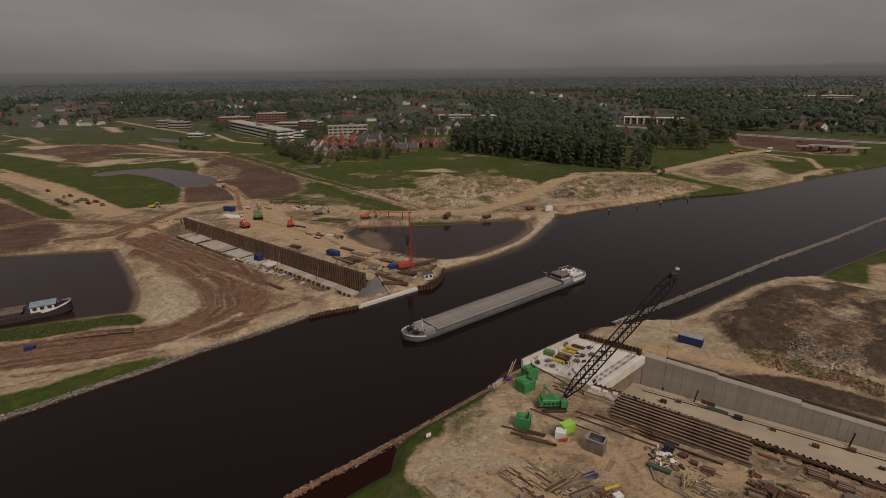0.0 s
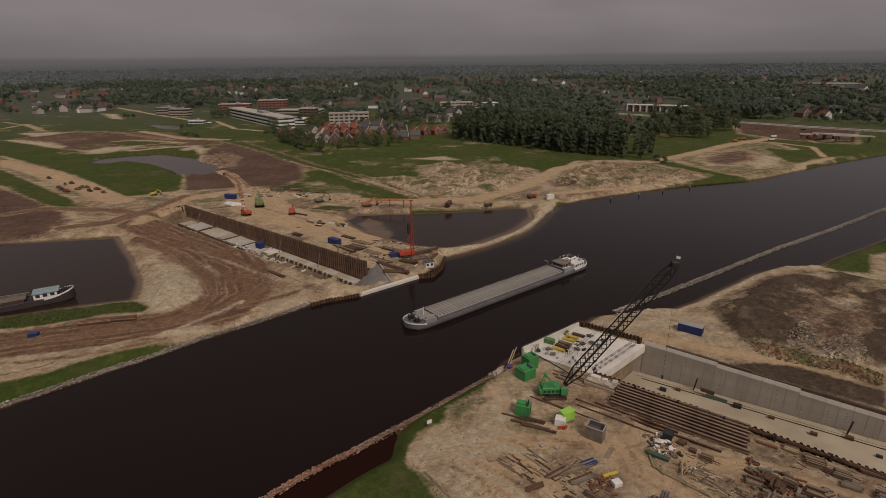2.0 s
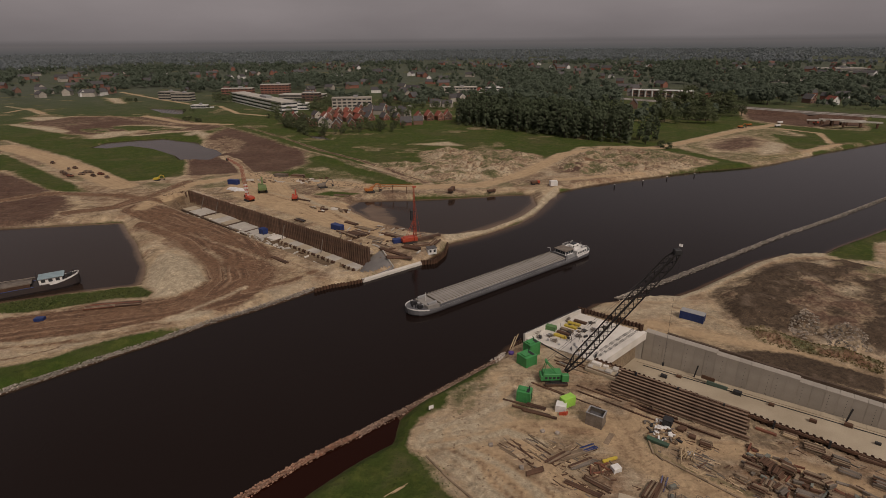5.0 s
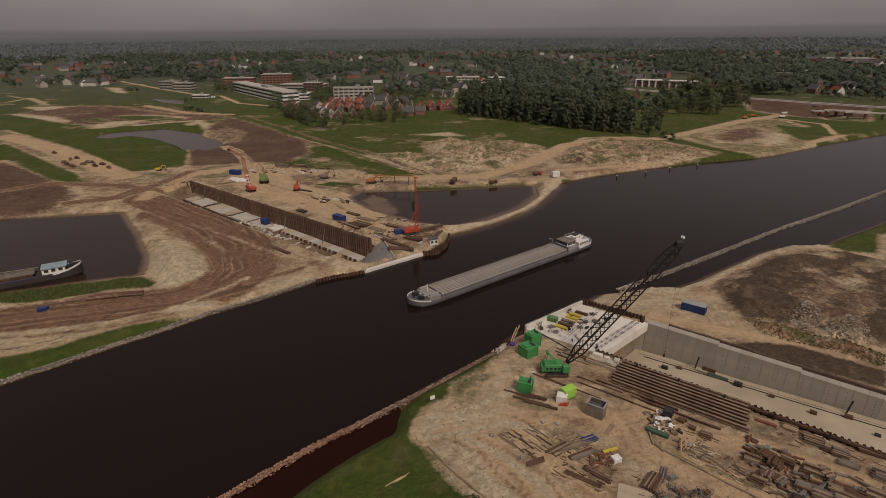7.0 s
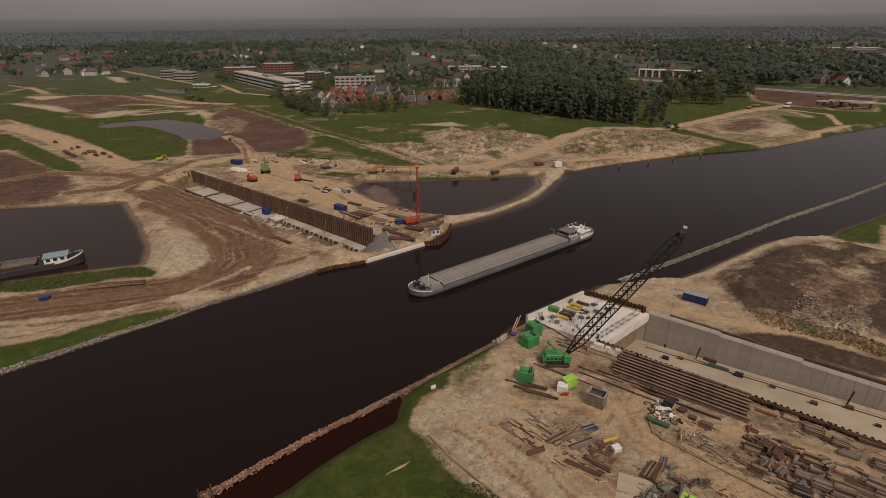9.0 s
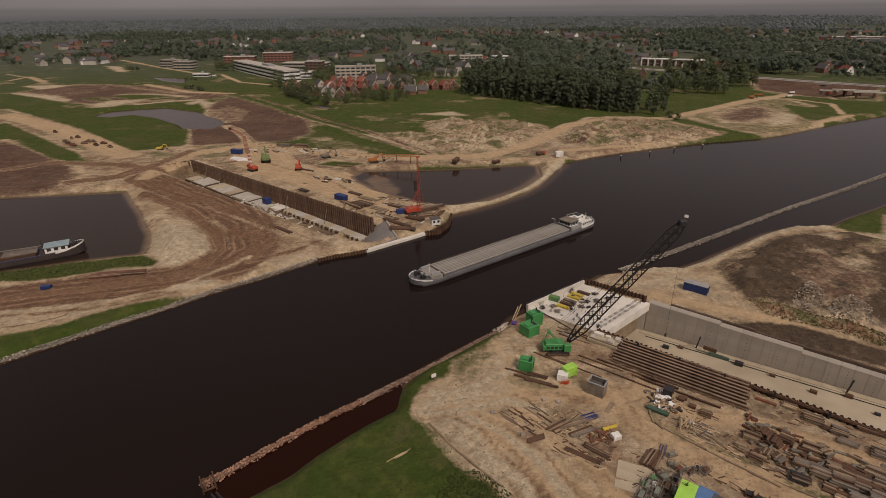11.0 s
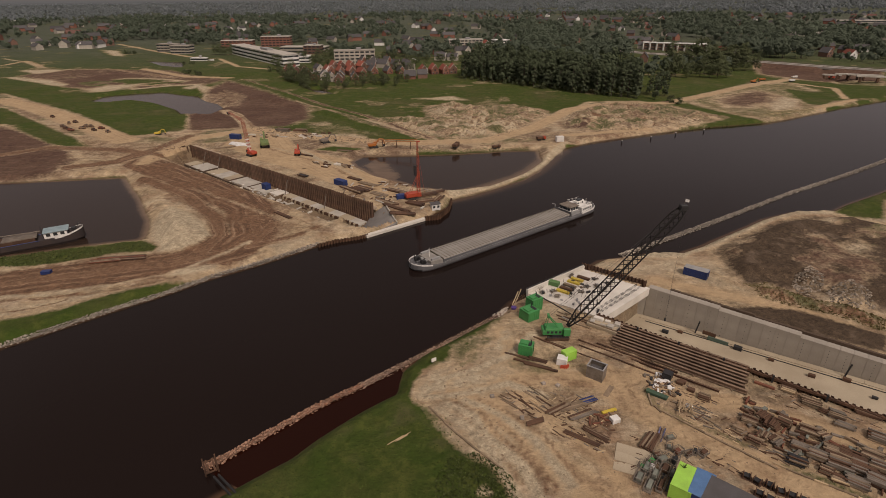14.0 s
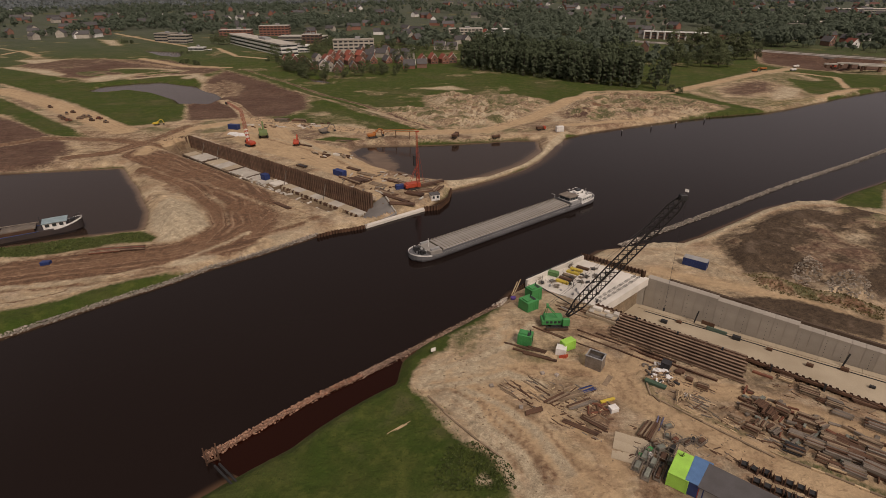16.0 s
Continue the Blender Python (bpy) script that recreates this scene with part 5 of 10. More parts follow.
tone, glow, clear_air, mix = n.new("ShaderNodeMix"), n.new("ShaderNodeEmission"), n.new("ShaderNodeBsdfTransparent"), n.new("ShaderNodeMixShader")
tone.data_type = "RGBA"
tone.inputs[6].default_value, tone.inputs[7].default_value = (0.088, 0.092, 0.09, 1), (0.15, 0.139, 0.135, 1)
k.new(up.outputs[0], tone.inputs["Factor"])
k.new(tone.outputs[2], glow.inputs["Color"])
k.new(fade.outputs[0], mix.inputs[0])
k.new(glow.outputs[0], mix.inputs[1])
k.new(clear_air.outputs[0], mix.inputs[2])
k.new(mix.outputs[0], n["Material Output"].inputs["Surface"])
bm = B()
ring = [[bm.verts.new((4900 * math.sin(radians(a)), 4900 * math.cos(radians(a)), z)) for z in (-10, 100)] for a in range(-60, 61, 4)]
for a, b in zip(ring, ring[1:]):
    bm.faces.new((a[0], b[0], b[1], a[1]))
solid("backdrop", bm, m, "glowing backdrop with grey haze painted on it at the horizon", "backdrop", kind="structure")


# ---- the near bank's works: slab, trough, sheet piles ----
SLAB = [(19.4, 120.0), (36.7, 133.5), (50.7, 122.6), (35.4, 108.7)]
deck = thing("concrete_deck", Matrix(), "fresh white concrete deck of an unfinished canal tunnel", "concrete slab", kind="structure")
part("slab", prism(B(), SLAB, 0.4, 1.9), M_WHITECONC, deck)
E1, E2 = Vector((50.7, 122.6)), Vector((35.4, 108.7))
ed = (E2 - E1).normalized()
en = Vector((-ed.y, ed.x)) if Vector((-ed.y, ed.x)).dot(TA) > 0 else Vector((ed.y, -ed.x))
part("edge_beam", prism(B(), [tuple(E1), tuple(E2), tuple(E2 + en * 1.1), tuple(E1 + en * 1.1)], 0.2, 2.35), M_WHITECONC, deck, "raised white concrete edge beam")
W1, W2 = Vector((19.4, 120.0)), Vector((36.7, 133.5))
wd = (W2 - W1).normalized()
wn2 = Vector((wd.y, -wd.x))
part("parapet", prism(B(), [tuple(W1), tuple(W2), tuple(W2 + wn2 * 0.7), tuple(W1 + wn2 * 0.7)], 0.4, 3.1), M_WHITECONC, deck, "white concrete parapet on the water side")
for i in range(26):
    p = W1 + (W2 - W1) * ((i + 0.5) / 26)
    part("parapet_bolt", box(B(), 0.42, 0.34, 0.5, p.x + wn2.x * 0.08, p.y + wn2.y * 0.08, 2.85, math.degrees(math.atan2(wd.y, wd.x))), M_DARK, deck)


def pile_profile(bm, width=1.2, depth=0.55, h=6.0):
    """One U-shaped sheet pile, its flat in front; runs along x, faces -y."""
    t = 0.09
    pts = [(-width / 2, 0), (-width * 0.27, 0), (-width * 0.2, -depth), (width * 0.2, -depth), (width * 0.27, 0), (width / 2, 0)]
    back = [(x, y + t) for x, y in pts]
    lo = [[bm.verts.new((x, y, z)) for x, y in pts + back[::-1]] for z in (0, h)]
    m = len(lo[0])
    for i in range(m):
        j = (i + 1) % m
        bm.faces.new((lo[0][i], lo[0][j], lo[1][j], lo[1][i]))
    bm.faces.new(lo[1])
    return bm


def sheet_piles(name, line, width, h, z, label, flip=False, jag=0.25, seed=1, depth=0.55, top_beam=None, mate=None, rise=0.0):
    """A wall of single sheet piles along a plan line."""
    rnd = random.Random(seed)
    wall = thing(name, Matrix(), label, "sheet pile wall", kind="structure")
    mate = mate or M_RUST
    me = mesh_of("sheet_pile", pile_profile(B(), width, depth, h), mate)
    places = steps(line, width)
    for i, (x, y, hd) in enumerate(places):
        ob = new("sheet_pile", me)
        ob.parent = wall
        ob.matrix_world = pose(x, y, z + rise * i / len(places) + rnd.uniform(-jag, jag), 0, 0, hd + (180 if flip else 0))
    if top_beam:
        bm = B()
        for (ax, ay), (bx, by) in zip(line, line[1:]):
            d = math.hypot(bx - ax, by - ay)
            box(bm, d, 0.5, 0.5, (ax + bx) / 2, (ay + by) / 2, top_beam, math.degrees(math.atan2(by - ay, bx - ax)))
        part("waler", bm, mate, wall, "long rusted waling beam")
    return wall


sheet_piles("wall_piles_deck", [(37.0, 134.2), (51.6, 123.6)], 0.95, 5.0, -1.6, "dark rusted sheet piles beside the white deck", jag=0.1, seed=3)
sheet_piles("wall_piles_quay", [(14.4, 115.0), (19.2, 121.0), (37.2, 134.9)], 0.95, 5.2, -4.0, "rusted sheet piles along the canal edge", jag=0.15, seed=4)

# retaining wall of the trough, in upright panels
M_DARKBOARD = mat("earth_stained_boards", (0.11, 0.075, 0.052), (0.07, 0.048, 0.034), 0.6, 0.9, bump=0.4)
trough_wall = thing("wall_trough", Matrix(), "grey concrete retaining wall cast in upright panels", "retaining wall", kind="structure")
PANEL = 2.45
wall_h = -math.degrees(math.atan2(-TA.y, TA.x))
for i in range(36):
    a = 0.6 + i * PANEL
    base = RAMP0 + RAMP1 * a
    top = 2.35 if i < 7 else (2.0 if i < 14 else 1.55 if i < 22 else 1.2)
    bm = beveled(box(B(), PANEL - 0.025, 2.0, top - base + 0.4, 0, 0, 0), 0.035)
    panel = part("wall_panel", bm, M_GREYCONC, trough_wall)
    x, y = tr(a + PANEL / 2, -1.0)
    panel.matrix_world = pose(x, y, base - 0.4, 0, 0, wall_h)
    bm = B()
    if i % 5 in (1, 2, 4):
        for k in range(6):
            box(bm, 0.13, 0.03, 0.16, 0.3 if i % 2 else -0.4, -1.015, 1.0 + k * (top - base - 1.0) / 6)
        tagged(part("tie_hole", bm, M_DARK, panel), kind="stuff")
part("footing", prism(B(), [tr(0.6, 0.0), tr(89, 0.0), tr(89, 0.9), tr(0.6, 0.9)], RAMP0 - 0.6, RAMP0 - 0.5), M_CONC, trough_wall)
# ramp of the trough
bm = B()
for a0, a1 in ((-16, 0), (0, 89)):
    vs = [bm.verts.new((*tr(a, b), RAMP0 + RAMP1 * max(a, 0) + dz)) for dz in (-0.5, 0) for a, b in ((a0, 0.05), (a1, 0.05), (a1, 20.5), (a0, 20.5))]
    for f in ((3, 2, 1, 0), (4, 5, 6, 7), (0, 1, 5, 4), (1, 2, 6, 5), (2, 3, 7, 6), (3, 0, 4, 7)):
        bm.faces.new([vs[i] for i in f])
solid("floor_trough", bm, M_TANCONC, "dusty tan concrete floor ramp of the trough", "floor", kind="structure")
# side walls under the deck
under = thing("wall_under_deck", Matrix(), "concrete side walls of the tunnel mouth below the deck", "wall", kind="structure")
part("side_wall", prism(B(), [tr(0.5, -1.0), tr(-16, -1.0), tr(-16, 0.0), tr(0.5, 0.0)], RAMP0 - 0.4, 0.38), M_CONC, under)
part("side_wall", prism(B(), [tr(-3, 20.55), tr(-20, 20.55), tr(-20, 21.5), tr(-3, 21.5)], RAMP0 - 0.4, 0.38), M_CONC, under)
part("back_wall", prism(B(), [tr(-16, 0), tr(-17, 0), tr(-21, 20.5), tr(-20, 20.5)], RAMP0 - 0.4, 0.38), M_CONC, under)
# ledge strip on the ramp's far side, kerb and rails
strip = thing("kerb_trough", Matrix(), "low concrete kerb along the foot of the wall", "kerb", kind="structure")
bm = B()
for a in range(0, 88, 4):
    vs = [bm.verts.new((*tr(a2, b), RAMP0 + RAMP1 * a2 + dz)) for dz in (-0.1, 0.16) for a2, b in ((a + .05, 0.06), (a + 3.95, 0.06), (a + 3.95, 1.7), (a + .05, 1.7))]
    for f in ((3, 2, 1, 0), (4, 5, 6, 7), (0, 1, 5, 4), (1, 2, 6, 5), (2, 3, 7, 6), (3, 0, 4, 7)):
        bm.faces.new([vs[i] for i in f])
part("kerb_block", bm, M_TANCONC, strip)
# near wall of the trough: sheet piles with a waling beam
sheet_piles("wall_piles_trough", [tr(-3.5, 21.0), tr(88, 21.0)], 1.1, 9.6, -6.6, "rusted sheet pile wall along the trough", flip=True, jag=0.08, seed=5, top_beam=2.3)
# dark brown strip behind the concrete wall's top, built as boards
boards = thing("wall_boards_behind", Matrix(), "dark brown boards behind the concrete wall's top", "boarding", kind="structure")
for a in np.arange(5.5, 88, 2.45):
    if 23 < a < 25:
        continue
    part("board", prism(B(), [tr(a, -2.75), tr(a + 2.42, -2.75), tr(a + 2.42, -2.1), tr(a, -2.1)], 0.4, (2.5 if a < 23 else 2.2) + 0.06 * math.sin(a * 7)), M_DARKBOARD, boards)

# ---- the far bank's open trench ----
sheet_piles("wall_piles_trench", [pt(0, 0), pt(PLEN, 0)], 1.25, 8.8, -6.5, "tall rusted brown sheet pile wall of the trench", flip=False, jag=0.12, seed=7, depth=0.55, mate=M_PILE, rise=1.9)
sheet_piles("wall_piles_head", [pt(0, 14), pt(-1, 7), pt(0, 0)], 1.7, 6.4, -4.2, "rusted sheet piles closing the trench head", jag=0.3, seed=8, depth=0.8)
floor_tr = thing("floor_trench", Matrix(), "patchy pale concrete bays on the trench floor", "floor", kind="structure")
rnd = random.Random(12)
for a0, a1, b0, b1, mt in ((10, 15.5, 3, 9.2, M_TANCONC), (16.5, 29, 0.9, 9.4, M_CONC), (31, 39, 0.9, 9.0, M_TANCONC), (39.1, 46, 0.9, 9.4, M_CONC), (46.1, 51.5, 0.9, 8.6, M_TANCONC), (53, 58.5, 0.9, 8.8, M_CONC), (58.6, 66, 0.9, 8.4, M_CONC), (67.2, 73, 2.2, 7.6, M_CONC), (74, 79, 3.2, 8.2, M_CONC), (80, 85, 1.0, 6.2, M_WHITECONC)):
    part("floor_bay", beveled(prism(B(), [pt(a0, b0), pt(a1, b0 + rnd.uniform(-.3, .3)), pt(a1, b1), pt(a0, b1)], -4.3, -3.55 + rnd.uniform(-0.1, 0.15)), 0.04), mt, floor_tr)
# long pale strip with starter blocks along the trench's lower half
for a in np.arange(88, 136, 6.0):
    strip_bay = part("floor_bay", beveled(prism(B(), [pt(a, 1.2), pt(a + 5.9, 1.2), pt(a + 5.9, 5.2), pt(a, 5.2)], -4.3, -3.2 + rnd.uniform(-0.06, 0.06)), 0.05), M_CONC if int(a) % 4 else M_TANCONC, floor_tr)
    for k in range(5):
        part("starter_block", prism(B(), [pt(a + k * 1.2, 5.25), pt(a + k * 1.2 + 0.55, 5.25), pt(a + k * 1.2 + 0.55, 6.1), pt(a + k * 1.2, 6.1)], -4.3, -3.0), M_TANCONC if k % 2 else M_RUST, strip_bay)
for a, b in ((30, 9.6), (52.2, 9.2), (66.6, 8.8)):
    solid("trench_beam", prism(B(), [pt(a - .35, 0.9), pt(a + .35, 0.9), pt(a + .35, b), pt(a - .35, b)], -4.3, -3.3), M_DARKBOARD, "dark timber baulk across the trench floor", "beam", group="baulks of the trench")
for a in (12, 24, 36, 48, 60):
    solid("trench_edge_beam", prism(B(), [pt(a, 10.2), pt(a + 11.4, 10.2), pt(a + 11.4, 10.8), pt(a, 10.8)], -4.2, -3.1), M_DARKBOARD, "dark timber baulk along the trench floor", "beam", group="baulks of the trench")
solid("backfill_strip", prism(B(), [pt(0.5, -0.12), pt(PLEN, -0.12), pt(PLEN, -2.2), pt(0.5, -2.2)], 1.2, LAND + 0.02), M_SANDHEAP, "trodden sand behind the trench piles", "sand strip", kind="structure")
# white cap beam and ramp where the trench meets the canal
c0, c1 = Vector((-27.1, 158.3)), Vector((-8.6, 173.1))
cd = (c1 - c0).normalized()
cn = Vector((-cd.y, cd.x))
cap = thing("cap_beam", Matrix(), "long white concrete cap beam at the water's edge", "concrete beam", kind="structure")
part("beam", beveled(prism(B(), [tuple(c0), tuple(c1), tuple(c1 + cn * 1.5), tuple(c0 + cn * 1.5)], -1.5, 0.9), 0.05), M_WHITECONC, cap)
sheet_piles("wall_piles_corner", [(-41.2, 151.6), (-37.0, 154.6), (-29.2, 157.6), (-26.6, 159.8)], 1.0, 3.4, -2.2, "dark sheet piles at the trench mouth", jag=0.12, seed=9)
sheet_piles("wall_piles_landing", [(-8.6, 173.1), (-4.3, 174.1), (-1.0, 181.7), (-0.0, 191.7)], 1.0, 4.2, -2.4, "dark sheet piles round the landing", jag=0.1, seed=10)
top_edge = [(p, z) for p, z in zip([(-29.9, 188.5), (-27.9, 187.9), (-25.8, 186.1), (-23.8, 183.2)] + [(-21.9, 178.1)] + [(-20.1, 173.0)] + [(-18.2, 168.6)], (2.0, 2.0, 2.0, 2.0, 1.8, 1.5, 1.0))]
low_edge = [(p, z) for p, z in zip([(-29.4, 177.7), (-30.6, 177.2), (-31.4, 176.2), (-31.8, 174.7)] + [(-31.0, 170.2)] + [(-29.3, 164.6)] + [(-27.1, 160.1)], (-3.9, -3.9, -3.9, -3.7, -2.8, -1.2, 0.2))]
bm = B()
rows = []
for (p, z), (q, w) in zip(top_edge, low_edge):
    rows.append([bm.verts.new((p[0] + (q[0] - p[0]) * u, p[1] + (q[1] - p[1]) * u, z + (w - z) * (u ** 0.8))) for u in (0, 0.12, 0.25, 0.4, 0.55, 0.7, 0.85, 1.0)])
for r, t in zip(rows, rows[1:]):
    for i in range(7):
        bm.faces.new((r[i], r[i + 1], t[i + 1], t[i])).smooth = True
ext = bmesh.ops.extrude_face_region(bm, geom=list(bm.faces))
for v in ext["geom"]:
    if isinstance(v, bmesh.types.BMVert):
        v.co.z -= 0.5
solid("ramp_trench", bm, mat("dark_smooth_concrete", (0.215, 0.20, 0.19), (0.165, 0.155, 0.145), 0.3, 0.7, bump=0.1), "smooth grey concrete slope at the trench mouth", "ramp", kind="structure")
bm = B()
for (p, z), (q, w) in zip(top_edge[1:], top_edge[2:]):
    tube(bm, (*p, z + 0.15), (*q, w + 0.15), 0.28, sides=6)
solid("trim_ramp_edge", bm, M_CONC, "pale concrete edge of the trench slope", "edge", kind="structure")


# ---- vessels ----
M_TANRIB = mat("dull_tan_hatch_rib", (0.27, 0.235, 0.185), (0.20, 0.175, 0.14), 0.5, 0.7, vary=0.1)


def barge():
    """A dry-cargo barge 79 m long; its bow points along -x."""
    b0, b1 = Vector((-11.0, 136.7)), Vector((50.4, 185.4))
    c, hd = (b0 + b1) / 2, math.degrees(math.atan2((b1 - b0).y, (b1 - b0).x))
    ship = thing("cargo_barge", pose(c.x, c.y, 0, 0, 0, hd), "long grey river cargo barge with closed aluminium hatches", "barge")
    L, W = (b1 - b0).length + 1.0, 9.0
    n = 40

    def half(u):
        """Half the beam at u from bow (0) to stern (1)."""
        f = min(1, (u / 0.085)) if u < 0.085 else 1
        f = math.sqrt(max(0, 1 - (1 - f) ** 2.0)) if u < 0.085 else 1
        g2 = math.sqrt(max(0, 1 - max(0, (u - 0.93) / 0.07) ** 2.6))
        return W / 2 * max(0.06, min(f, max(g2, 0.3)))

    us = [0, .004, .012, .025, .04, .06, .085] + [0.12 + 0.04 * i for i in range(20)] + [.93, .95, .97, .985, .995, 1.0]

    def deck_z(u):
        return 1.05 + 0.9 * max(0, 1 - u / 0.10) ** 1.3 + 0.55 * max(0, (u - 0.86) / 0.14)
    bm = B()
    rings = []
    for u in us:
        x = -L / 2 + L * u
        h = half(u)
        zt = deck_z(u)
        rings.append([bm.verts.new(p) for p in ((x + (0.8 if u < .02 else 0), -h * 0.86, -0.6), (x, -h, 0.5), (x, -h, zt), (x, h, zt), (x, h, 0.5), (x + (0.8 if u < .02 else 0), h * 0.86, -0.6))])
    for r, s in zip(rings, rings[1:]):
        for i in range(6):
            j = (i + 1) % 6
            bm.faces.new((r[i], r[j], s[j], s[i]))
    bm.faces.new(rings[0])
    bm.faces.new(rings[-1][::-1])
    part("hull", bm, M_HULL, ship)
    # bulwarks, white at the ends
    for name, rng, hgt, mt in (("bow_bulwark", [u for u in us if u <= .07], 0.35, M_WHITE), ("stern_bulwark", [u for u in us if u >= .88], 0.6, M_WHITE)):
        for side in (-1, 1):
            bm = B()
            for u, v in zip(rng, rng[1:]):
                xa, xb, ya, yb = -L / 2 + L * u, -L / 2 + L * v, half(u), half(v)
                vs = [bm.verts.new(p) for p in ((xa, side * ya, deck_z(u)), (xb, side * yb, deck_z(v)), (xb, side * yb, deck_z(v) + hgt), (xa, side * ya, deck_z(u) + hgt),
                                                (xa, side * (ya - .15), deck_z(u)), (xb, side * (yb - .15), deck_z(v)), (xb, side * (yb - .15), deck_z(v) + hgt), (xa, side * (ya - .15), deck_z(u) + hgt))]
                for f in ((0, 1, 2, 3), (7, 6, 5, 4), (3, 2, 6, 7)):
                    bm.faces.new([vs[i] for i in f])
            part(name, bm, mt, ship, "white painted bulwark")
    # coaming and hatch covers
    x0, x1 = -L / 2 + L * 0.115, -L / 2 + L * 0.805
    part("coaming", box(B(), x1 - x0, W - 1.7, 1.0, (x0 + x1) / 2, 0, 1.0), M_HULL, ship, "grey steel hold coaming")
    k = 46
    step = (x1 - x0) / k
    bm = B()
    prof = [(-1, 0), (-0.95, 0.22), (-0.5, 0.4), (0, 0.46), (0.5, 0.4), (0.95, 0.22), (1, 0)]
    hw = (W - 1.3) / 2
    rows = [[bm.verts.new((x, y * hw, z)) for y, z in prof] for x in (-step / 2 + 0.1, step / 2 - 0.1)]
    for i in range(6):
        bm.faces.new((rows[0][i], rows[0][i + 1], rows[1][i + 1], rows[1][i]))
    bm.faces.new(rows[0])
    bm.faces.new(rows[1][::-1])
    me = mesh_of("hatch_cover", bm, M_HATCH)
    for i in range(k):
        ob = part("hatch_cover", me, M_HATCH, ship)
        ob.matrix_local = pose(x0 + step * (i + 0.5), 0, 1.98)
    me = mesh_of("hatch_joint", box(B(), 0.2, W - 1.4, 0.48, taper=0.97), M_TANRIB)
    for i in range(k + 1):
        part("hatch_joint", me, M_TANRIB, ship).matrix_local = pose(x0 + step * i, 0, 1.98)
    # foredeck
    xb = -L / 2
    part("forecastle", prism(B(), [(xb + 5.0, -3.2), (xb + 8.7, -3.9), (xb + 8.7, 3.9), (xb + 5.0, 3.2)], 1.0, 2.2), M_HATCH, ship, "grey forecastle deckhouse")
    for y in (-1.5, 1.5):
        bm = box(B(), 1.1, 1.0, 0.9, xb + 3.6, y, 1.5)
        part("anchor_winch", tube(bm, (xb + 3.1, y - .5, 2.1), (xb + 3.1, y + .5, 2.1), 0.6, sides=8), M_DARK, ship)
    part("foremast", tube(B(), (xb + 6.6, 0, 2.1), (xb + 6.6, 0, 5.0), 0.12, 0.06), M_WHITE, ship)
    for y in (-2.4, -1.2, 0, 1.2, 2.4):
        part("bollard", tube(B(), (xb + 1.9 + .3 * abs(y), y * .8, 1.7), (xb + 1.9 + .3 * abs(y), y * .8, 3.0), 0.14), M_DARK, ship)
    for y in (-1, 1):
        part("deck_locker", box(B(), 3.0, 0.7, 0.6, xb + 7.0, 2.6 * y, 2.2), M_GREYPAINT, ship)
    # aft: wheelhouse and deckhouse
    xa = x1 + 0.4
    part("aft_deck_box", box(B(), 1.2, W - 1.6, 1.5, xa + 0.2, 0, 1.0), M_DARK, ship)
    wh = part("wheelhouse", beveled(box(B(), 4.2, 5.0, 1.5, xa + 3.4, 0, 2.2, taper=0.93), 0.08), M_WHITE, ship, "lowered white wheelhouse with dark windows")
    for s in (-1, 1):
        for i in range(3):
            part("wheelhouse_window", box(B(), 1.1, 0.08, 0.95, xa + 2.1 + 1.3 * i, s * 2.42, 2.55), M_GLASS, wh)
        for i in range(4):
            part("wheelhouse_window", box(B(), 0.08, 1.0, 0.95, xa + 3.4 + s * 2.04, -1.7 + 1.13 * i, 2.55), M_GLASS, wh)
    part("wheelhouse_roof", box(B(), 4.6, 5.4, 0.18, xa + 3.4, 0, 3.7), M_STEEL, wh, "grey-brown wheelhouse roof")
    part("base_house", box(B(), 4.8, 6.6, 1.25, xa + 3.2, 0, 1.0), M_GREYPAINT, ship)
    dk = part("deckhouse", beveled(prism(B(), [(xa + 6.3, -3.6), (xa + 12.2, -3.2), (xa + 12.2, 3.2), (xa + 6.3, 3.6)], 1.1, 3.0), 0.08), M_WHITE, ship, "white deckhouse with portholes")
    for s in (-1, 1):
        for i in range(4):
            part("deckhouse_window", box(B(), 0.75, 0.1, 0.65, xa + 7.2 + 1.3 * i, s * (3.53 - .08 * i), 1.9), M_GLASS, dk)
    car = part("deck_car", beveled(box(B(), 3.9, 1.7, 0.75, xa + 9.3, 0.6, 3.25), 0.12), M_WHITE, ship, "white car carried on the deckhouse")
    part("car_cabin", beveled(box(B(), 2.1, 1.5, 0.55, xa + 9.2, 0.6, 3.98, taper=0.85), 0.06), M_GLASS, car)
    for i in (-1.2, 1.2):
        for s in (-0.8, 0.8):
            part("car_wheel", tube(B(), (xa + 9.3 + i, 0.6 + s - .1, 3.3), (xa + 9.3 + i, 0.6 + s + .1, 3.3), 0.3, sides=8), M_RUBBER, car)
    part("aft_mast", tube(B(), (xa + 12.6, 0, 2), (xa + 12.6, 0, 4.4), 0.07, 0.04), M_WHITE, ship)
    for s in (-1, 1):
        part("davit", tube(tube(B(), (xa + 0.4, s * 3.7, 1.0), (xa + 0.4, s * 3.7, 3.6), 0.12), (xa + 0.4, s * 3.7, 3.6), (xa - 0.6, s * 4.4, 3.9), 0.1), M_GREYPAINT, ship)
    for s in (-1, 1):
        bm = B()
        for i in range(9):
            tube(bm, (xa + 6.4 + 0.7 * i, s * (3.5 - 0.045 * i), 3.0), (xa + 6.4 + 0.7 * i, s * (3.5 - 0.045 * i), 3.9), 0.035, sides=4)
        tube(bm, (xa + 6.4, s * 3.5, 3.9), (xa + 12.0, s * 3.14, 3.9), 0.04, sides=4)
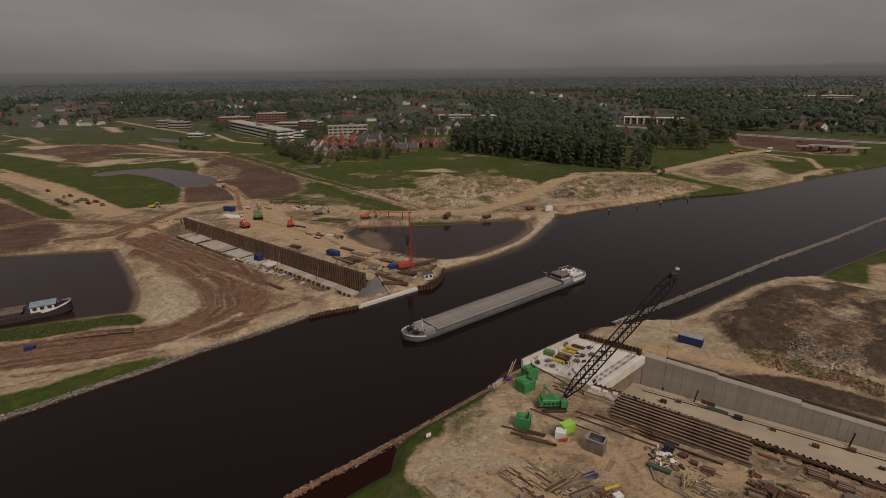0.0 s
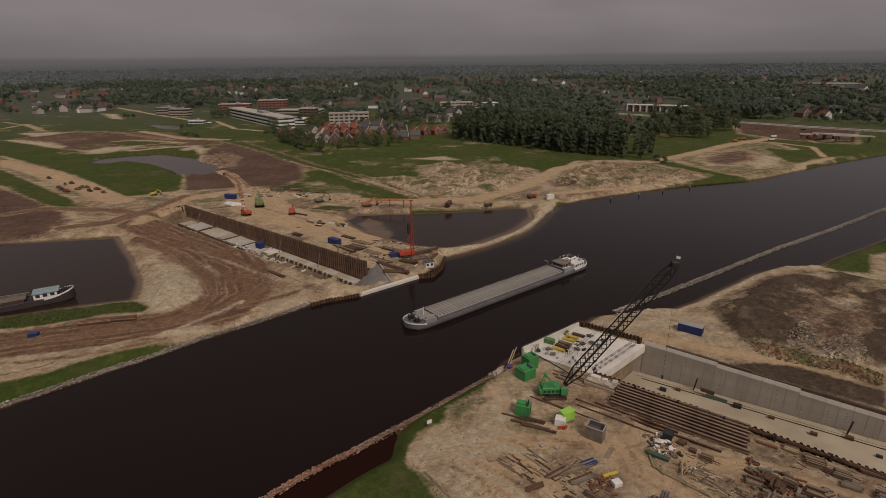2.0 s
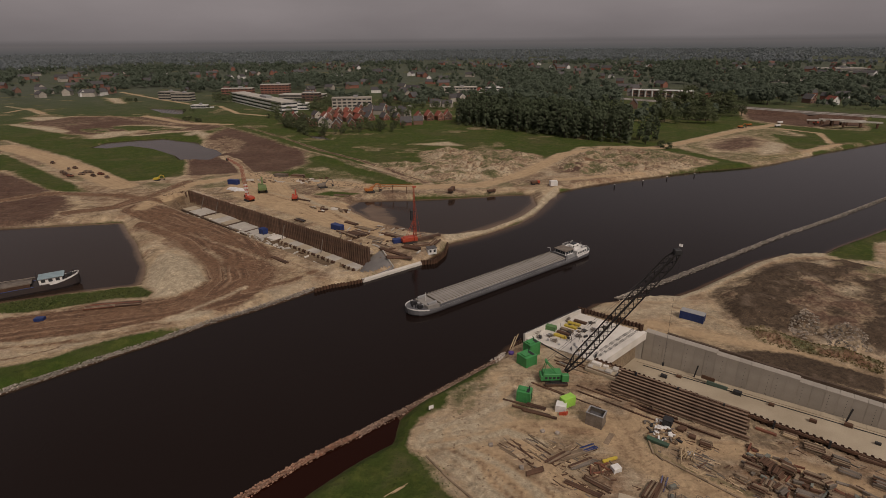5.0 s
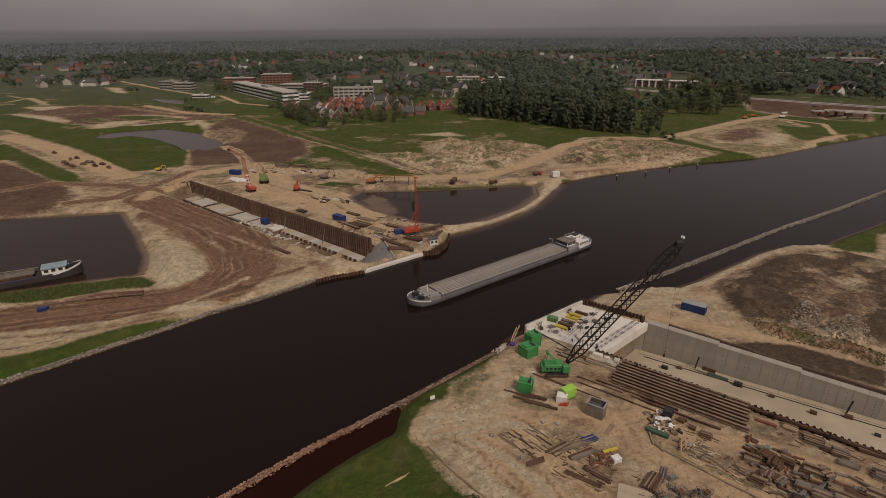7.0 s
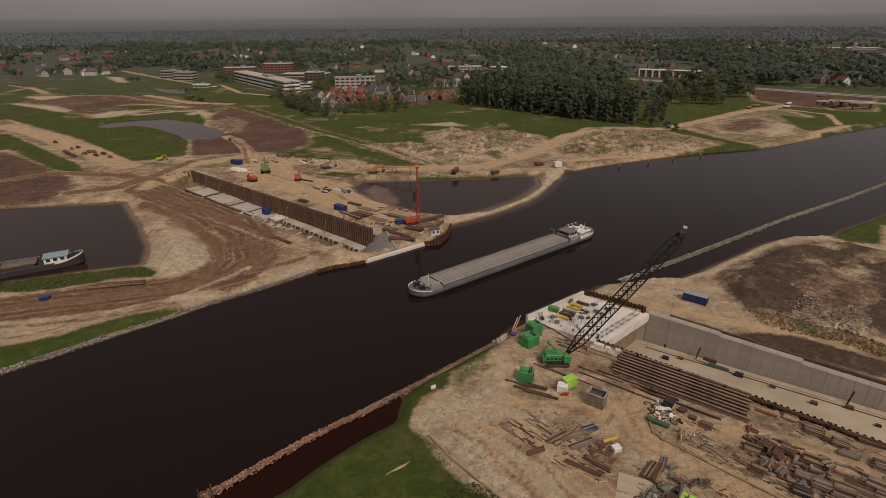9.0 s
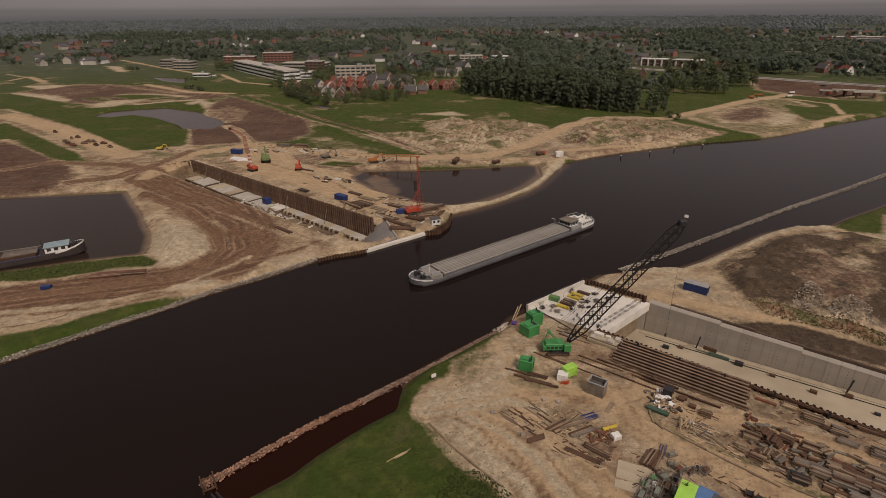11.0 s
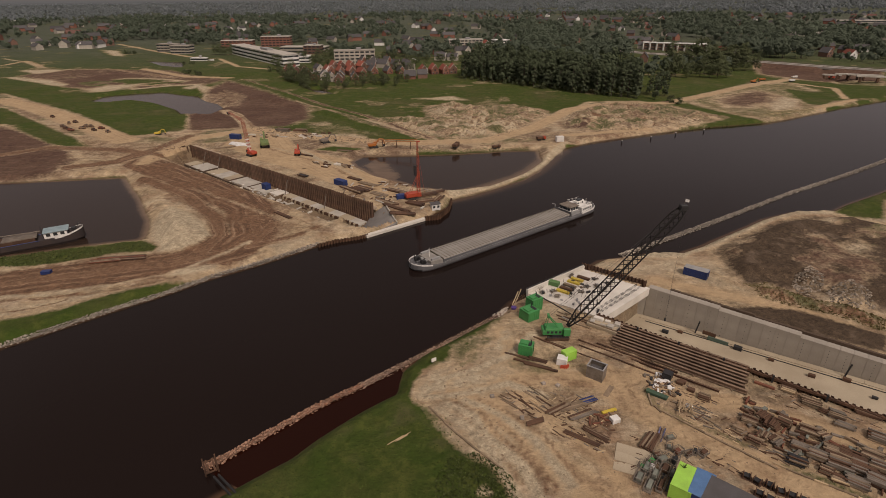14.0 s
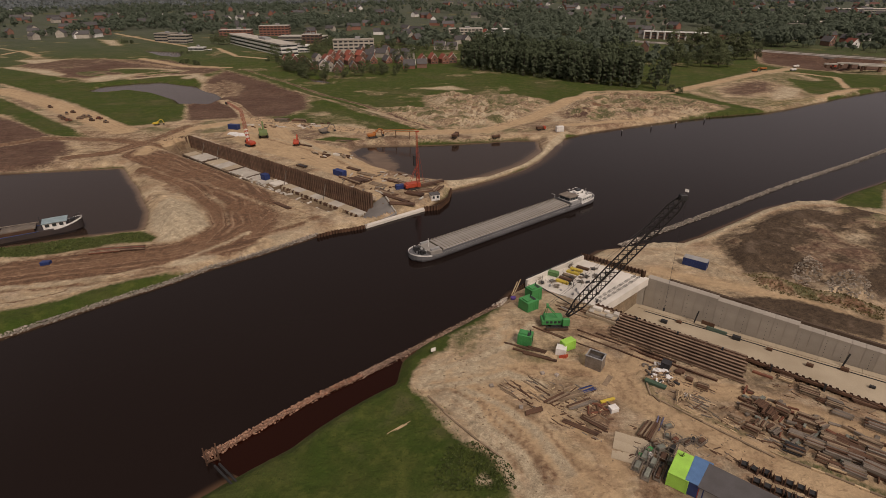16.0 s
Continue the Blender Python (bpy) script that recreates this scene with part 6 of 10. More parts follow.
        part("deckhouse_rail", bm, M_WHITE, ship, "white railing on the deckhouse roof")
        part("aft_locker", beveled(box(B(), 1.6, 0.8, 0.7, xa + 11.0, s * 2.2, 3.0), 0.06), M_GREYPAINT, ship)
        part("foredeck_hatch", beveled(box(B(), 0.9, 0.9, 0.5, xb + 4.6, s * 0.9, 1.6), 0.06), M_GREYPAINT, ship)
    for s in (-1, 1):
        bm = B()
        for i in range(60):
            x = x0 + (x1 - x0) * i / 59
            tube(bm, (x, s * (W / 2 - .1), 1.0), (x, s * (W / 2 - .1), 1.6), 0.03, sides=4)
        tube(bm, (x0, s * (W / 2 - .1), 1.6), (x1, s * (W / 2 - .1), 1.6), 0.035, sides=4)
        part("side_rail", bm, M_GREYPAINT, ship, "thin grey deck railing")
    return ship


barge()


def old_ship():
    """The moored motor ship in the basin; its bow points along +x."""
    b = Vector((-119.7, 159.5))
    a = Vector((-137.9, 148.5))
    d = (b - a).normalized()
    hd = math.degrees(math.atan2(d.y, d.x))
    ship = thing("moored_ship", pose(b.x, b.y, 0, 0, 0, hd), "old black-hulled river ship with a white wheelhouse, moored", "ship")
    L, W = 40.0, 6.0
    us = [0, .01, .03, .06, .10, .15, .2, .3, .45, .6, .75, .9, .97, 1.0]

    def half(u):
        f = math.sqrt(max(0, 1 - (1 - min(1, u / .16)) ** 2))
        return W / 2 * max(0.04, f * (1 - 0.5 * max(0, (u - .9) / .1)))

    def dz(u):
        return 2.4 + 1.7 * max(0, 1 - u / 0.2) ** 1.5
    bm = B()
    rings = []
    for u in us:
        x, h, z = -L * u, half(u), dz(u)
        rings.append([bm.verts.new(p) for p in ((x - 1.0 * (u < .05), -h * .8, -.5), (x, -h, .8), (x, -h, z), (x, h, z), (x, h, .8), (x - 1.0 * (u < .05), h * .8, -.5))])
    for r, s in zip(rings, rings[1:]):
        for i in range(6):
            j = (i + 1) % 6
            bm.faces.new((r[i], r[j], s[j], s[i]))
    bm.faces.new(rings[0])
    bm.faces.new(rings[-1])
    part("hull", bm, M_BLACKHULL, ship)
    for side in (-1, 1):
        bm = B()
        for u, v in zip(us[:6], us[1:7]):
            vs = [bm.verts.new(p) for p in ((-L * u, side * (half(u) + .02), dz(u) - .25), (-L * v, side * (half(v) + .02), dz(v) - .25), (-L * v, side * (half(v) + .02), dz(v) + .25), (-L * u, side * (half(u) + .02), dz(u) + .25),
                                            (-L * u, side * (half(u) - .12), dz(u) - .25), (-L * v, side * (half(v) - .12), dz(v) - .25), (-L * v, side * (half(v) - .12), dz(v) + .25), (-L * u, side * (half(u) - .12), dz(u) + .25))]
            for f in ((0, 1, 2, 3), (7, 6, 5, 4), (3, 2, 6, 7)):
                bm.faces.new([vs[i] for i in f])
        bmesh.ops.remove_doubles(bm, verts=list(bm.verts), dist=0.005)
        part("bow_bulwark", bm, M_WHITE, ship, "white bow strake")
    wh = part("wheelhouse", beveled(box(B(), 6.2, 4.4, 1.9, -7.6, 0, 2.4), 0.08), M_WHITE, ship, "white wheelhouse")
    part("wheelhouse_roof", beveled(box(B(), 7.0, 5.2, 0.2, -7.4, 0, 4.3), 0.05), mat("faded_blue_roof", (0.28, 0.37, 0.40), (0.20, 0.27, 0.30)), wh, "faded pale blue roof")
    for s in (-1, 1):
        for i in range(3):
            part("window", box(B(), 1.1, 0.08, 0.9, -9.5 + 1.9 * i, s * 2.22, 3.1), M_GLASS, wh)
    part("hold", box(B(), 24, 4.6, 1.1, -25, 0, 2.35), M_RUST, ship, "open rusty cargo hold coaming")
    part("hold_cover", box(B(), 9, 4.4, 0.4, -17, 0, 3.4), M_STEEL, ship)
    part("boom", tube(B(), (-11.5, 0.5, 4.4), (-32, 0.8, 5.0), 0.2, 0.14), M_STEEL, ship, "long grey boom over the hold")
    part("mast", tube(B(), (-11.2, 0, 2), (-11.2, 0, 6.3), 0.14, 0.07), M_DARK, ship)
    part("winch", box(B(), 1.2, 1.6, 0.9, -2.8, 0, 3.2), M_DARK, ship)
    part("hatch_beam", tube(B(), (-13.5, -1.9, 3.6), (-36, -1.9, 3.7), 0.12), M_STEEL, ship, "grey hatch beam along the hold")
    for x in (-15, -19, -23, -27, -31):
        part("hold_stay", tube(B(), (x, -2.3, 3.4), (x, 2.3, 3.4), 0.1, sides=5), M_STEEL, ship)
    for s in (-1, 1):
        part("bow_bollard", tube(B(), (-2.0, s * 0.9, 3.4), (-2.0, s * 0.9, 4.5), 0.12), M_DARK, ship)
    part("anchor_davit", tube(tube(B(), (-1.4, 0, 3.6), (-1.4, 0, 5.2), 0.1), (-1.4, 0, 5.2), (-0.2, 0, 5.4), 0.08), M_DARK, ship)
    for s in (-1, 1):
        part("fender_rail", tube(B(), (-12, s * 2.95, 2.5), (-35.5, s * 2.95, 2.5), 0.12), M_BLUE, ship, "blue painted side rail")
    return ship


old_ship()


# ---- things of the near yard ----
RND = random.Random(77)
YARD = -37.0


def on(x, y, hd=0.0, lift=0.0):
    return pose(x, y, height(x, y) - 0.04 + lift, 0, 0, hd)


def container(x, y, hd, L, W, H, paint, label, category="container", roof=None, name="site_container", z=None, doors=True, group=""):
    """A ribbed steel box with corner posts, doors and a flat roof."""
    c = thing(name, on(x, y, hd) if z is None else pose(x, y, z, 0, 0, hd), label, category, group)
    part("body", box(B(), L - 0.1, W - 0.1, H - 0.15, 0, 0, 0.1), paint, c)
    for s in (-1, 1):
        for t in (-1, 1):
            part("corner_post", box(B(), 0.16, 0.16, H, s * (L / 2 - 0.06), t * (W / 2 - 0.06), 0), paint, c)
    part("roof", beveled(box(B(), L + 0.06, W + 0.06, 0.12, 0, 0, H - 0.06), 0.03), roof or paint, c)
    n = max(3, int(L / 0.55))
    for s in (-1, 1):
        bm = B()
        for i in range(n):
            box(bm, 0.16, 0.07, H - 0.45, -L / 2 + L * (i + 0.5) / n, s * (W / 2 - 0.03), 0.2)
        tagged(part("side_rib", bm, paint, c), kind="stuff")
    if doors:
        for t in (-1, 1):
            d = part("door", box(B(), 0.08, W / 2 - 0.15, H - 0.4, L / 2 - 0.02, t * (W / 4 - 0.03), 0.2), paint, c)
            part("lock_bar", tube(B(), (L / 2 + 0.05, t * W / 8, 0.3), (L / 2 + 0.05, t * W / 8, H - 0.3), 0.03), M_DARK, d)
    return c


container(20.3, 112.3, 35, 3.2, 2.5, 3.4, M_GREEN, "bright green steel power unit beside the crane", "power unit", name="power_unit")
container(18.6, 108.0, 35, 3.4, 3.2, 2.6, M_GREEN, "low bright green steel tank container on sand", "container")
container(16.2, 94.4, -20, 2.9, 2.3, 2.5, M_GREEN, "small bright green site container on bare sand", "container")
container(24.8, 92.3, 30, 2.9, 1.6, 2.2, M_LIME, "lime green site toilet cabin", "cabin", name="site_cabin")
container(23.2, 90.8, -20, 2.0, 1.8, 1.6, M_WHITE, "small white cubic tank beside the lime cabin", "tank", name="water_tank", doors=False)
for x, y, hd, L, W, H in ((20.3, 112.3, 35, 3.2, 2.5, 3.4), (18.6, 108.0, 35, 3.4, 3.2, 2.6), (16.2, 94.4, -20, 2.9, 2.3, 2.5)):
    kit = thing("roof_kit", on(x, y, hd, H + 0.06), "green lids and exhaust stack on a power unit's roof", "machine lid", "lids of the power units")
    part("lid", beveled(box(B(), L * 0.5, W * 0.55, 0.3, -L * 0.15, 0, 0), 0.06), M_GREEN, kit)
    part("exhaust", tube(B(), (L * 0.32, W * 0.2, 0), (L * 0.32, W * 0.2, 0.8), 0.11, sides=8), M_DARK, kit, "dark exhaust pipe")
    part("grille", box(B(), L * 0.22, W * 0.5, 0.1, L * 0.28, -W * 0.1, 0), M_DARK, kit, "dark cooling grille")
box_open = thing("open_container", on(29.2, 86.8, -33), "grey open-topped steel container filled with debris", "container")
for sx, sy, px_, py_ in ((3.3, 0.1, 0, 1.2), (3.3, 0.1, 0, -1.2), (0.1, 2.3, 1.6, 0), (0.1, 2.3, -1.6, 0)):
    part("side_wall", box(B(), sx, sy, 2.8, px_, py_, 0), M_STEEL, box_open)
for sx, sy, px_, py_ in ((3.5, 0.22, 0, 1.2), (3.5, 0.22, 0, -1.2), (0.22, 2.2, 1.6, 0), (0.22, 2.2, -1.6, 0)):
    part("rim", box(B(), sx, sy, 0.16, px_, py_, 2.8), M_GREYPAINT, box_open, "pale steel rim")
part("debris", box(B(), 3.1, 2.3, 1.9, 0, 0, 0.1, taper=0.9), M_ROOF, box_open, "dark debris")
container(66.0, 128.8, -37, 6.0, 2.4, 2.3, M_BLUE, "blue shipping container with a dusty grey roof on pale sand", "container", roof=M_GREYPAINT)


def long_beam(L, w=0.4, h=0.4):
    """One rolled H-section."""
    bm = B()
    box(bm, L, w, h * 0.12, 0, 0, 0)
    box(bm, L, w, h * 0.12, 0, 0, h * 0.88)
    box(bm, L, w * 0.16, h * 0.76, 0, 0, h * 0.12)
    return bm


# the long steel girders lying beside the trough
gir = thing("girder_stack", on(48.1, 92.8, YARD + 0.6), "row of very long rusted steel girders lying side by side", "steel girders")
me = mesh_of("girder", long_beam(26.5, 0.5, 0.8), M_GIRDER)
for i in range(8):
    ob = part("girder", me, M_GIRDER, gir)
    ob.matrix_local = pose(RND.uniform(-0.5, 0.5) - 0.1 * i, -4.1 + i * 1.17, 0.25, 0, 0, RND.uniform(-0.3, 0.3))
for x in (-11, -4, 4, 11):
    part("bearer", box(B(), 0.3, 9.4, 0.26, x, 0, 0), M_TIMBER, gir)
gir2 = thing("girder_stack", on(42.9, 89.7, YARD + 1), "single rusted girders lying on sand", "steel girders")
for k, (x, y) in enumerate(((-5, 0.2), (3, -0.9))):
    part("girder", mesh_of("girder", long_beam(17, 0.4, 0.4), M_RUST), M_RUST, gir2).matrix_local = pose(x, y, 0.04)


def bundle(x, y, hd, L, cols, rows, sec, material, label, category="beams", loose=0.12, group="stacked building material", gap=1.12, name="beam_stack", piece="beam", lift=0.0):
    """Bars stacked in rows on two bearers, each bar a piece of its own."""
    st = thing(name, on(x, y, hd, lift), label, category, group)
    mes = [mesh_of(piece, beveled(box(B(), L, sec, sec * 0.9), sec * 0.06), m) for m in (material, material, M_RUST, M_TIMBER)]
    for r in range(rows):
        for c in range(cols):
            if r and RND.random() < 0.15:
                continue
            ob = part(piece, RND.choice(mes), material, st)
            ob.matrix_local = pose(RND.uniform(-loose, loose) * L * 0.4, (c - (cols - 1) / 2) * sec * gap + RND.uniform(-.03, .03), 0.14 + r * sec * 0.92, 0, 0, RND.uniform(-1, 1) * loose * 12)
    for s in (-0.3, 0.3):
        part("bearer", box(B(), 0.16, cols * sec * gap + 0.3, 0.16, s * L, 0, 0), M_TIMBER, st)
    return st


ROWS = [
    # place, heading, length, columns, rows, section, material, what
    ((67.3, 79.3), YARD, 5.2, 9, 3, 0.28, M_TIMBER, "neat stack of slatted timber formwork on sand"),
    ((65.0, 82.8), YARD, 4.0, 6, 2, 0.25, M_PALETIMBER, "stack of pale timber slats on sand"),
    ((68.7, 76.6), YARD, 4.6, 4, 1, 0.3, M_RUST, "short row of rusted steel beams"),
    ((69.8, 75.8), YARD, 4.2, 6, 3, 0.3, M_STEEL, "dark stack of steel profiles"),
    ((69.6, 73.2), YARD, 4.8, 5, 1, 0.3, M_STEEL, "flat row of grey steel profiles"),
    ((75.6, 76.2), YARD, 6.5, 5, 1, 0.3, M_RUST, "row of long rusted profiles beside the piles"),
    ((73.6, 70.0), YARD, 6.0, 7, 3, 0.34, M_STEEL, "grey stack of steel profiles by the road"),
    ((78.2, 81.6), YARD, 5.0, 3, 1, 0.3, M_RUST, "rusted beams lying along the sheet piles"),
    ((53.5, 74.4), YARD, 4.0, 6, 3, 0.32, M_TIMBER, "stack of heavy weathered timber beams"),
    ((56.2, 75.1), YARD + 72, 3.6, 5, 3, 0.36, M_RUST, "stack of brown beams lying crosswise"),
    ((56.9, 73.3), YARD + 75, 4.4, 5, 2, 0.4, M_RUST, "crosswise stack of rusted beams"),
    ((59.1, 73.6), YARD, 3.6, 5, 4, 0.34, M_RUST, "high stack of brown rusted beams"),
    ((53.9, 70.5), YARD + 80, 3.0, 5, 2, 0.36, M_TIMBER, "pale timber beams stacked crosswise"),
    ((55.4, 69.3), YARD + 70, 3.2, 5, 2, 0.34, M_STEEL, "grey steel formwork panels stacked"),
    ((52.0, 69.6), YARD, 3.5, 5, 2, 0.3, M_RUST, "small stack of dark rusted beams"),
    ((62.2, 71.5), YARD, 5.0, 6, 3, 0.34, M_TIMBER, "stack of weathered timbers with pale ends"),
    ((63.7, 70.0), YARD + 60, 2.6, 4, 4, 0.34, M_STEEL, "upright heap of grey formwork"),
    ((58.7, 68.0), YARD, 4.4, 5, 2, 0.34, M_STEEL, "grey steel profiles in a low stack"),
    ((60.5, 66.2), YARD, 4.6, 6, 2, 0.34, M_STEEL, "grey steel props stacked low"),
    ((64.0, 66.7), YARD, 6.0, 6, 2, 0.42, M_RUST, "reddish rusted steel beams in a low stack"),
    ((65.9, 66.0), YARD, 6.4, 6, 2, 0.42, M_RUST, "long rusted steel beams in a low stack"),
    ((68.9, 65.6), YARD, 5.0, 6, 3, 0.36, M_TIMBER, "stack of pale-topped timber beams"),
    ((63.0, 64.3), YARD, 6.0, 6, 2, 0.42, M_STEEL, "long grey steel beams in a low stack"),
    ((65.9, 63.3), YARD, 6.0, 6, 2, 0.42, M_STEEL, "grey steel beams lying in a row"),
    ((69.1, 63.3), YARD, 6.0, 6, 3, 0.4, M_STEEL, "high stack of grey steel beams"),
    ((60.1, 63.2), YARD, 3.0, 5, 2, 0.36, M_RUST, "short rusted beams stacked"),
    ((56.5, 65.0), YARD, 4.6, 5, 2, 0.34, M_DARK, "dark steel profiles in a low stack"),
    ((66.7, 60.7), YARD, 6.0, 6, 3, 0.4, M_STEEL, "grey steel sheet piles stacked by the kerb"),
    ((63.3, 60.7), YARD, 5.0, 6, 2, 0.36, M_STEEL, "low stack of grey profiles by the kerb"),
    ((61.2, 61.6), YARD, 4.0, 5, 1, 0.34, M_PALETIMBER, "pale timbers lying by the kerb"),
    ((48.1, 80.5), YARD, 3.3, 6, 3, 0.26, M_TIMBER, "slatted timber crate stack on sand"),
    ((34.3, 69.1), YARD + 92, 6.0, 7, 2, 0.42, M_RUST, "stack of long brown rusted steel sections"),
    ((36.5, 70.8), YARD + 92, 5.0, 3, 1, 0.36, M_PURPLE, "bluish steel sections beside a rusted stack"),
    ((23.3, 78.2), 24, 9.0, 5, 1, 0.34, M_PURPLE, "long bluish grey steel pipes lying on sand"),
    ((24.3, 75.8), 24, 7.0, 5, 1, 0.34, M_STEEL, "grey steel pipes spread on sand"),
    ((26.2, 79.7), 26, 3.8, 7, 2, 0.26, M_BLUE, "blue stack of short steel props"),
    ((19.9, 77.2), 26, 6.5, 4, 1, 0.36, M_RUST, "rusted beams lying on sand"),
    ((15.3, 73.7), 24, 4.6, 2, 1, 0.5, M_RUST, "dark rusted trough sections on sand"),
    ((23.0, 69.7), -33, 8.5, 3, 1, 0.34, M_RUST, "long rusted beams lying on sand"),
    ((25.4, 70.8), -33, 6.5, 4, 1, 0.34, M_RUST, "brown beams beside a shallow pit"),
]
for place, hd, L, c, r, sec, mt, label in ROWS:
    bundle(*place, hd + RND.uniform(-6, 6), L * (0.6 if place[0] > 48 else 0.74), c + 1, r + (place[0] > 48), sec * (0.8 if place[0] > 48 else 0.62), mt, label, "beam stack", loose=0.2)


def loose(x, y, hd, L, w, h, material, label, name="loose_beam", category="beam", group="", lift=0.0):
    return solid(name, beveled(box(B(), L, w, h), min(w, h) * 0.12), material, label, category, on(x, y, hd, lift), group)


# scattered timbers between the tracks
for x, y, hd, L in ((10.5, 79.6, -40, 4.0), (11.9, 80.8, -48, 2.6), (11.2, 78.6, -44, 5.0), (12.6, 77.5, -52, 4.2), (13.1, 80.9, -52, 2.8),
                    (14.4, 78.6, -50, 4.5), (14.5, 76.3, -46, 2.4), (16.0, 80.5, -52, 5.5), (17.1, 81.6, -50, 6.0), (17.7, 79.4, -48, 4.4), (16.2, 78.1, -50, 5.0)):
    loose(x, y, hd + RND.uniform(-6, 6), L * 0.8, 0.26, 0.22, M_RUST if RND.random() < 0.6 else M_TIMBER, "weathered square beam lying loose on sand", group="scattered beams")
for x, y, hd, L, w in ((15.8, 92.5, -24, 9.0, 0.5), (17.0, 90.4, -24, 8.0, 0.4), (18.6, 89.2, -22, 7.0, 0.45), (18.4, 91.9, -25, 4.0, 0.6)):
    loose(x, y, hd, L, w, 0.4, M_RUST, "long dark rusted beam on trodden ground", group="beams beside the green container")
for x, y, hd, L in ((22.2, 97.5, -36, 9.0), (26.6, 94.9, -36, 12.0), (32.4, 96.3, -36, 10.0), (32.9, 93.5, -36, 12.0), (37.4, 90.4, -36, 14.0)):
    loose(x, y, hd, L, 0.3, 0.25, M_RUST, "thin rusted rail lying along the yard", "loose_rail", "rail", "rails along the yard")
for x, y in ((18.4, 84.3), (21.1, 83.8), (8.1, 80.6), (13.1, 74.8), (30.0, 74.1)):
    loose(x, y, RND.uniform(0, 90), 0.8, 0.7, 0.5, M_STONE, "pale broken stone lump on sand", "stone_lump", "stone", "stone lumps")


def crawler_crane():
    """The green lattice-boom crane beside the deck."""
    foot, tip = Vector((26.2, 101.4, 4.2)), Vector((49.2, 107.0, 30.0))
    hd = math.degrees(math.atan2(tip.y - foot.y, tip.x - foot.x))
    c = thing("crawler_crane", on(23.7, 100.6, hd - 12) @ Matrix.Scale(0.8, 4), "bright green crawler crane with long black lattice boom", "crane")
    for s in (-1, 1):
        t = part("crawler_track", beveled(box(B(), 6.4, 0.9, 1.0, 0, s * 2.1, 0), 0.25), M_RUST, c, "rusty brown crawler track")
        bm = B()
        for i in range(14):
            box(bm, 0.28, 0.98, 0.07, -2.8 + i * 0.43, s * 2.1, 0.98)
        tagged(part("track_shoe", bm, M_DARK, t), kind="stuff")
    part("undercarriage", box(B(), 3.2, 3.4, 0.7, 0, 0, 0.6), M_DARK, c)
    body = part("machine_house", beveled(box(B(), 5.2, 3.0, 2.0, -0.9, 0, 1.35), 0.12), M_GREEN, c, "bright green machine house")
    part("house_roof", box(B(), 4.8, 2.6, 0.12, -0.9, 0, 3.34), M_GREEN, body)
    for i in range(4):
        part("vent", box(B(), 0.7, 0.06, 0.7, -2.7 + 1.1 * i, -1.52, 1.9), M_DARK, body)
    part("cab", beveled(box(B(), 1.9, 1.1, 2.2, 2.4, -1.7, 1.35), 0.1), M_GREEN, c)
    part("cab_window", box(B(), 0.06, 0.9, 1.1, 3.37, -1.7, 2.2), M_GLASS, c)
    part("counterweight", beveled(box(B(), 0.7, 3.1, 1.4, -3.8, 0, 1.35), 0.1), M_GREEN, c)
    inv = c.matrix_world.inverted()
    gantry = Vector((-2.6, 0, 6.6))
    for s in (-1, 1):
        part("gantry_leg", tube(B(), (0.2, s * 1.1, 3.3), gantry + Vector((0, s * 0.5, 0)), 0.14), M_GREEN, c, "green gantry leg")
        part("gantry_strut", tube(B(), (-3.3, s * 1.1, 3.2), gantry + Vector((0, s * 0.5, 0)), 0.1), M_GREEN, c)
    part("gantry_head", box(B(), 0.6, 1.6, 0.6, gantry.x, 0, gantry.z - 0.2), M_GREEN, c)
    f, t = inv @ foot, inv @ tip
    d = (t - f).normalized()
    side = Vector((-d.y, d.x, 0)).normalized()
    up = d.cross(side).normalized()
    def girth(u):
        return 0.3 + 0.85 * min(1, u / 0.12) * min(1, (1 - u) / 0.10 + 0.35)
    ch = part("boom", tube(B(), f, f + d * 0.3, 0.3), M_BOOM, c, "long black lattice boom")
    n = 26
    for a, b in ((-1, -1), (1, -1), (1, 1), (-1, 1)):
        bm = pipe(B(), [f + (t - f) * (i / n) + side * a * girth(i / n) + up * b * girth(i / n) for i in range(n + 1)], 0.2)
        part("chord", bm, M_BOOM, ch)
    bm = B()
    for i in range(n):
        u, v = i / n, (i + 1) / n
        cor = [(-1, -1), (1, -1), (1, 1), (-1, 1)]
        for j in range(4):
            a, b = cor[j], cor[(j + 1) % 4]
            a, b = (a, b) if i % 2 else (b, a)
            tube(bm, f + (t - f) * u + side * a[0] * girth(u) + up * a[1] * girth(u), f + (t - f) * v + side * b[0] * girth(v) + up * b[1] * girth(v), 0.105, sides=4)
    tagged(part("lacing", bm, M_BOOM, ch), kind="stuff")
    part("boom_head", beveled(box(B(), 1.9, 1.6, 1.6, t.x, t.y, t.z - 0.4), 0.15), M_DARK, ch, "dark boom head with sheaves")
    for s in (-0.45, 0.45):
        part("sheave", tube(B(), (t.x + 0.7, t.y + s - 0.1, t.z + 0.3), (t.x + 0.7, t.y + s + 0.1, t.z + 0.3), 0.55, sides=12), M_DARK, ch)
    part("flag_pole", tube(B(), t + Vector((0.2, 0, 0.9)), t + Vector((0.2, 0, 2.8)), 0.04), M_STEEL, ch)
    bm = B()
    pts = [Vector((t.x + 0.2 + 0.22 * i, t.y + 0.12 * math.sin(i * 1.3), t.z + 2.75 - 0.05 * i)) for i in range(6)]
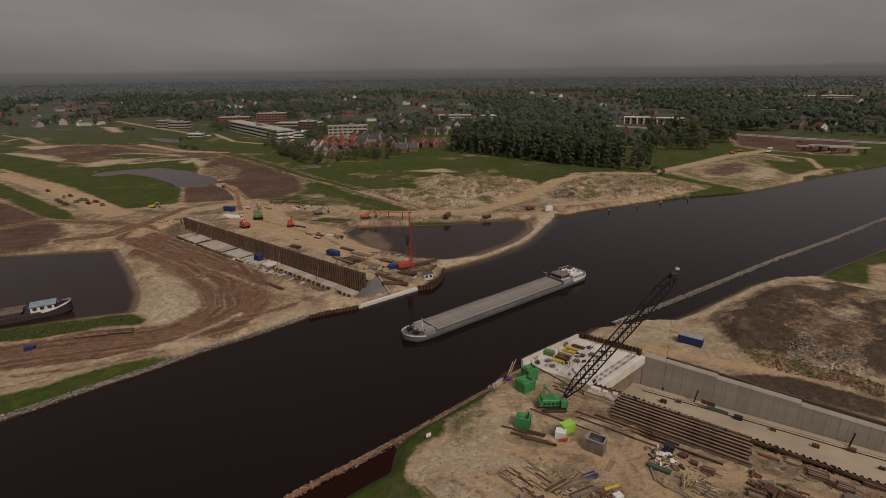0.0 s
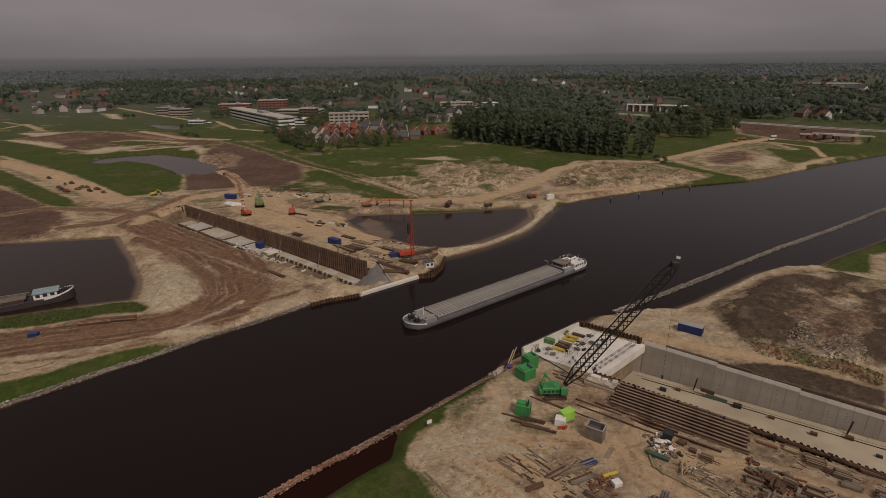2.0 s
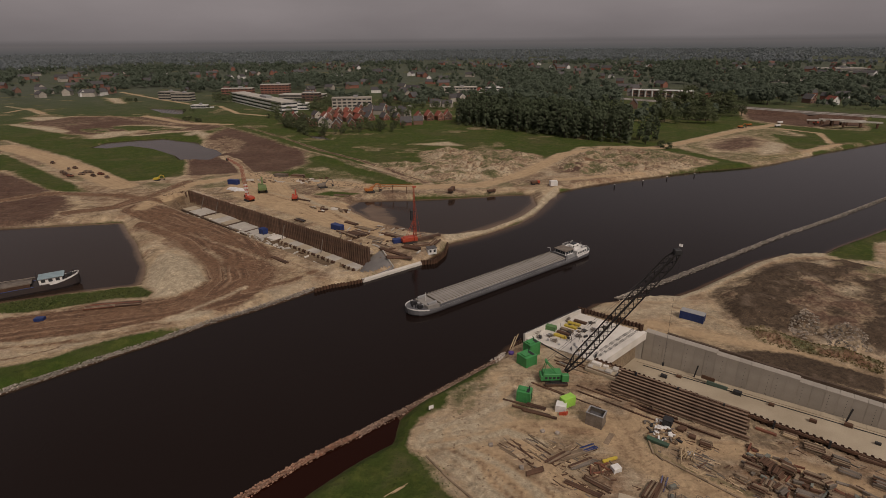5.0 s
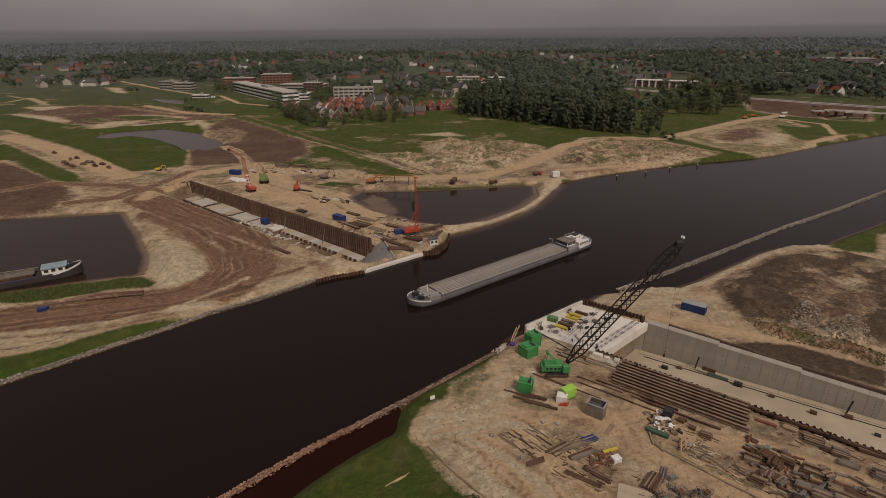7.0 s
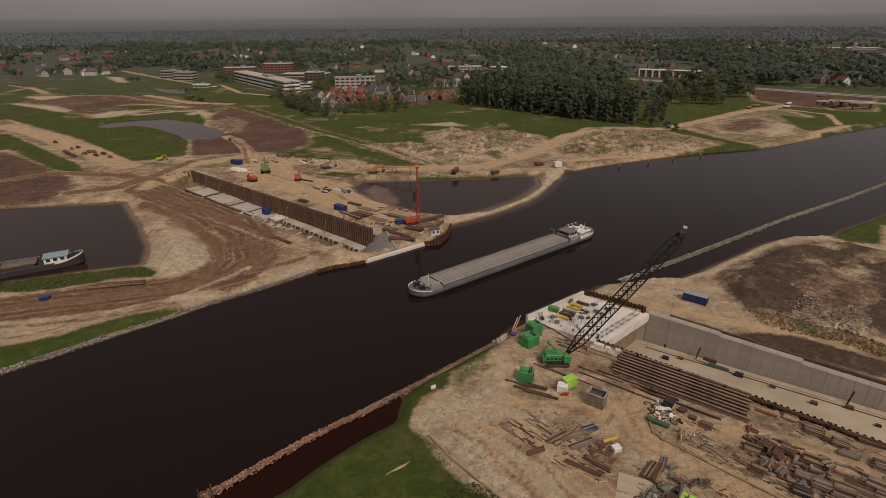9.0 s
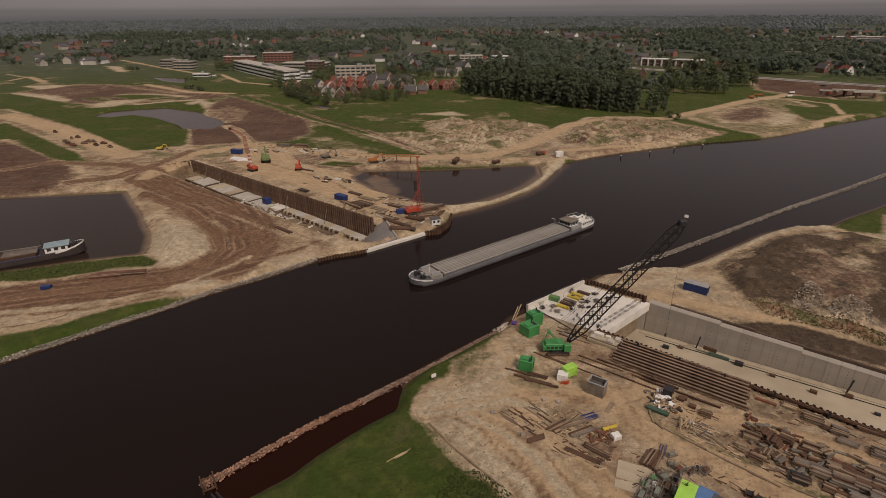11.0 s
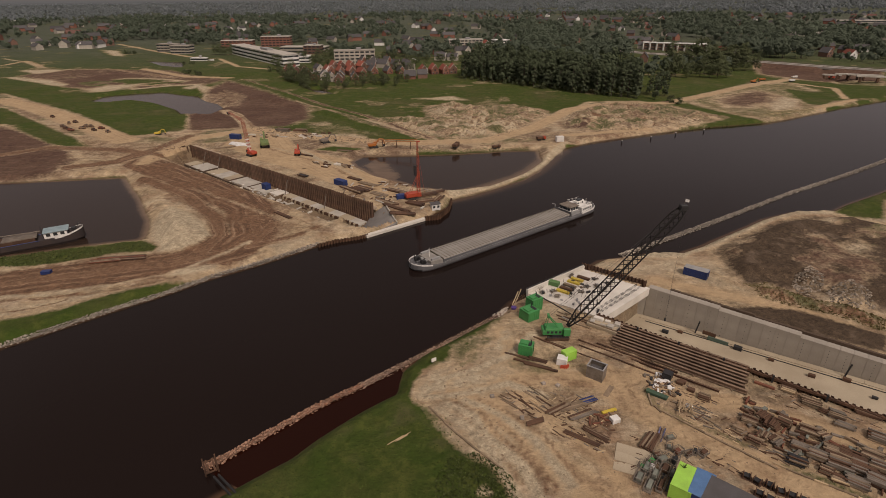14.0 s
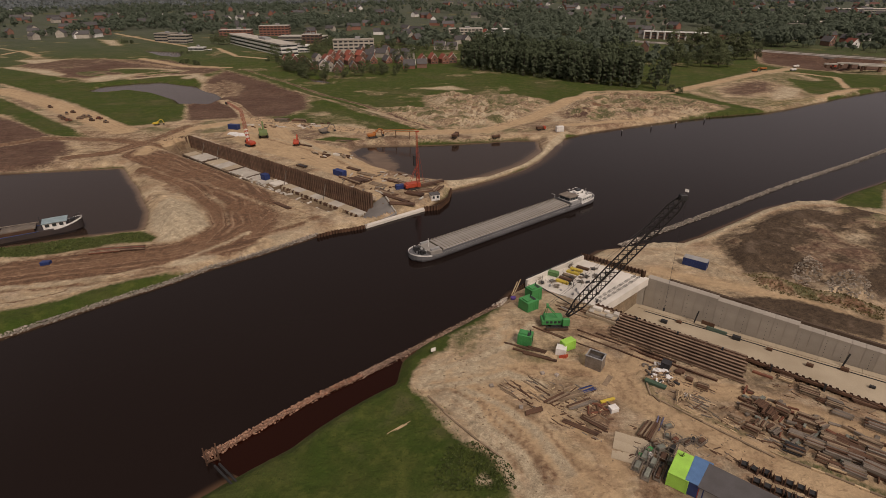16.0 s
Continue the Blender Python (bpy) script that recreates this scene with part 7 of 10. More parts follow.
    for k, off in enumerate((0, -0.03)):
        rows = [[bm.verts.new(p + Vector((0, off, -z))) for p in pts] for z in (0, 0.75)]
        for i in range(5):
            bm.faces.new((rows[0][i], rows[0][i + 1], rows[1][i + 1], rows[1][i]) if k else (rows[1][i], rows[1][i + 1], rows[0][i + 1], rows[0][i]))
    part("flag", bm, M_SHEET, ch, "small pale flag")
    for s in (-0.5, 0.5):
        part("pendant", tube(B(), gantry + Vector((0, s, 0.2)), t + Vector((0, s, 0.4)), 0.045, sides=4), M_DARK, c)
    part("hoist_rope", tube(B(), t + Vector((1.1, 0, -0.2)), t + Vector((1.1, 0, -34)), 0.035, sides=4), M_DARK, c)
    part("hook_block", beveled(box(B(), 0.5, 0.4, 1.1, t.x + 1.1, t.y, t.z - 35.1), 0.08), M_DARK, c, "dark hook block")
    return c


crawler_crane()

SHED_C, SHED_D = Vector((40.2, 60.0)), Vector((36.6, 55.6))
SHED = (SHED_C + SHED_D) / 2
SHED_HD = math.degrees(math.atan2((SHED_C - SHED_D).y, (SHED_C - SHED_D).x)) - 90
# sheds at the near edge: lime, blue-sheeted and a dark flat roof
container(36.0, 59.6, 54, 5.4, 3.0, 2.7, M_LIME, "lime green site office with a flat bright roof", "site office", name="site_office")
container(38.0, 58.4, 54, 5.6, 2.7, 2.7, M_BLUE, "dark blue container covered with a blue tarpaulin", "container", roof=M_TARP)
shed = thing("long_shed", pose(SHED.x, SHED.y, LAND - 0.05, 0, 0, SHED_HD), "long low shed with a dark bitumen roof and red end", "shed")
part("wall", box(B(), 15.6, 5.0, 2.6, 8.0, 0, 0), M_GREYPAINT, shed)
part("end_wall", box(B(), 0.12, 5.0, 2.5, 0.12, 0, 0), M_RED, shed, "red painted end wall")
part("roof", beveled(box(B(), 16.4, 5.6, 0.2, 8.1, 0, 2.7), 0.05), M_ROOF, shed, "flat dark bitumen roof")
for i in range(5):
    part("window", box(B(), 1.4, 0.08, 0.9, 2 + 3 * i, 2.52, 1.1), M_GLASS, shed)
bm = B()
for i in range(14):
    tube(bm, (0, 0, 0.02), (RND.uniform(-0.7, 0.7), RND.uniform(-0.5, 0.5), RND.uniform(0.2, 0.7)), 0.05, 0.02, sides=4)
solid("roof_plant", bm, M_REED, "straggling green branches lying on a lime roof", "branches", pose(36.4, 61.3, 4.72, 0, 0, 0))

# steel trestles in rows by the shed
def trestle(x, y, hd):
    c = thing("steel_trestle", on(x, y, hd), "dark rusted steel trestle block standing on sand", "trestle", "trestles by the shed")
    for s in (-1, 1):
        part("side_plate", beveled(box(B(), 0.12, 1.0, 1.0, s * 0.5, 0, 0), 0.03), M_RUST, c)
    part("top_plate", box(B(), 0.9, 0.9, 0.12, 0, 0, 0.6), M_DARK, c)
    part("foot_plate", box(B(), 1.5, 1.2, 0.1, 0, 0, 0), M_RUST, c)


for start, count in (([(47.0, 62.1)][0], 3), ([(49.6, 60.2)][0], 5), ([(47.2, 58.7)][0], 6), ([(50.6, 56.3)][0], 3)):
    for i in range(count):
        x, y = Vector(start) + TA * i * 1.5 + TB * RND.uniform(-0.2, 0.2)
        trestle(x, y, YARD + RND.uniform(-16, 16))

# machines, cages and gear beside the shed
M_GEAR = mat("grey_green_machine_paint", (0.20, 0.215, 0.185), (0.12, 0.125, 0.105), 0.8, 0.6, bump=0.1, vary=0.25)
GEAR = ((34.8, 65.0, 20, 2.0, 1.4, 1.3, M_GEAR), (33.0, 64.8, 40, 1.6, 1.2, 1.0, M_GREEN), (31.7, 63.4, 55, 2.6, 1.4, 1.2, M_GEAR), (30.1, 61.8, 55, 2.4, 1.3, 1.1, M_GEAR),
        (32.5, 61.9, 55, 2.2, 1.2, 1.6, M_GEAR), (34.5, 63.0, 52, 2.0, 1.5, 1.3, M_RUST), (36.7, 64.8, 50, 1.8, 1.0, 1.5, M_DARK), (31.1, 60.2, 55, 2.8, 1.2, 0.9, M_GEAR),
        (32.8, 60.0, 55, 2.6, 1.0, 1.2, M_RUST), (38.0, 66.9, 30, 1.4, 1.2, 1.1, M_RUSTRED), (36.9, 67.9, 70, 1.2, 1.0, 0.9, M_GEAR), (37.9, 70.2, 20, 1.8, 0.9, 0.8, M_GEAR),
        (39.6, 66.3, 30, 1.6, 0.7, 0.9, M_RUST), (42.1, 66.7, 35, 1.7, 1.2, 0.9, M_RUST), (40.8, 66.9, 60, 1.3, 0.8, 1.0, M_DARK), (34.4, 66.2, 10, 1.3, 1.0, 0.8, M_RUST),
        (35.4, 62.3, 55, 1.5, 0.9, 1.3, M_GEAR), (35.8, 65.4, 35, 1.3, 0.8, 0.8, M_PALETIMBER), (32.5, 63.3, 55, 1.0, 0.9, 1.7, M_WHITE), (31.4, 63.8, 55, 1.0, 1.8, 0.6, M_GREEN))
for x, y, hd, a, b, h, mt in GEAR:
    g1 = thing("steel_cage", on(x, y, hd), "open steel cage crate with site gear in it", "cage", "gear crates by the shed")
    part("tray", box(B(), a, b, 0.12, 0, 0, 0.08), M_STEEL, g1)
    part("load", beveled(box(B(), a * 0.7, b * 0.6, h * 0.65, RND.uniform(-.1, .1) * a, 0, 0.2), 0.08), mt, g1)
    bm = B()
    for s in (-1, 1):
        for t in (-1, 1):
            tube(bm, (s * a / 2, t * b / 2, 0), (s * a / 2, t * b / 2, h), 0.05, sides=4)
        tube(bm, (s * a / 2, -b / 2, h), (s * a / 2, b / 2, h), 0.05, sides=4)
        tube(bm, (-a / 2, s * b / 2, h), (a / 2, s * b / 2, h), 0.05, sides=4)
        tube(bm, (-a / 2, s * b / 2, h * 0.5), (a / 2, s * b / 2, h * 0.5), 0.04, sides=4)
    part("cage_frame", bm, M_STEEL, g1)
for i in range(6):
    loose(*(Vector((35.7, 60.7)) + Vector((-0.45, 0.33)) * i), 55 + RND.uniform(-2, 2), 5.2, 0.3, 0.25, M_RUST if i % 2 else M_DARK, "long rusted beam against the lime office", group="beams by the office")

# rubbish heap inside the timber kerb
for k, (x, y) in enumerate(((42.7, 86.8), (42.7, 85.1), (42.7, 83.4), (41.6, 85.6), (41.8, 87.4), (44.6, 78.4))):
    bm = B()
    bmesh.ops.create_icosphere(bm, subdivisions=2, radius=1.0)
    for v in bm.verts:
        v.co *= 0.75 + 0.6 * noise.noise(v.co * 1.7 + Vector((k * 3, 0, 0)))
        v.co.z = max(-0.1, v.co.z * 0.5)
    solid("plastic_sheet", bm, M_SHEET, "crumpled white plastic sheet on the rubbish heap", "plastic sheet", on(x, y, 30 * k) @ Matrix.Scale(1.0, 4), "rubbish heap")
container(43.2, 86.3, YARD, 1.7, 1.6, 1.5, M_DARK, "dark steel bin beside white plastic sheets", "bin", name="waste_bin", doors=False)
for i in range(46):
    x, y = Vector((41.6, 84.6)) + Vector((RND.uniform(-2.6, 2.4), RND.uniform(-3.6, 3.2)))
    loose(x, y, RND.uniform(0, 180), RND.uniform(0.4, 1.3), RND.uniform(0.15, 0.5), RND.uniform(0.15, 0.6), RND.choice((M_DARK, M_RUST, M_TIMBER, M_STEEL, M_SHEET)), "broken scrap thrown on the rubbish heap", "rubbish_piece", "scrap", "rubbish heap")
skip = thing("green_skip", on(39.4, 81.1, YARD), "dark green steel trough among rubbish", "skip")
part("body", beveled(box(B(), 3.6, 0.9, 0.7, taper=1.15), 0.08), mat("dark_green_paint", (0.06, 0.11, 0.07), (0.04, 0.07, 0.05)), skip)
for i in range(16):
    x, y = Vector((43.0, 78.3)) + Vector((RND.uniform(-1.6, 1.6), RND.uniform(-1.3, 1.3)))
    loose(x, y, 60 + RND.uniform(-25, 25), RND.uniform(1.8, 3.4), 0.14, 0.12, M_PALETIMBER, "pale plank thrown on a heap", "loose_plank", "plank", "heap of planks", 0.08 * i * 0.6)
for x, y, hd, L in ((45.3, 76.5, YARD, 4.5), (46.4, 77.5, YARD, 3.8), (45.0, 77.5, YARD - 3, 4.0)):
    loose(x, y, hd, L, 0.25, 0.2, M_STEEL, "greenish grey steel pipe on sand", "loose_pipe", "pipe", "pipes near the heap")
for x, y in ((45.1, 84.7), (46.5, 82.7), (45.8, 85.1)):
    loose(x, y, YARD, 1.3, 0.9, 0.7, M_RUST, "small rusted steel box on sand", "steel_box", "box")
KERB = [(37.9, 81.1), (37.7, 79.2), (38.4, 77.3), (41.3, 74.4), (44.8, 70.9), (48.2, 67.7), (52.1, 64.3)]
for i, (x, y, hd) in enumerate(steps(KERB, 1.9)):
    loose(x, y, hd + RND.uniform(-4, 4), 1.85, 0.35, 0.3, M_TIMBER, "weathered sleeper in a low kerb line", "kerb_sleeper", "sleeper", "timber kerb of the yard road")
KERB2 = [(53.5, 64.5), (57.6, 61.3), (61.3, 58.9), (65.2, 56.2)] + [(64.5, 46.0)]
for i, (x, y, hd) in enumerate(steps(KERB2, 1.9)):
    loose(x, y, hd + RND.uniform(-2, 2), 1.85, 0.3, 0.28, M_PALETIMBER if i % 3 == 0 else M_TIMBER, "weathered sleeper in a low kerb line", "kerb_sleeper", "sleeper", "timber kerb of the yard road")
for i in range(36):
    x, y = Vector((48.7, 70.9)) + TA * RND.uniform(-7, 9) + TB * RND.uniform(-1.5, 1.5)
    loose(x, y, YARD + RND.uniform(-20, 20), RND.uniform(0.8, 2.6), 0.22, 0.2, RND.choice((M_TIMBER, M_RUST, M_STEEL, M_PALETIMBER)), "short offcut lying along the yard kerb", "offcut", "offcut", "offcuts along the kerb")
for i in range(150):
    x, y = Vector((61.0, 68.7)) + TA * RND.uniform(-11, 15) + TB * RND.uniform(-6.0, 5.0)
    loose(x, y, YARD + RND.choice((0, 0, 80)) + RND.uniform(-15, 15), RND.uniform(0.7, 2.6), RND.uniform(0.2, 0.7), RND.uniform(0.2, 0.7), RND.choice((M_STEEL, M_RUST, M_GEAR, M_RUST, M_TIMBER, M_RUSTRED)), "small steel formwork piece between the stacks", "formwork_piece", "formwork", "formwork pieces")
# pit with a yellow beam
loose(29.2, 76.7, 20, 3.0, 0.55, 0.4, M_YELLOW, "yellow painted steel beam by a pit", "yellow_beam", "beam")
container(29.5, 74.1, 20, 1.5, 1.2, 1.0, M_WHITE, "white plastic bulk bag box by a pit", "box", name="white_box", doors=False)
for i in range(14):
    x, y = Vector((27.2, 74.1)) + Vector((RND.uniform(-2.5, 2.2), RND.uniform(-2.8, 2.2)))
    loose(x, y, RND.uniform(0, 180), RND.uniform(0.8, 2.4), 0.3, 0.3, RND.choice((M_RUST, M_RUSTRED, M_TIMBER)), "broken rusty scrap in a shallow pit", "scrap_piece", "scrap", "scrap in the pit")
for i in range(4):
    loose(*(Vector((23.0, 89.3)) + Vector((0.35 * i, 0.1 * (i % 2)))), 15 * i, 0.9, 0.12, 0.8, M_RED, "orange-red plastic barrier board", "barrier_board", "barrier", "barriers")
# paving slabs and long steel on the ground
for i in range(3):
    for j in range(3):
        x, y = Vector((29.1, 67.8)) + Vector((0.9, -0.35)) * (i * 2.05) + Vector((-0.35, -0.9)) * (j * 2.05)
        loose(x, y, -21, 2.0, 2.0, 0.14, M_TANCONC, "dusty concrete road plate flush with sand", "road_plate", "concrete plate", "road plates")
loose(30.7, 82.5, 55, 3.6, 1.0, 0.08, M_TIMBER, "brown timber mat on sand", "timber_mat", "mat")
loose(61.3, 84.2, YARD, 3.6, 0.55, 0.5, M_RUSTRED, "red-brown steel beam beside the sheet piles", "red_beam", "beam")
# old concrete block with rubble at the girders' end
blk = thing("concrete_block", on(35.5, 104.7, YARD), "broken pale concrete platform with rubble and formwork", "concrete platform")
part("block", beveled(box(B(), 7.2, 3.8, 0.9, 0, 0, 0), 0.12), M_TANCONC, blk)
for x_, y_, a_, b_, h_, m_ in ((-1.8, 0.6, 2.2, 1.1, 0.7, M_WHITECONC), (1.6, -0.7, 1.4, 1.4, 0.6, M_CONC), (0.3, 0.9, 1.2, 0.8, 0.5, M_WHITECONC), (2.6, 0.8, 1.2, 1.3, 0.8, M_CONC), (-2.6, -1.0, 1.0, 1.2, 0.5, M_CONC), (0.0, -1.1, 1.3, 0.6, 0.35, M_GREYCONC)):
    part("rubble_block", beveled(box(B(), a_, b_, h_, x_, y_, 0.88, RND.uniform(-14, 14)), 0.08), m_, blk)
for y_ in (-1.7, 1.7):
    part("shutter_board", box(B(), 6.4, 0.14, 1.2, 0, y_, 0), M_TIMBER, blk, "timber shutter board")
part("steel_plate", box(B(), 0.14, 1.6, 1.3, 3.6, -0.9, 0.2), M_DARK, blk)
# waling posts, boxes and a hut along the trough
for a in (6, 15, 24, 33, 42, 52, 62):
    x, y = tr(a, 21.6)
    solid("pile_post", box(B(), 0.35, 0.35, 2.2), M_DARK, "dark steel post at the sheet pile edge", "post", pose(x, y, 1.4, 0, 0, YARD), "posts along the trough")
for a, b, s in ((8, 5.2, 1.0), (11, 3.2, 0.8), (24, 3.0, 1.2), (31, 3.4, 0.8), (39, 5, 0.9), (45, 2.6, 1.0), (50, 6, 0.7)):
    x, y = tr(a, b)
    solid("equipment_box", beveled(box(B(), 1.5 * s, 0.8 * s, 0.8 * s), 0.05), M_RUST if a % 2 else M_DARK, "dark equipment box on the trough floor", "box", pose(x, y, RAMP0 + RAMP1 * a, 0, 0, YARD), "boxes on the trough floor")
x, y = tr(19.5, 2.6)
gt = thing("site_barrier", pose(x, y, RAMP0 + RAMP1 * 19.5, 0, 0, -38.2), "dark green steel barrier standing at the wall's foot", "barrier")
part("panel", box(B(), 4.6, 0.3, 0.9, 0, 0, 0.1), mat("dull_green_paint", (0.10, 0.15, 0.12), (0.07, 0.10, 0.08)), gt)
part("panel", box(B(), 3.0, 0.3, 0.9, -2.2, 0.3, 1.0), M_RUST, gt)
for a in (44.5, 14):
    x, y = tr(a, 1.2)
    solid("leaning_post", box(B(), 0.3, 0.3, 3.6, tilt=8), M_DARK, "dark post leaning at the trough wall", "post", pose(x, y, RAMP0 + RAMP1 * a, 0, 0, YARD))
for b in (2.6,):
    bm = B()
    p, q = tr(2, b), tr(86, b)
    tube(bm, (*p, RAMP0 + RAMP1 * 2 + 0.1), (*q, RAMP0 + RAMP1 * 86 + 0.1), 0.1, sides=5)
    solid("floor_pipe", bm, M_DARK, "thin dark hose lying along the trough floor", "hose", group="hoses on the trough floor")

# clutter on the white deck
DK = 1.9


def on_deck(x, y, hd=0.0):
    return pose(x, y, DK, 0, 0, hd)


for i, (x, y, mt) in enumerate(((28.9, 120.4, M_YELLOW), (30.0, 121.9, M_RUST), (31.2, 123.4, M_TIMBER), (32.6, 125.2, M_YELLOW), (33.8, 126.7, M_YELLOW), (35.7, 127.7, M_RUST))):
    st = thing("formwork_bundle", on_deck(x, y, -37), "bundle of %s formwork beams on the white deck" % ("yellow" if mt is M_YELLOW else "brown"), "formwork", "formwork bundles on the deck")
    for k in range(4):
        for r in range(2):
            part("beam", box(B(), 3.4, 0.22, 0.22, 0, -0.4 + 0.26 * k, 0.02 + 0.25 * r), mt, st)
container(27.2, 124.0, -30, 2.6, 1.4, 1.2, mat("moss_green_tarp", (0.12, 0.24, 0.09), (0.08, 0.16, 0.06)), "green sheeted pallet on the white deck", "pallet", name="sheeted_pallet", z=DK, doors=False)
for i, (x, y) in enumerate(((38.6, 127.1), (35.4, 122.8), (33.5, 120.4), (39.5, 121.9), (38.3, 123.4), (31.7, 122.2), (22.9, 122.2), (23.5, 119.8), (26.3, 120.4), (27.1, 118.1), (41.5, 124.6), (32.9, 129.6))):
    st = thing("rebar_heap", on_deck(x, y, RND.uniform(0, 180)), "dark tangle of reinforcing bars on the deck", "rebar", "rebar heaps on the deck")
    bm = B()
    for k in range(12):
        a = RND.uniform(-0.6, 0.6)
        p = Vector((RND.uniform(-.5, .5), RND.uniform(-.5, .5), 0.08 + 0.05 * k))
        tube(bm, p - Vector((math.cos(a), math.sin(a), 0)) * 0.75, p + Vector((math.cos(a), math.sin(a), 0.08)) * 0.75, 0.06, sides=4)
    tagged(part("rebar", bm, M_STEEL, st), kind="stuff")
    part("machine", beveled(box(B(), 0.9, 0.7, 0.5, RND.uniform(-.3, .3), RND.uniform(-.3, .3), 0.1), 0.06), RND.choice((M_STEEL, M_GREYPAINT, M_DARK)), st)
    part("bearer", box(B(), 0.2, 1.6, 0.1), M_TIMBER, st)
for i in range(34):
    p = Vector((31.8, 120.4)) + TA * RND.uniform(-11, 9) + TB * RND.uniform(-7, 8)
    if inside(np.array([p.x]), np.array([p.y]), SLAB)[0] < 1.2:
        continue
    solid("deck_box", beveled(box(B(), RND.uniform(0.4, 1.3), RND.uniform(0.3, 0.8), RND.uniform(0.2, 0.7)), 0.04), RND.choice((M_STEEL, M_DARK, M_TIMBER, M_GREYPAINT)), "small dark box or tool on the white deck", "box", on_deck(p.x, p.y, RND.uniform(0, 180)), "boxes on the deck")
bm = B()
for i in range(34):
    for r in range(2):
        p = E1.lerp(E2, 0.06 + 0.9 * i / 34) - en * (0.9 + 1.1 * r)
        tube(bm, (p.x, p.y, DK), (p.x + 0.05, p.y, DK + 1.0), 0.05, sides=4)
solid("starter_bars", bm, M_DARK, "rows of dark starter bars standing up from the deck", "rebar", kind="stuff")
bm = B()
for i in range(60):
    p = Vector((31.1, 120.4)) + TA * RND.uniform(-9, 8) + TB * RND.uniform(-6, 7)
    tube(bm, (p.x, p.y, DK), (p.x + RND.uniform(-.2, .2), p.y + RND.uniform(-.2, .2), DK + RND.uniform(0.5, 1.3)), 0.045, sides=4)
solid("starter_bars", bm, M_DARK, "scattered dark starter bars on the deck", "rebar", kind="stuff")
solid("deck_rail", tube(B(), (22.2, 119.0, DK + 0.1), (30.0, 108.4, DK + 0.1), 0.12), M_DARK, "dark hose across the deck", "hose")
for i in range(9):
    p = Vector((28.7, 108.2)) + TA * RND.uniform(-4, 4) + TB * RND.uniform(-1.2, 2)
    loose(p.x, p.y, YARD + RND.uniform(-10, 10), RND.uniform(2, 4.5), 0.3, 0.25, RND.choice((M_TIMBER, M_CONC, M_RUST)), "timber and concrete pieces between crane and deck", "loose_piece", "timber", "pieces by the deck")

# board, pipes, jetty in the grass by the water
sg = thing("notice_board", on(-3.3, 90.3, 30), "small white notice board on a post", "sign")
part("post", box(B(), 0.1, 0.1, 1.0), M_TIMBER, sg)
part("board", beveled(box(B(), 1.1, 0.08, 0.9, 0, 0, 0.8), 0.02), M_WHITE, sg, "blank white board")
for x, y in ((-9.3, 69.5), (-8.6, 69.7), (-8.1, 70.4)):
    loose(x, y, 40, 3.4, 0.14, 0.12, M_PALETIMBER, "pale pole lying in the grass", "pole", "pole", "poles in the grass")
jet = thing("jetty", pose(-39.8, 64.8, 0, 0, 0, -57), "small rusty timber jetty at the dam's end", "jetty")
for y in (-0.95, -0.5, 0.5, 0.95):
    part("deck_board", box(B(), 3.0, 0.32, 0.12, 0, y, 0.75), M_RUST, jet)
part("deck_frame", box(box(B(), 0.2, 2.2, 0.25, -1.3, 0, 0.5), 0.2, 2.2, 0.25, 1.3, 0, 0.5), M_RUST, jet)
for s in (-1, 1):
    for t in (-1, 1):
        part("pile", tube(B(), (s * 1.3, t * 1.0, -2.5), (s * 1.3, t * 1.0, 1.6), 0.14), M_RUST, jet)
    part("rail", tube(B(), (-1.3, s * 1.0, 1.5), (1.3, s * 1.0, 1.5), 0.06), M_RUST, jet)
for k in (0, 1):
    bm = tube(B(), (-38.2, 62.4, 0.9), (-33.1, 57.7, 1.6), 0.2)
    if k:
        bm.free()
        bm = tube(B(), (-37.6, 62.8, 0.9), (-32.3, 58.0, 1.6), 0.2)
    solid("discharge_pipe", bm, M_DARK, "dark pipe from the jetty to the bank", "pipe", group="pipes at the jetty")
HEDGE = [(-3.2, 76.8), (0.6, 71.9), (5.3, 66.6), (8.0, 63.9)]
for x, y, hd in steps(HEDGE, 2.4):
    loose(x, y, hd, 2.35, 0.3, 0.3, M_TIMBER, "dark timber edging between grass and sand", "edging_timber", "timber", "timber edging")
tub = thing("purple_tub", on(15.5, 112.5, 0), "small purple tub on the bank", "tub")
part("body", tube(B(), (0, 0, 0), (0, 0, 0.6), 0.55, 0.7, sides=12), mat("purple_plastic", (0.10, 0.05, 0.25), (0.07, 0.04, 0.17)), tub)
for dx in (0.0, 0.7):
    solid("leaning_plank", tube(B(), (15.2, 113.6, 2.2), (16.9, 116.8, 4.2), 0.12, sides=4) if dx == 0 else tube(B(), (15.7, 113.6, 2.2), (17.8, 118.0, 4.2), 0.12, sides=4), M_PALETIMBER, "pale plank leaning against the quay piles", "plank", group="planks at the quay")


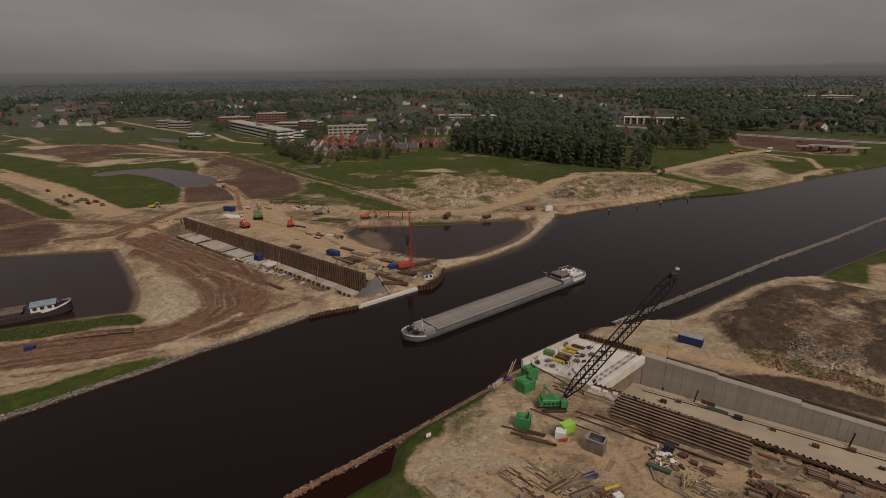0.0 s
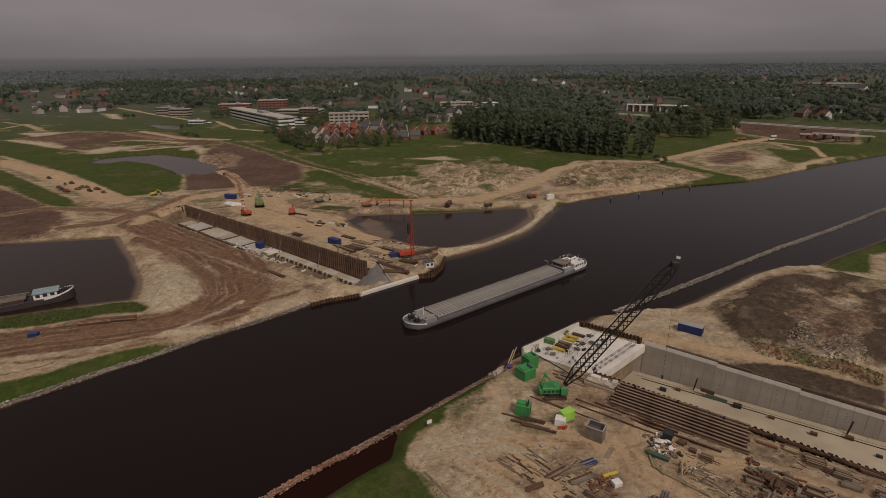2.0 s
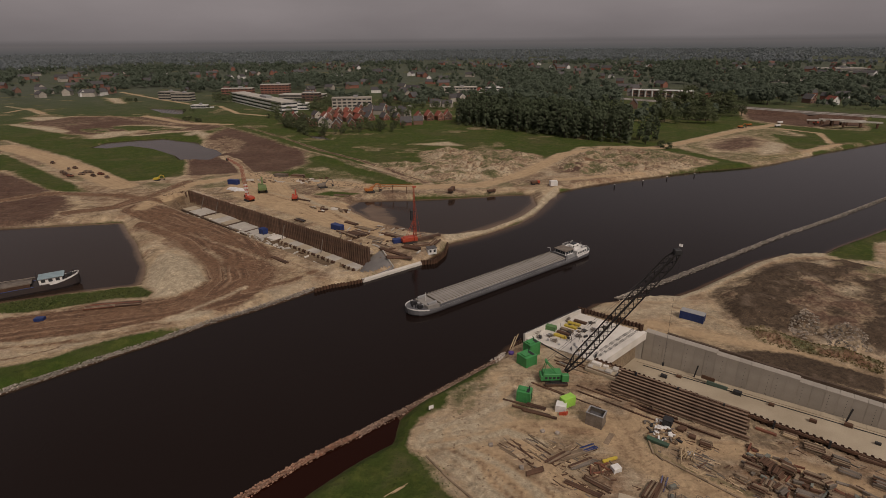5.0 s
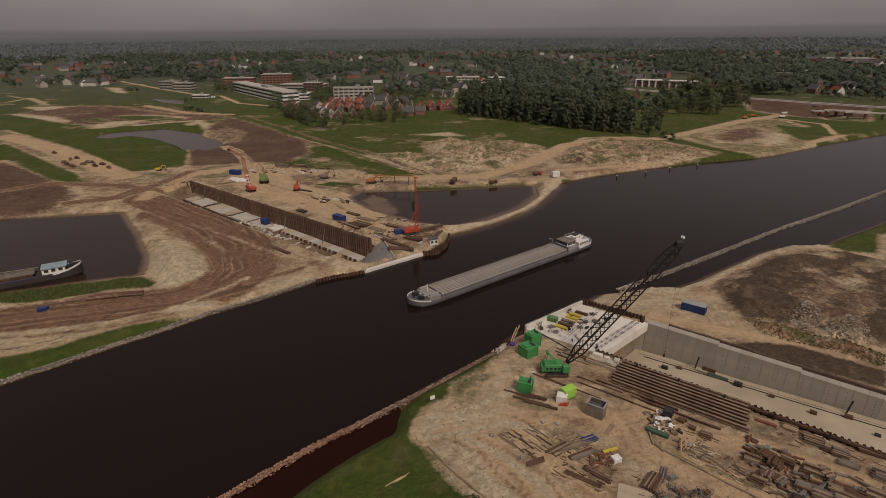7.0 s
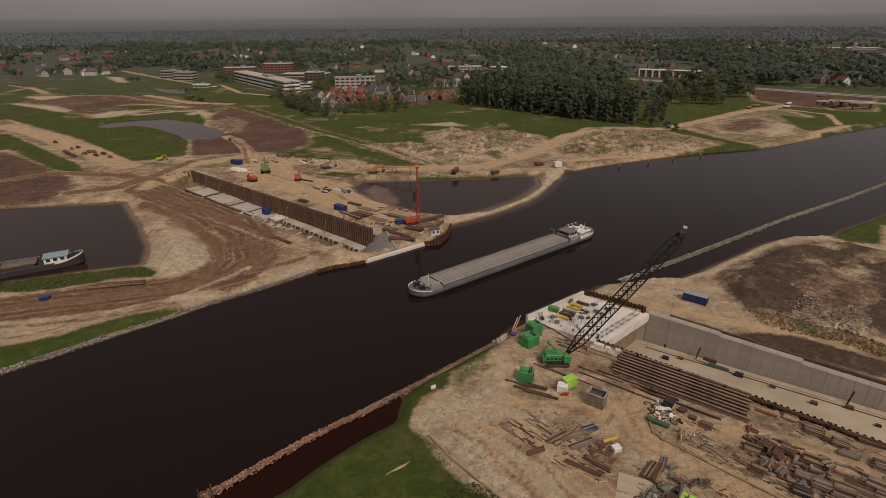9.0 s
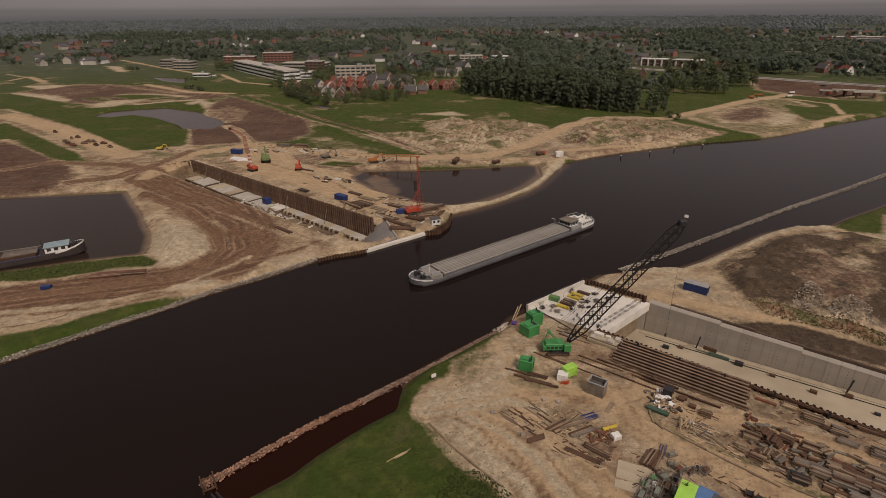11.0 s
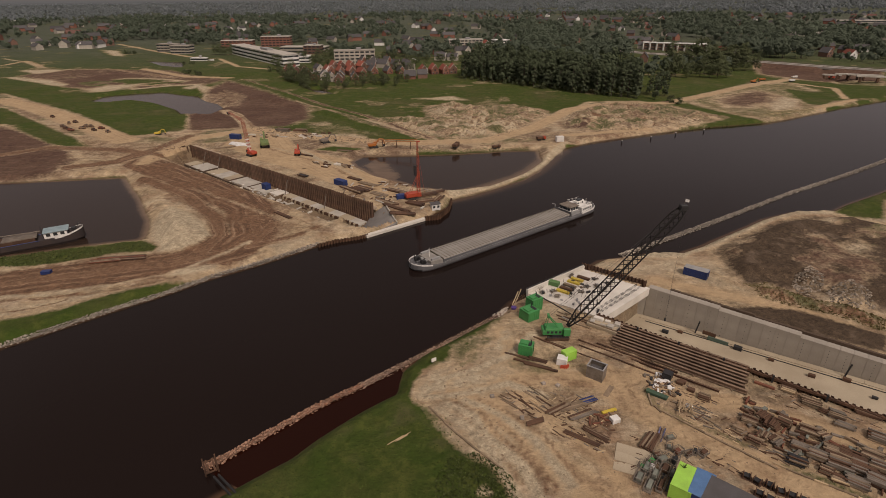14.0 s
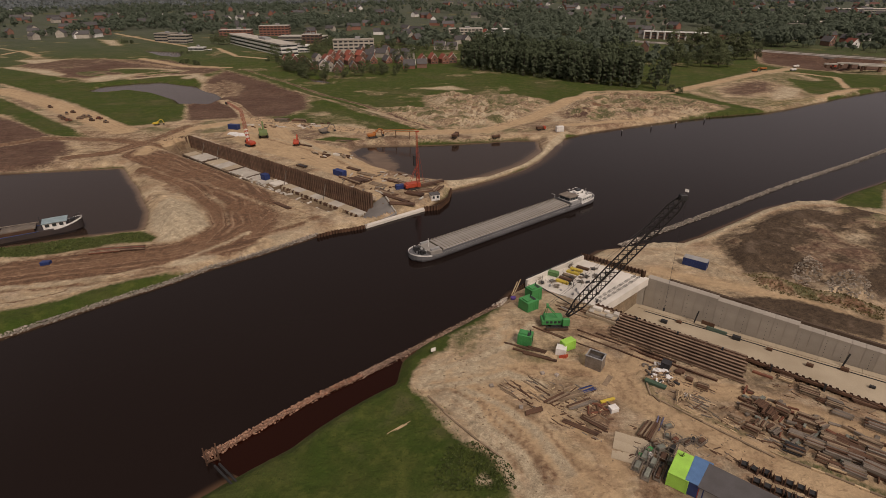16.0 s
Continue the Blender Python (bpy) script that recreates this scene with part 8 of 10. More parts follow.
# ---- things of the far bank ----
def lattice(bm, p, q, w0, w1, n, r):
    """Four chords and their zigzag bracing from p to q."""
    p, q = Vector(p), Vector(q)
    turn = (q - p).to_track_quat("Z", "Y").to_matrix()
    cor = [(-1, -1), (1, -1), (1, 1), (-1, 1)]

    def node(i, c):
        w = w0 + (w1 - w0) * i / n
        return p.lerp(q, i / n) + turn @ Vector((c[0] * w, c[1] * w, 0))
    for c in cor:
        tube(bm, node(0, c), node(n, c), r, sides=4)
    for i in range(n):
        for j in range(4):
            a, b = (cor[j], cor[(j + 1) % 4]) if i % 2 else (cor[(j + 1) % 4], cor[j])
            tube(bm, node(i, a), node(i + 1, b), r * 0.6, sides=4)
    return bm


def excavator(x, y, hd, paint, label, scale=1.0, reach=0.0, z=None):
    """A tracked digger; it looks along +x."""
    m = on(x, y, hd) if z is None else pose(x, y, z, 0, 0, hd)
    c = thing("excavator", m @ Matrix.Scale(scale, 4), label, "excavator")
    for s in (-1, 1):
        part("track", beveled(box(B(), 4.2, 0.7, 0.95, 0, s * 1.2, 0), 0.25), M_RUBBER, c)
    part("body", beveled(box(B(), 3.4, 2.7, 1.3, -0.7, 0, 1.05), 0.15), paint, c)
    part("counterweight", beveled(box(B(), 0.9, 2.7, 1.0, -2.5, 0, 1.15), 0.15), paint, c)
    cab = part("cab", beveled(box(B(), 1.6, 1.0, 1.6, 0.9, 0.8, 1.3, taper=0.9), 0.1), paint, c)
    part("cab_window", box(B(), 1.2, 0.06, 0.8, 0.9, 1.3, 1.9), M_GLASS, cab)
    if reach:
        k = Vector((reach * 0.16, 0, reach * 0.85))
        e = k + Vector((reach * 0.62, 0, reach * 0.12))
        foot = Vector((0.6, 0, 1.8))
        half_way = foot.lerp(k, 0.42)
        part("boom", lattice(B(), foot, half_way, 0.4, 0.45, 6, 0.11), M_WHITE, c, "white painted lower boom")
        for u in (0.08, 0.2, 0.32):
            part("boom_band", lattice(B(), foot.lerp(k, u), foot.lerp(k, u + 0.06), 0.46, 0.46, 1, 0.16), paint, c, "orange-red band on the boom")
        part("mid_boom", lattice(B(), half_way, k, 0.55, 0.45, 8, 0.12), M_FADEDRED, c, "faded red lattice boom")
        part("stick", lattice(B(), k, e, 0.42, 0.28, 7, 0.1), M_FADEDRED, c, "faded red lattice jib")
        part("bucket", beveled(box(B(), 1.2, 1.0, 1.0, e.x, 0, e.z - 0.9), 0.1), M_DARK, c)
    else:
        part("boom", tube(tube(B(), (0.6, -.2, 1.7), (3.0, -.2, 4.4), 0.32, 0.26), (3.0, -.2, 4.4), (4.9, -.2, 4.0), 0.28, 0.22), paint, c)
        part("stick", tube(B(), (4.9, -.2, 4.0), (5.6, -.2, 1.4), 0.24, 0.18), paint, c)
        part("bucket", beveled(box(B(), 1.0, 1.2, 0.9, 5.2, -.2, 0.5), 0.15), M_DARK, c)
    return c


def lorry(x, y, hd, paint, bed, label, scale=1.0):
    c = thing("dump_truck", on(x, y, hd) @ Matrix.Scale(scale, 4), label, "truck")
    part("chassis", box(B(), 6.4, 1.6, 0.3, 0, 0, 0.8), M_DARK, c)
    cab = part("cab", beveled(box(B(), 1.7, 2.3, 1.9, 2.4, 0, 0.9), 0.12), paint, c)
    part("windscreen", box(B(), 0.06, 1.9, 0.8, 3.26, 0, 1.8), M_GLASS, cab)
    part("bed", beveled(box(B(), 4.2, 2.4, 1.5, -1.0, 0, 1.05, taper=1.08), 0.08), bed, c)
    for i in (-2.2, -1.0, 2.2):
        for s in (-1, 1):
            part("wheel", tube(B(), (i, s * 0.8, 0.5), (i, s * 1.15, 0.5), 0.5, sides=10), M_RUBBER, c)
    return c


def small_car(x, y, hd, paint, label, scale=1.0):
    c = thing("parked_car", on(x, y, hd) @ Matrix.Scale(scale, 4), label, "car", "vehicles parked on the haul road")
    part("body", beveled(box(B(), 4.2, 1.75, 0.75, 0, 0, 0.35), 0.15), paint, c)
    part("cabin", beveled(box(B(), 2.0, 1.5, 0.6, -0.3, 0, 1.1, taper=0.82), 0.08), paint, c)
    part("windscreen", box(B(), 0.06, 1.2, 0.4, 0.68, 0, 1.16), M_GLASS, c)
    for i in (-1.3, 1.3):
        for s in (-1, 1):
            part("wheel", tube(B(), (i, s * 0.7, 0.33), (i, s * 0.9, 0.33), 0.33, sides=8), M_RUBBER, c)
    return c


# red long-reach digger by the trench head
excavator(-95.2, 249.1, 140, M_RED, "orange-red long-reach digger with raised boom", 1.1, 17.5)
# red piling rig on the landing
rig = thing("piling_rig", on(-14.0, 190.2, 25) @ Matrix.Scale(0.85, 4), "orange-red crawler piling rig with a lattice mast", "piling rig")
for s in (-1, 1):
    part("track", beveled(box(B(), 5.6, 0.8, 1.0, 0, s * 1.7, 0), 0.25), M_RUBBER, rig)
part("body", beveled(box(B(), 5.2, 3.0, 2.0, -0.4, 0, 1.1), 0.15), M_RED, rig)
part("cab", beveled(box(B(), 1.6, 1.2, 2.0, 2.2, -1.4, 1.1), 0.1), M_RED, rig)
part("counterweight", beveled(box(B(), 1.2, 3.2, 1.6, -3.2, 0, 1.1), 0.15), M_RED, rig)
mast = part("mast", box(B(), 0.3, 0.3, 0.4, 2.4, 0, 1.6), M_RED, rig, "red lattice mast")
MH = 25.0
part("mast_foot", lattice(B(), (2.4, 0, 1.2), (2.4, 0, 12.5), 0.62, 0.45, 9, 0.085), M_RED, mast, "heavy red lattice foot of the mast")
for a in (-1, 1):
    for b in (-1, 1):
        part("mast_chord", tube(B(), (2.4 + a * 0.55, b * 0.55, 1.6), (2.4 + a * 0.22, b * 0.22, MH), 0.06, sides=5), M_RED, mast)
bm = B()
for i in range(18):
    z0, z1 = 1.6 + (MH - 1.6) * i / 18, 1.6 + (MH - 1.6) * (i + 1) / 18
    w0, w1 = 0.55 - 0.33 * i / 18, 0.55 - 0.33 * (i + 1) / 18
    cor = [(-1, -1), (1, -1), (1, 1), (-1, 1)]
    for j in range(4):
        a, b = cor[j], cor[(j + 1) % 4]
        tube(bm, (2.4 + a[0] * w0, a[1] * w0, z0), (2.4 + b[0] * w1, b[1] * w1, z1), 0.03, sides=4)
tagged(part("mast_lacing", bm, M_RED, mast), kind="stuff")
part("hammer", beveled(box(B(), 1.1, 1.1, 4.6, 1.0, -0.2, 10.5), 0.1), M_DARK, rig, "black piling hammer")
for s in (-1, 1):
    part("back_stay", tube(B(), (-1.5, s, 3.1), (2.4, s * 0.3, MH * 0.45), 0.08), M_RED, rig)
part("hoist_rope", tube(B(), (2.4, 0.9, MH), (6.0, 2.0, 1.2), 0.05, sides=4), M_RED, rig)
part("mast_head", box(B(), 1.6, 0.8, 0.5, 2.7, 0, MH), M_RED, rig)
# vehicles and boxes on the far platform
container(-114.8, 282.1, -20, 6.0, 2.4, 2.5, M_BLUE, "blue container beside a white sheeted heap", "container")
for k, (x, y, s) in enumerate(((-111.8, 271.5, 3.2), (-109.1, 270.3, 3.6), (-105.8, 269.2, 2.8))):
    bm = B()
    bmesh.ops.create_icosphere(bm, subdivisions=2, radius=1.0)
    for v in bm.verts:
        v.co *= 0.8 + 0.5 * noise.noise(v.co * 1.5 + Vector((k * 5, 1, 0)))
        v.co.z = max(-0.05, v.co.z * 0.45)
    solid("white_tarpaulin", bm, M_SHEET, "heap under white plastic sheeting", "sheeted heap", on(x, y, 40 * k) @ Matrix.Scale(s, 4), "white sheeted heap")
M_OLIVE = mat("olive_green_paint", (0.16, 0.22, 0.08), (0.11, 0.15, 0.06))
excavator(-94.0, 265.7, 110, M_OLIVE, "olive green digger on the sand platform", 1.5)
excavator(-73.5, 250.8, 100, M_RED, "small orange-red digger on the sand platform", 0.95)
container(-44.3, 205.6, -38, 5.4, 2.4, 2.2, M_BLUE, "dark blue container on the sand platform", "container")
container(-78.8, 217.2, -40, 3.2, 2.4, 2.4, M_BLUE, "small blue container on the trench floor", "container", z=-3.55)
container(-18.9, 190.3, 20, 3.2, 2.0, 1.6, M_BLUE, "blue power pack beside the piling rig", "power pack", name="power_pack")
excavator(-38.7, 263.7, 20, M_ORANGE, "orange crawler crane with lowered boom", 1.0)
bm = B()
p, q = Vector((-37.8, 264.8, 5.5)), Vector((-16.6, 260.1, 7.0))
solid("lowered_boom", tube(tube(B(), p, q, 0.16), p + Vector((0, 0, -1.0)), q + Vector((0, 0, -1.0)), 0.16), M_ORANGE, "orange crane boom lowered on supports", "crane boom")
for k in range(3):
    x, y = p.lerp(q, (k + 0.5) / 3).xy
    solid("boom_trestle", box(B(), 0.3, 0.9, 3.6), M_RUST, "rusted trestle under a lowered boom", "trestle", on(x, y, 0), "boom trestles")
lorry(2.3, 263.0, 70, M_RUST, M_RUST, "brown dump truck on the haul road", 0.85)
lorry(22.5, 264.9, 20, M_RUST, M_RUST, "dusty brown truck on the haul road", 0.65)
excavator(-161.1, 291.8, 10, M_YELLOW, "dusty yellow loader on the haul road", 0.7)
lorry(46.5, 276.9, 15, M_RED, M_RUST, "red-brown flat truck by the spit", 0.75)
container(55.6, 274.4, 10, 3.8, 2.4, 2.6, M_WHITE, "white site cabin by the spit", "cabin", name="site_cabin")
excavator(-64.7, 273.0, 30, M_STEEL, "grey loader beside sand heaps", 1.0)
excavator(251, 467, 10, M_ORANGE, "orange digger beside the far field", 0.9)
for x, y in ((-253, 340), (-227.9, 312.3), (-222.1, 306.5), (-216.7, 302.2), (-213.7, 307.7), (-213.7, 312.0), (-211.0, 311.9), (-204.1, 303.3), (-202.3, 307.5), (-193.5, 299.0), (-228, 324), (-230, 321)):
    small_car(x, y, RND.uniform(-60, 10), RND.choice((M_RUST, M_GIRDER, M_RUSTRED, M_GIRDER)), "dusty rust-brown vehicle parked on the haul road", 0.95)
# landing pontoon with a white hut
hut = thing("landing_hut", on(-5.7, 181.9, 22), "small white hut with dark roof on the landing", "hut")
part("wall", beveled(box(B(), 3.2, 2.4, 2.2), 0.04), M_WHITE, hut)
part("roof", beveled(box(B(), 3.6, 2.8, 0.25, 0, 0, 2.2), 0.04), M_ROOF, hut)
for s in (-0.8, 0.8):
    part("window", box(B(), 0.8, 0.06, 0.9, s, -1.22, 0.9), M_GLASS, hut)
FARROWS = [
    ((-36.7, 198.0), -38, 7.0, 6, 2, 0.5, M_RUST, "dark stack of steel piles on the platform"),
    ((-34.4, 200.7), -38, 8.0, 6, 1, 0.5, M_RUST, "row of dark steel piles on sand"),
    ((-40.5, 200.7), -38, 9.0, 4, 1, 0.5, M_RUST, "rusted piles lying by the blue container"),
    ((-21.3, 197.9), -30, 9.0, 5, 1, 0.5, M_TIMBER, "weathered timbers lying by the pond"),
    ((-9.0, 192.7), 30, 8.0, 6, 2, 0.5, M_RUST, "stack of dark piles beside the rig"),
    ((-5.9, 195.8), 30, 7.0, 5, 2, 0.5, M_STEEL, "grey steel piles beside the rig"),
    ((-11.4, 197.8), 35, 7.0, 5, 1, 0.5, M_TIMBER, "timbers lying at the pond's edge"),
    ((-13.0, 183.5), -30, 7.0, 5, 2, 0.45, M_RUST, "dark timbers stacked on the landing"),
    ((-9.5, 186.5), 20, 6.0, 6, 2, 0.45, M_TIMBER, "weathered timbers stacked on the landing"),
    ((-4.6, 188.6), 70, 6.0, 5, 2, 0.45, M_RUST, "rusted piles stacked at the landing's edge"),
    ((-16.5, 193.8), 10, 6.0, 6, 2, 0.45, M_TIMBER, "weathered timbers stacked by the rig"),
    ((-27.5, 194.5), -35, 8.0, 5, 1, 0.45, M_TIMBER, "timbers laid along the pond's shore"),
    ((-33.5, 206.5), -35, 9.0, 4, 1, 0.45, M_TIMBER, "long timbers laid along the pond's shore"),
    ((-40.0, 213.0), -38, 7.0, 4, 1, 0.45, M_RUST, "rusted piles laid along the pond's shore"),
    ((-19.6, 179.8), -37, 12.0, 3, 1, 0.5, M_RUST, "long rusted beams above the cap beam"),
    ((-16.7, 174.3), -5, 9.0, 4, 1, 0.5, M_RUST, "rusted beams at the landing"),
    ((-24.4, 186.7), -37, 10.0, 3, 1, 0.5, M_RUST, "rusted beams along the ramp"),
    ((-94.2, 299.7), -15, 8.0, 4, 2, 0.8, M_STEEL, "stack of dark pipes by the haul road"),
    ((-83.9, 296.8), -15, 7.0, 4, 2, 0.8, M_RUST, "stack of brown pipes by the haul road"),
    ((-62.3, 216.7), -38, 5.0, 4, 1, 0.5, M_DARK, "dark steel lying at the trench edge"),
    ((-69.2, 249.7), -30, 9.0, 2, 1, 0.5, M_RUST, "rusted piles on the sand platform"),
    ((-51.8, 257.6), -10, 8.0, 3, 1, 0.5, M_RUST, "rusted piles by the pond"),
    ((111.0, 286.6), 30, 9.0, 5, 3, 0.7, M_RUST, "old brown timber staging on the bank"),
    ((-96.2, 139.6), 12, 13.0, 8, 1, 0.35, M_RUSTRED, "long red-rusted pipes lying beside the track"),
    ((-100.1, 137.8), 12, 8.0, 6, 1, 0.35, M_RUSTRED, "red-rusted pipes lying beside the track"),
    ((-58.2, 173.0), -40, 9.0, 3, 1, 0.45, M_RUST, "rusted beams at the trench edge"),
    ((-113.8, 263.8), 30, 10.0, 3, 1, 0.5, M_TIMBER, "timbers lying on the slope"),
]
for place, hd, L, c, r, sec, mt, label in FARROWS:
    bundle(*place, hd + RND.uniform(-3, 3), L, c, r, sec, mt, label, "beam stack", group="stacked material of the far bank")
for i in range(110):
    p = Vector(pt(RND.choice((RND.uniform(62, 98), RND.uniform(15, PLEN - 6))), RND.choice((RND.uniform(2, 11), RND.uniform(8, 12)))))
    loose(p.x, p.y, -40 + RND.choice((0, 90)) + RND.uniform(-20, 20), RND.uniform(0.8, 3.2), RND.uniform(.3, .9), RND.uniform(.25, .7), RND.choice((M_WHITECONC, M_CONC, M_RUST, M_TIMBER, M_CONC)), "block or timber on the trench floor", "site_block", "block", "blocks in the trench")
for i in range(70):
    p = Vector((-22.6, 189.7)) + Vector((RND.uniform(-26, 14), RND.uniform(-16, 20)))
    if inside(np.array([p.x]), np.array([p.y]), CANAL)[0] > -2 or inside(np.array([p.x]), np.array([p.y]), PONDS[0])[0] > -2:
        continue
    if inside(np.array([p.x]), np.array([p.y]), TRENCH)[0] > -2:
        continue
    loose(p.x, p.y, RND.uniform(0, 180), RND.uniform(0.8, 3.6), RND.uniform(.25, .7), RND.uniform(.25, .6), RND.choice((M_RUST, M_TIMBER, M_STEEL, M_DARK, M_CONC)), "scrap and timber lying on the landing", "site_scrap", "scrap", "scrap on the landing")
for place, spread, count in (((-73.9, 288.6), (8, 6), 26), ((-53.4, 233.0), (12, 5), 22), ((-100.0, 289.0), (12, 4), 16)):
    for i in range(count):
        x, y = place[0] + RND.uniform(-1, 1) * spread[0], place[1] + RND.uniform(-1, 1) * spread[1]
        if inside(np.array([x]), np.array([y]), PONDS[0])[0] > -2:
            continue
        loose(x, y, RND.uniform(-60, 0), RND.uniform(0.8, 4.0), RND.uniform(0.3, 0.8), RND.uniform(0.3, 0.9), RND.choice((M_WHITECONC, M_CONC, M_RUST, M_TIMBER, M_RUST)), "block or timber lying on the sand platform", "site_block", "block", "clutter of the far platform")
container(-112.0, 130.1, 10, 2.4, 1.4, 1.0, M_BLUE, "small blue dinghy-like box by the track", "box", name="blue_box", doors=False)
for x, y in ((88.7, 278.2), (106.5, 286.2), (122.7, 294.7), (141.2, 302.2)):
    m = thing("mooring_post", pose(x, y, 0), "dark timber mooring post standing in the water", "mooring post", "mooring posts")
    part("post", tube(B(), (0, 0, -3.2), (0, 0, 1.5), 0.32, 0.28, sides=9), M_DARK, m)
    part("cap", tube(B(), (0, 0, 1.5), (0, 0, 1.68), 0.34, sides=9), M_WHITE, m, "pale cap")
# slanting struts at the trench wall
for a in (PLEN - 26, PLEN - 52, 16, 30):
    p, q = pt(a, 0.6), pt(a + 2.2, 4)
    solid("wall_strut", tube(B(), (*p, 1.6), (*q, -3.8), 0.16), M_STEEL, "slanting steel strut against the pile wall", "strut", group="struts of the trench")


# ---- trees ----
def leaf_mesh(name, centres, size, material, rnd, up=0.35, out=None, ragged=0.34):
    """Many small leaf clumps, each a bent four-sided leaf of its own tilt."""
    n = len(centres)
    nrm = rnd.normal(size=(n, 3))
    nrm[:, 2] = np.abs(nrm[:, 2]) + up
    if out is not None:
        nrm = ragged * nrm + out / np.maximum(np.linalg.norm(out, axis=1, keepdims=True), 0.01)
    nrm /= np.linalg.norm(nrm, axis=1, keepdims=True)
    a = np.cross(nrm, rnd.normal(size=(n, 3)))
    a /= np.linalg.norm(a, axis=1, keepdims=True)
    b = np.cross(nrm, a)
    s = size * rnd.uniform(0.55, 1.3, (n, 1))
    pts = np.stack([centres + a * s, centres + b * s * 0.8 + nrm * s * 0.25, centres - a * s * 0.9, centres - b * s * 0.8 + nrm * s * 0.2], 1)
    me = bpy.data.meshes.new(name)
    me.vertices.add(4 * n)
    me.vertices.foreach_set("co", pts.astype(np.float32).ravel())
    me.loops.add(4 * n)
    me.loops.foreach_set("vertex_index", np.arange(4 * n, dtype=np.int32))
    me.polygons.add(n)
    me.polygons.foreach_set("loop_start", np.arange(0, 4 * n, 4, dtype=np.int32))
    me.update(calc_edges=True)
    me.materials.append(material)
    return me


def crown_points(rnd, clumps, per, r, z0, z1, spread, taper=0.5):
    """Leaf places gathered round limb ends, uneven and with gaps."""
    out, face = [], []
    for i in range(clumps):
        u = rnd.uniform(0, 1)
        z = z0 + (z1 - z0) * u
        rad = r * (math.sin(math.pi * min(1, (u + 0.18) / 1.25)) ** taper) * rnd.uniform(0.45, 1.0)
        a = rnd.uniform(0, math.tau)
        c = np.array([rad * math.cos(a), rad * math.sin(a), z])
        d = rnd.normal(size=(per, 3))
        d *= rnd.uniform(0.7, 1.1, (per, 1)) / np.linalg.norm(d, axis=1, keepdims=True)
        d[:, 2] = np.where(d[:, 2] < -0.3, -d[:, 2], d[:, 2])
        out.append(c + d * spread * 1.5)
        face.append(d + 0.5 * np.array([math.cos(a), math.sin(a), 0.5]))
    return np.concatenate(out), np.concatenate(face)


def tree_kind(name, seed, h, r, clumps, per, size, material, label, bare, taper=0.5):
    """One tree: tapered trunk with limbs, and a crown of leaf clumps."""
    rnd = np.random.default_rng(seed)
    t = thing(name, pose(0, 0, -200), label, "tree")
    bm = B()
    tube(bm, (0, 0, -0.4), (0.1, 0, h * 0.45), h * 0.016, h * 0.011)
    tube(bm, (0.1, 0, h * 0.45), (0.2, 0.1, h * 0.9), h * 0.011, h * 0.003)
    for i in range(7):
        z = h * (bare + (0.8 - bare) * i / 7)
        a = rnd.uniform(0, math.tau)
        tube(bm, (0.08, 0, z), (math.cos(a) * r * 0.7, math.sin(a) * r * 0.7, z + h * 0.12), h * 0.006, h * 0.002, sides=4)
    part("trunk", bm, M_BARK, t)
    places, facing = crown_points(rnd, clumps, per, r, h * bare, h, r * 0.2, taper)
    part("crown", leaf_mesh("crown", places, size, material, rnd, 0.35, facing, 0.2), material, t)
    return t


POPLARS = [tree_kind("poplar", 10 + i, 21 + 2 * (i % 3), 3.0, 54, 13, 0.85, M_POPLAR, "tall dark green poplar in a dense grove", 0.12, 0.35) for i in range(4)]
OAKS = [tree_kind("broadleaf_tree", 30 + i, 12 + 1.5 * i, 4.6 + 0.4 * i, 50, 14, 0.62, M_LEAF, "dark green broadleaf tree among the houses", 0.2) for i in range(4)]
BUSHES = [tree_kind("shrub", 50 + i, 3.4, 2.4, 22, 7, 0.5, M_LEAF, "dark green shrub at the field's edge", 0.08) for i in range(2)]


def plant(kinds, x, y, group, rnd, low=0.85, high=1.15, label=""):
    k = rnd.uniform(low, high)
    src = kinds[rnd.randrange(len(kinds))]
    ob = copy_thing(src, pose(x, y, height(x, y) - 0.1, 0, 0, rnd.uniform(0, 360)))
    ob.scale = (k * rnd.uniform(0.9, 1.1), k * rnd.uniform(0.9, 1.1), k)
    ob["group"] = group
    if label:
        ob["label"] = label
    return ob


TR = random.Random(5)
# the poplar grove behind the meadow: its front edge, then rows behind
GROVE = [(10, 500), (30, 489), (48, 472), (69, 450), (88, 430), (104, 415), (124, 404), (138, 397)]
for row in range(9):
    for x, y, hd in steps(GROVE, 6.2):
        if TR.random() < 0.12:
            continue
        plant(POPLARS, x + TR.uniform(-2, 2) + row * 2.0, y + row * 8.5 + TR.uniform(-2.5, 2.5), "poplar grove", TR, 0.8, 1.1)
for x, y in ((144, 392), (152, 411), (156, 406), (164, 436), (146, 411)):
    plant(POPLARS, x, y, "poplar grove", TR, 0.75, 0.95)
for s in ([(194, 502), (242, 493)], [(199, 524), (251, 514)], [(253, 580), (294, 560)], [(258, 553), (289, 543)], [(284, 618), (312, 596)]):
    for x, y, hd in steps(s, 8):
        plant(OAKS, x + TR.uniform(-3, 3), y + TR.uniform(-5, 5), "trees before the motorway", TR, 0.7, 1.1)
for x, y, _ in steps([(222, 572), (255, 561), (292, 572)], 9):
    plant(OAKS, x + TR.uniform(-3, 3), y + TR.uniform(-6, 6), "trees before the motorway", TR, 1.2, 1.7)
